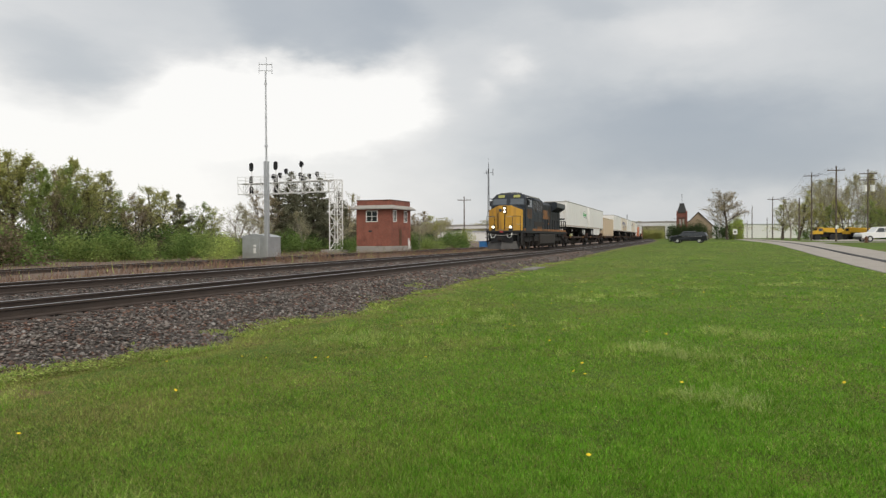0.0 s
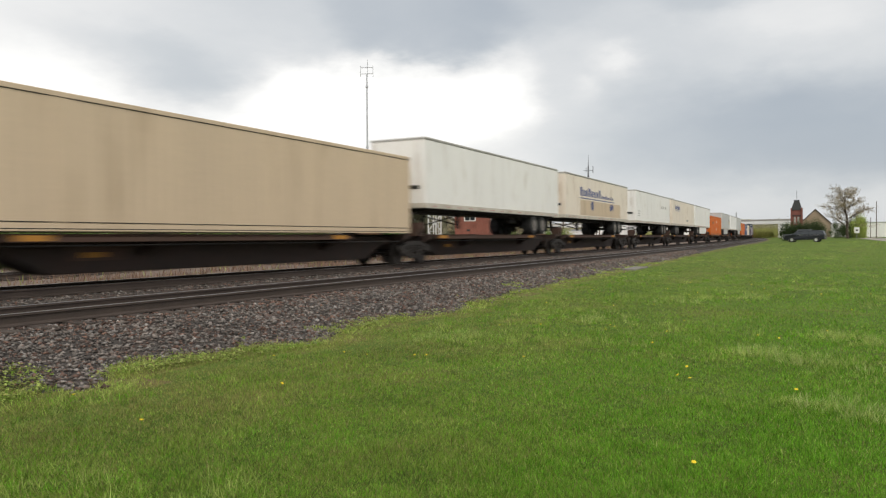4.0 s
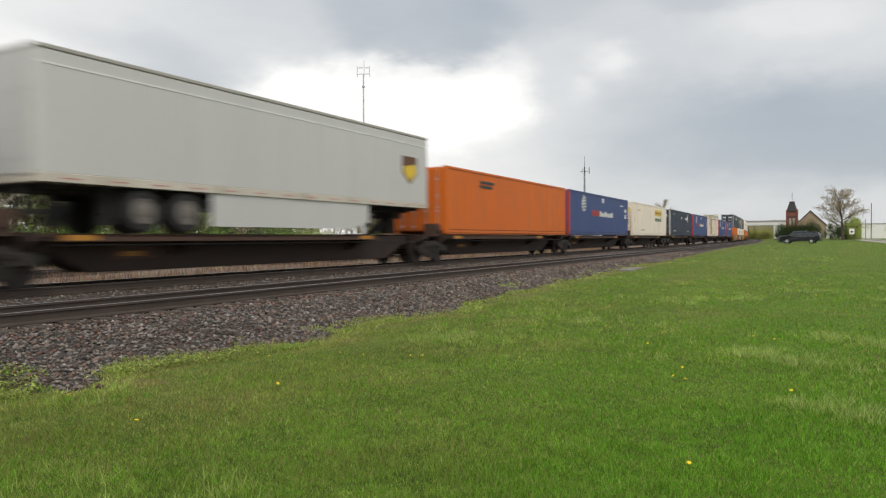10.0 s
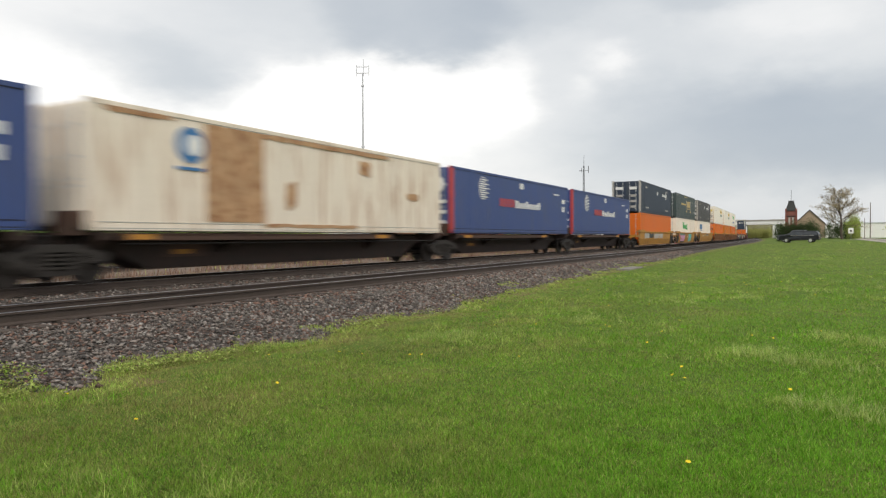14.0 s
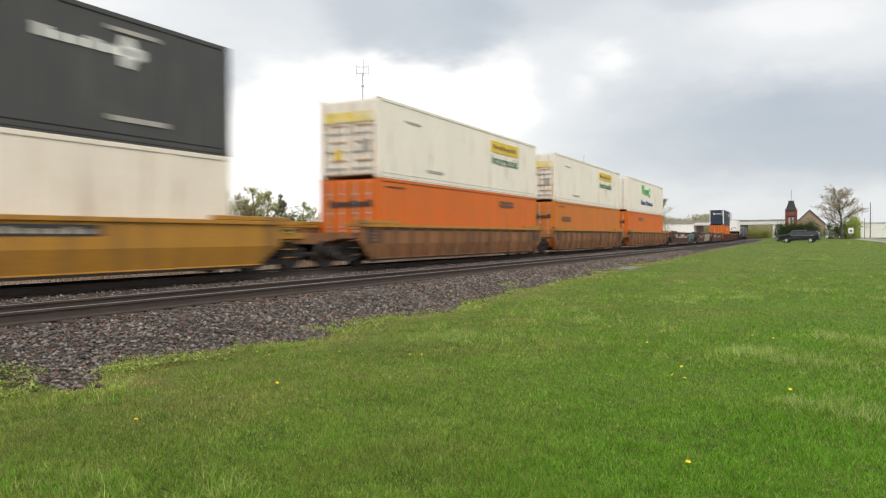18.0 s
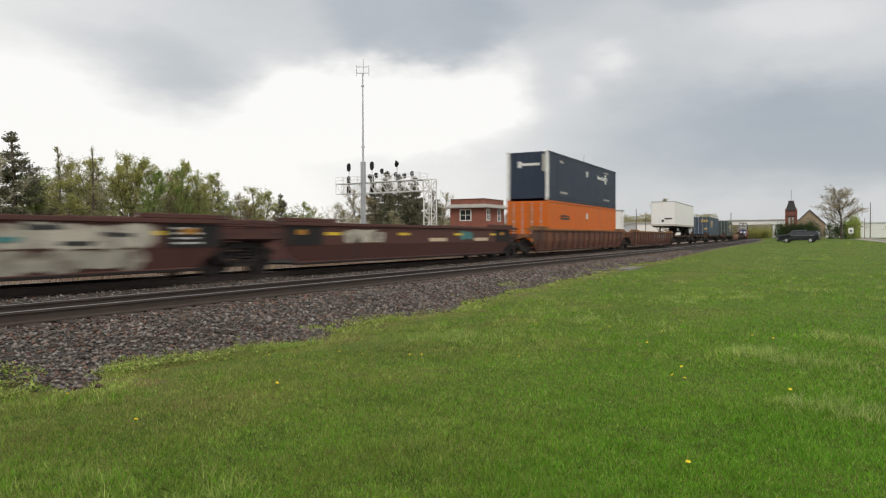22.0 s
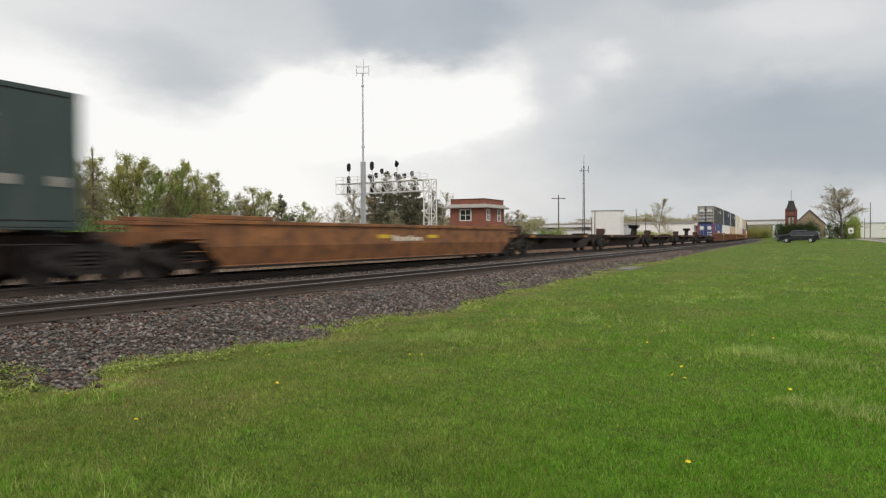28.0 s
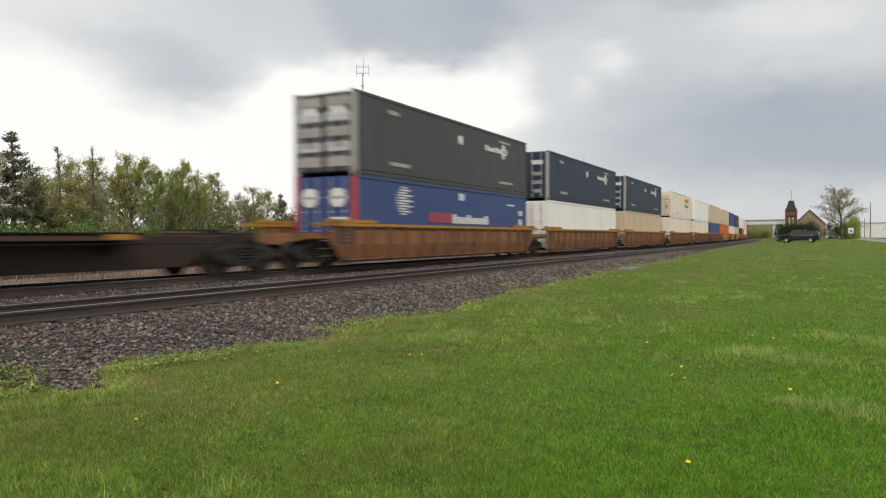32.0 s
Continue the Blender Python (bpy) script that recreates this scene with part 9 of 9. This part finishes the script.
    bw = 0.0015 * (1 + np.repeat(rc, per) / 7) * rng.uniform(0.7, 1.4, len(bx))
    x, y, z = np.concatenate([x, bx]), np.concatenate([y, by]), np.concatenate([z, bz])
    h, w, dry = np.concatenate([h, bh]), np.concatenate([w, bw]), np.concatenate([dry, np.repeat(kind, per)]).astype(np.int32)
    # long pale blades arching out of the coarse tufts
    tp = np.array([t for t in TUFTS for _ in range(16)], float)
    tr = np.hypot(tp[:, 0], tp[:, 1])
    tp = tp + rng.normal(0, 1, tp.shape) * (0.10 + 0.012 * tr)[:, None]
    per = 20
    qx, qy = [np.repeat(tp[:, k], per) + rng.normal(0, 0.035, len(tp) * per) for k in (0, 1)]
    qz = np.array([hz(a, b) for a, b in zip(qx.tolist(), qy.tolist())])
    x, y, z = np.concatenate([x, qx]), np.concatenate([y, qy]), np.concatenate([z, qz])
    h = np.concatenate([h, rng.uniform(0.05, 0.13, len(qx))])
    w = np.concatenate([w, 0.0017 * (1 + np.repeat(tr, per) / 9) * rng.uniform(0.6, 1.3, len(qx))])
    dry = np.concatenate([dry, rng.choice([5, 5, 2, 3], len(qx))]).astype(np.int32)
    # low yellow-green weeds creeping over the stones along the verge
    nv = 60000
    sv = np.where(rng.random(nv) < 0.8, 2.0 + 40 * rng.random(nv) ** 1.5, rng.uniform(-20, 2, nv))
    lv = vg[np.clip(((sv + 72) / 0.1).astype(int), 0, len(vg) - 1)]
    off = rng.uniform(-0.35, 0.75, nv)
    cv = lv + off
    yv = cv + KAPPA * sv * np.maximum(sv, 0) / 2
    keep = vnoise(sv + 70, cv + 70, 61, 0.9) * 0.6 + vnoise(sv + 70, cv + 70, 62, 0.22) * 0.4 > 0.56 + 0.24 * np.clip(off / 0.75, -0.3, 1)
    sv, cv, yv = sv[keep], cv[keep], yv[keep]
    zv = np.array([height(a, b) for a, b in zip(sv.tolist(), cv.tolist())])
    x, y, z = np.concatenate([x, sv]), np.concatenate([y, yv]), np.concatenate([z, zv + 0.01])
    h = np.concatenate([h, rng.uniform(0.025, 0.06, len(sv))])
    w = np.concatenate([w, 0.004 * (1 + np.abs(sv) / 8) * rng.uniform(0.6, 1.4, len(sv))])
    dry = np.concatenate([dry, rng.choice([0, 2, 2, 2, 1], len(sv))]).astype(np.int32)
    blades("lawn_grass", np.stack([x, y, z - 0.004], 1), h, w, [M["blade"], M["blade_dry"], M["blade_pale"], M["blade_deep"], M["blade_shade"], M["blade_straw"]], "short mown green grass with paler tufts", rng, 0.5, mats=dry)


COARSE = [(9.95, 0.75, 0.35), (9.45, 0.25, 0.45), (11.8, -0.3, 0.6), (7.0, 0.0, 0.3), (6.7, -0.27, 0.25), (12.7, 3.9, 0.5), (9.6, 4.9, 0.45), (17.8, 2.8, 0.9)]
TUFTS = [(9.99, 0.88), (9.88, 0.6), (9.56, 0.33), (9.3, 0.03), (12.0, -0.18), (11.6, -0.6), (7.08, 0.11), (6.96, -0.11), (6.72, -0.27), (9.9, 4.82), (9.44, 4.88), (9.2, 5.05),
         (12.7, 3.9), (17.0, 2.95), (18.7, 1.7), (22.0, 0.5), (24.0, -2.0)]
M["blade_deep"] = leaf_mat("deep_green_blade", (0.155, 0.355, 0.024), 0.6)
M["blade_straw"] = leaf_mat("straw_blade", (0.50, 0.56, 0.22), 0.3)
M["blade_shade"] = leaf_mat("shaded_blade", (0.10, 0.155, 0.028), 0.5)
lawn_blades()


def clover():
    """Patches of small broad weeds creeping from the lawn over the stones."""
    rng = np.random.default_rng(77)
    P = []
    for x, y, r, n in ((4.2, 7.35, 0.34, 1100), (3.9, 6.9, 0.3, 700), (3.7, 7.1, 0.5, 1800), (5.15, 6.9, 0.2, 450), (5.5, 6.85, 0.25, 700), (5.9, 6.9, 0.3, 900), (6.4, 6.75, 0.35, 900), (6.95, 6.6, 0.3, 700),
                       (7.5, 6.45, 0.25, 350), (10.1, 7.2, 0.35, 700), (10.0, 6.85, 0.3, 400), (11.1, 7.0, 0.4, 500), (12.3, 6.8, 0.4, 300), (15.5, 7.1, 0.8, 400), (20, 7.4, 1.2, 400)):
        n = int(n * 1.4)
        a, d = rng.uniform(0, 6.283, n), r * rng.random(n) ** 0.6
        lump = vnoise(x + d * np.cos(a) + 50, y + d * np.sin(a) + 50, 88, 0.12) > 0.42
        P.append(np.stack([x + 1.5 * d * np.cos(a), y + d * np.sin(a), np.zeros(n)], 1)[lump])
    P = np.concatenate(P)
    P[:, 2] = [hz(a, b) + 0.008 for a, b in P[:, :2].tolist()]
    P[:, 2] += rng.uniform(0, 0.07, len(P))
    n = len(P)
    tilt = rng.normal(0, 0.35, (n, 2))
    a = rng.uniform(0, 6.283, n)
    u = np.stack([np.cos(a), np.sin(a), tilt[:, 0]], 1)
    v = np.stack([-np.sin(a), np.cos(a), tilt[:, 1]], 1)
    k = (0.008 + 0.013 * rng.random(n) ** 2)[:, None]
    V_ = np.stack([P - u * k, P + v * k * 0.7, P + u * k, P - v * k * 0.7], 1).reshape(-1, 3)
    tagged(new("verge_weeds", np_mesh("verge_weeds", V_, np.arange(4 * n).reshape(-1, 4), [M["blade_pale"], M["blade_dry"], M["blade"]], rng.choice([0, 0, 1, 2], n).astype(np.int32))), "low yellow-green broad-leaved weeds along the ballast edge", "weeds", kind="stuff")


clover()


def dry_weeds():
    rng = np.random.default_rng(8)
    n = 60000
    s = rng.uniform(-20, 100, n)
    c = np.where(rng.random(n) < 0.7, rng.uniform(18, 26.4, n), rng.uniform(29.6, 42, n))
    k = vnoise(s + 9, c + 9, 4, 2.2)
    k = 0.6 * k + 0.4 * vnoise(s + 9, c + 9, 5, 0.7)
    ok = k > rng.uniform(0.3, 0.72, n)
    s, c, k = s[ok], c[ok], k[ok]
    y = c + KAPPA * s * s / 2
    z = np.array([height(a, b) for a, b in zip(s.tolist(), c.tolist())])
    h = rng.uniform(0.12, 0.45, len(s)) * (0.25 + 2.2 * k ** 2) * np.where(c > 29, 0.8, np.where(c > 23, 1.4, 0.7))
    green = (rng.random(len(s)) < 0.05 + 0.3 * (c > 34)).astype(np.int32)
    blades("dry_weeds", np.stack([s, y, z], 1), h, 0.012 * rng.uniform(0.7, 1.6, len(s)), [M["weed"], M["blade_pale"]], "dry tan weeds between the tracks and the siding", rng, 0.3, mats=green)


dry_weeds()


def stones():
    rng = np.random.default_rng(17)
    V0 = np.array([(1, 0, 0), (-1, 0, 0), (0, 1, 0), (0, -1, 0), (0, 0, 1), (0, 0, -1)], float)
    F0 = np.array([(0, 2, 4), (2, 1, 4), (1, 3, 4), (3, 0, 4), (2, 0, 5), (1, 2, 5), (3, 1, 5), (0, 3, 5)])
    S, C = [], []
    for n, c0, c1 in ((115000, 6.3, 9.66), (10000, 9.75, 11.1), (18000, 11.2, 14.5), (5000, 14.6, 16.0), (5000, 16.1, 17.6)):
        u = rng.random(n)
        S.append(np.where(rng.random(n) < 0.86, 1.0 + 60 * u ** 1.4, 1.0 - 22 * u))
        C.append(rng.uniform(c0, c1, n))
    s, c = np.concatenate(S), np.concatenate(C)
    vg = np.array([verge(q) for q in np.arange(-24, 64, 0.1)])
    lim = vg[np.clip(((s + 24) / 0.1).astype(int), 0, len(vg) - 1)]
    ok = c > lim - 0.05 + np.abs(rng.normal(0, 0.10, len(s))) - 0.5 * rng.random(len(s)) * (rng.random(len(s)) < 0.10)
    s, c = s[ok], c[ok]
    z = np.array([height(a, b) for a, b in zip(s.tolist(), c.tolist())])
    y = c + KAPPA * s * np.maximum(s, 0) / 2
    n = len(s)
    size = (0.009 + 0.028 * rng.random(n) ** 1.6) * (1 + np.abs(s) / 60)
    V_ = V0[None] * rng.uniform(0.55, 1.25, (n, 6, 1)) * size[:, None, None] * np.array([1.2, 1, 0.55])
    V_ = V_ + rng.normal(0, 0.28, (n, 6, 3)) * size[:, None, None]
    a = rng.uniform(0, 6.28, n)
    ca, sa = np.cos(a), np.sin(a)
    X = V_[:, :, 0] * ca[:, None] - V_[:, :, 1] * sa[:, None]
    Y = V_[:, :, 0] * sa[:, None] + V_[:, :, 1] * ca[:, None]
    V_ = np.stack([X + s[:, None], Y + y[:, None], V_[:, :, 2] + (z + size * 0.25 + rng.uniform(-0.01, 0.015, n))[:, None]], 2).reshape(-1, 3)
    F = (F0[None] + 6 * np.arange(n)[:, None, None]).reshape(-1, 3)
    tagged(new("ballast_stones", np_mesh("ballast_stones", V_, F, [M["stone"], M["stone_red"], M["stone_light"]], np.repeat(np.where((rng.random(n) < 0.55 * np.clip(1 - np.abs(c - 9.3) / 0.45, 0, 1)), 1, rng.choice([0, 1, 2], n, p=[0.72, 0.21, 0.07])), 8).astype(np.int32))), "crushed grey and reddish ballast stones round the tracks", "gravel", kind="stuff")


stones()


def dandelions():
    rng = np.random.default_rng(31)
    bm = bmesh.new()
    for k in range(9):
        a = 2 * math.pi * k / 9
        v = [bm.verts.new(p) for p in ((0, 0, 0.012), (0.018 * math.cos(a - 0.35), 0.018 * math.sin(a - 0.35), 0.01), (0.024 * math.cos(a), 0.024 * math.sin(a), 0.004), (0.018 * math.cos(a + 0.35), 0.018 * math.sin(a + 0.35), 0.01))]
        bm.faces.new(v)
    tube(bm, (0, 0, 0), (0, 0, 0.012), 0.012, 0.008, 8)
    head = mesh_of(bm, "flower_head", M["dandelion"])
    bm = bmesh.new()
    tube(bm, (0, 0, -0.09), (0, 0, 0), 0.0025, n=5)
    stem = mesh_of(bm, "stem", M["blade"])
    spots = [(6.74, 6.03), (11.14, 3.11), (11.56, 3.08), (10.0, 2.14), (8.26, 1.39), (7.71, 1.39), (7.46, 0.27), (4.76, 0.76), (4.18, 6.17), (3.85, 4.83),
             (7.36, 5.07), (5.47, 4.79), (10.89, 4.83), (7.67, 4.39), (7.6, 4.52), (11.31, 2.2)]
    spots += [(rng.uniform(7, 26), rng.uniform(-3, 7)) for _ in range(44)]
    for x, y in spots:
        th = thing("dandelion", "yellow dandelion flower in the lawn", "flower", "dandelions in the lawn", pose(x, y, hz(x, y) + 0.05, rng.uniform(-30, 10), rng.uniform(-30, 10), rng.uniform(0, 360)))
        th.scale = (0.8, 0.8, 0.8)
        part("flower_head", head, None, th)
        part("stem", stem, None, th)


dandelions()

# ---------------------------------------------------------------- movement
def motions():
    """The whole train runs along the line at one speed."""
    for ob, u in MOVERS:
        rows = []
        for i in range(17):
            t = i * 2.0
            s = u - V * t
            b, a = bend(s)
            rows.append((t, pose(s - math.sin(a) * TRAIN_Y, b + math.cos(a) * TRAIN_Y, RAIL_Z, 0, 0, math.degrees(a))))
        walk(ob, rows)


motions()
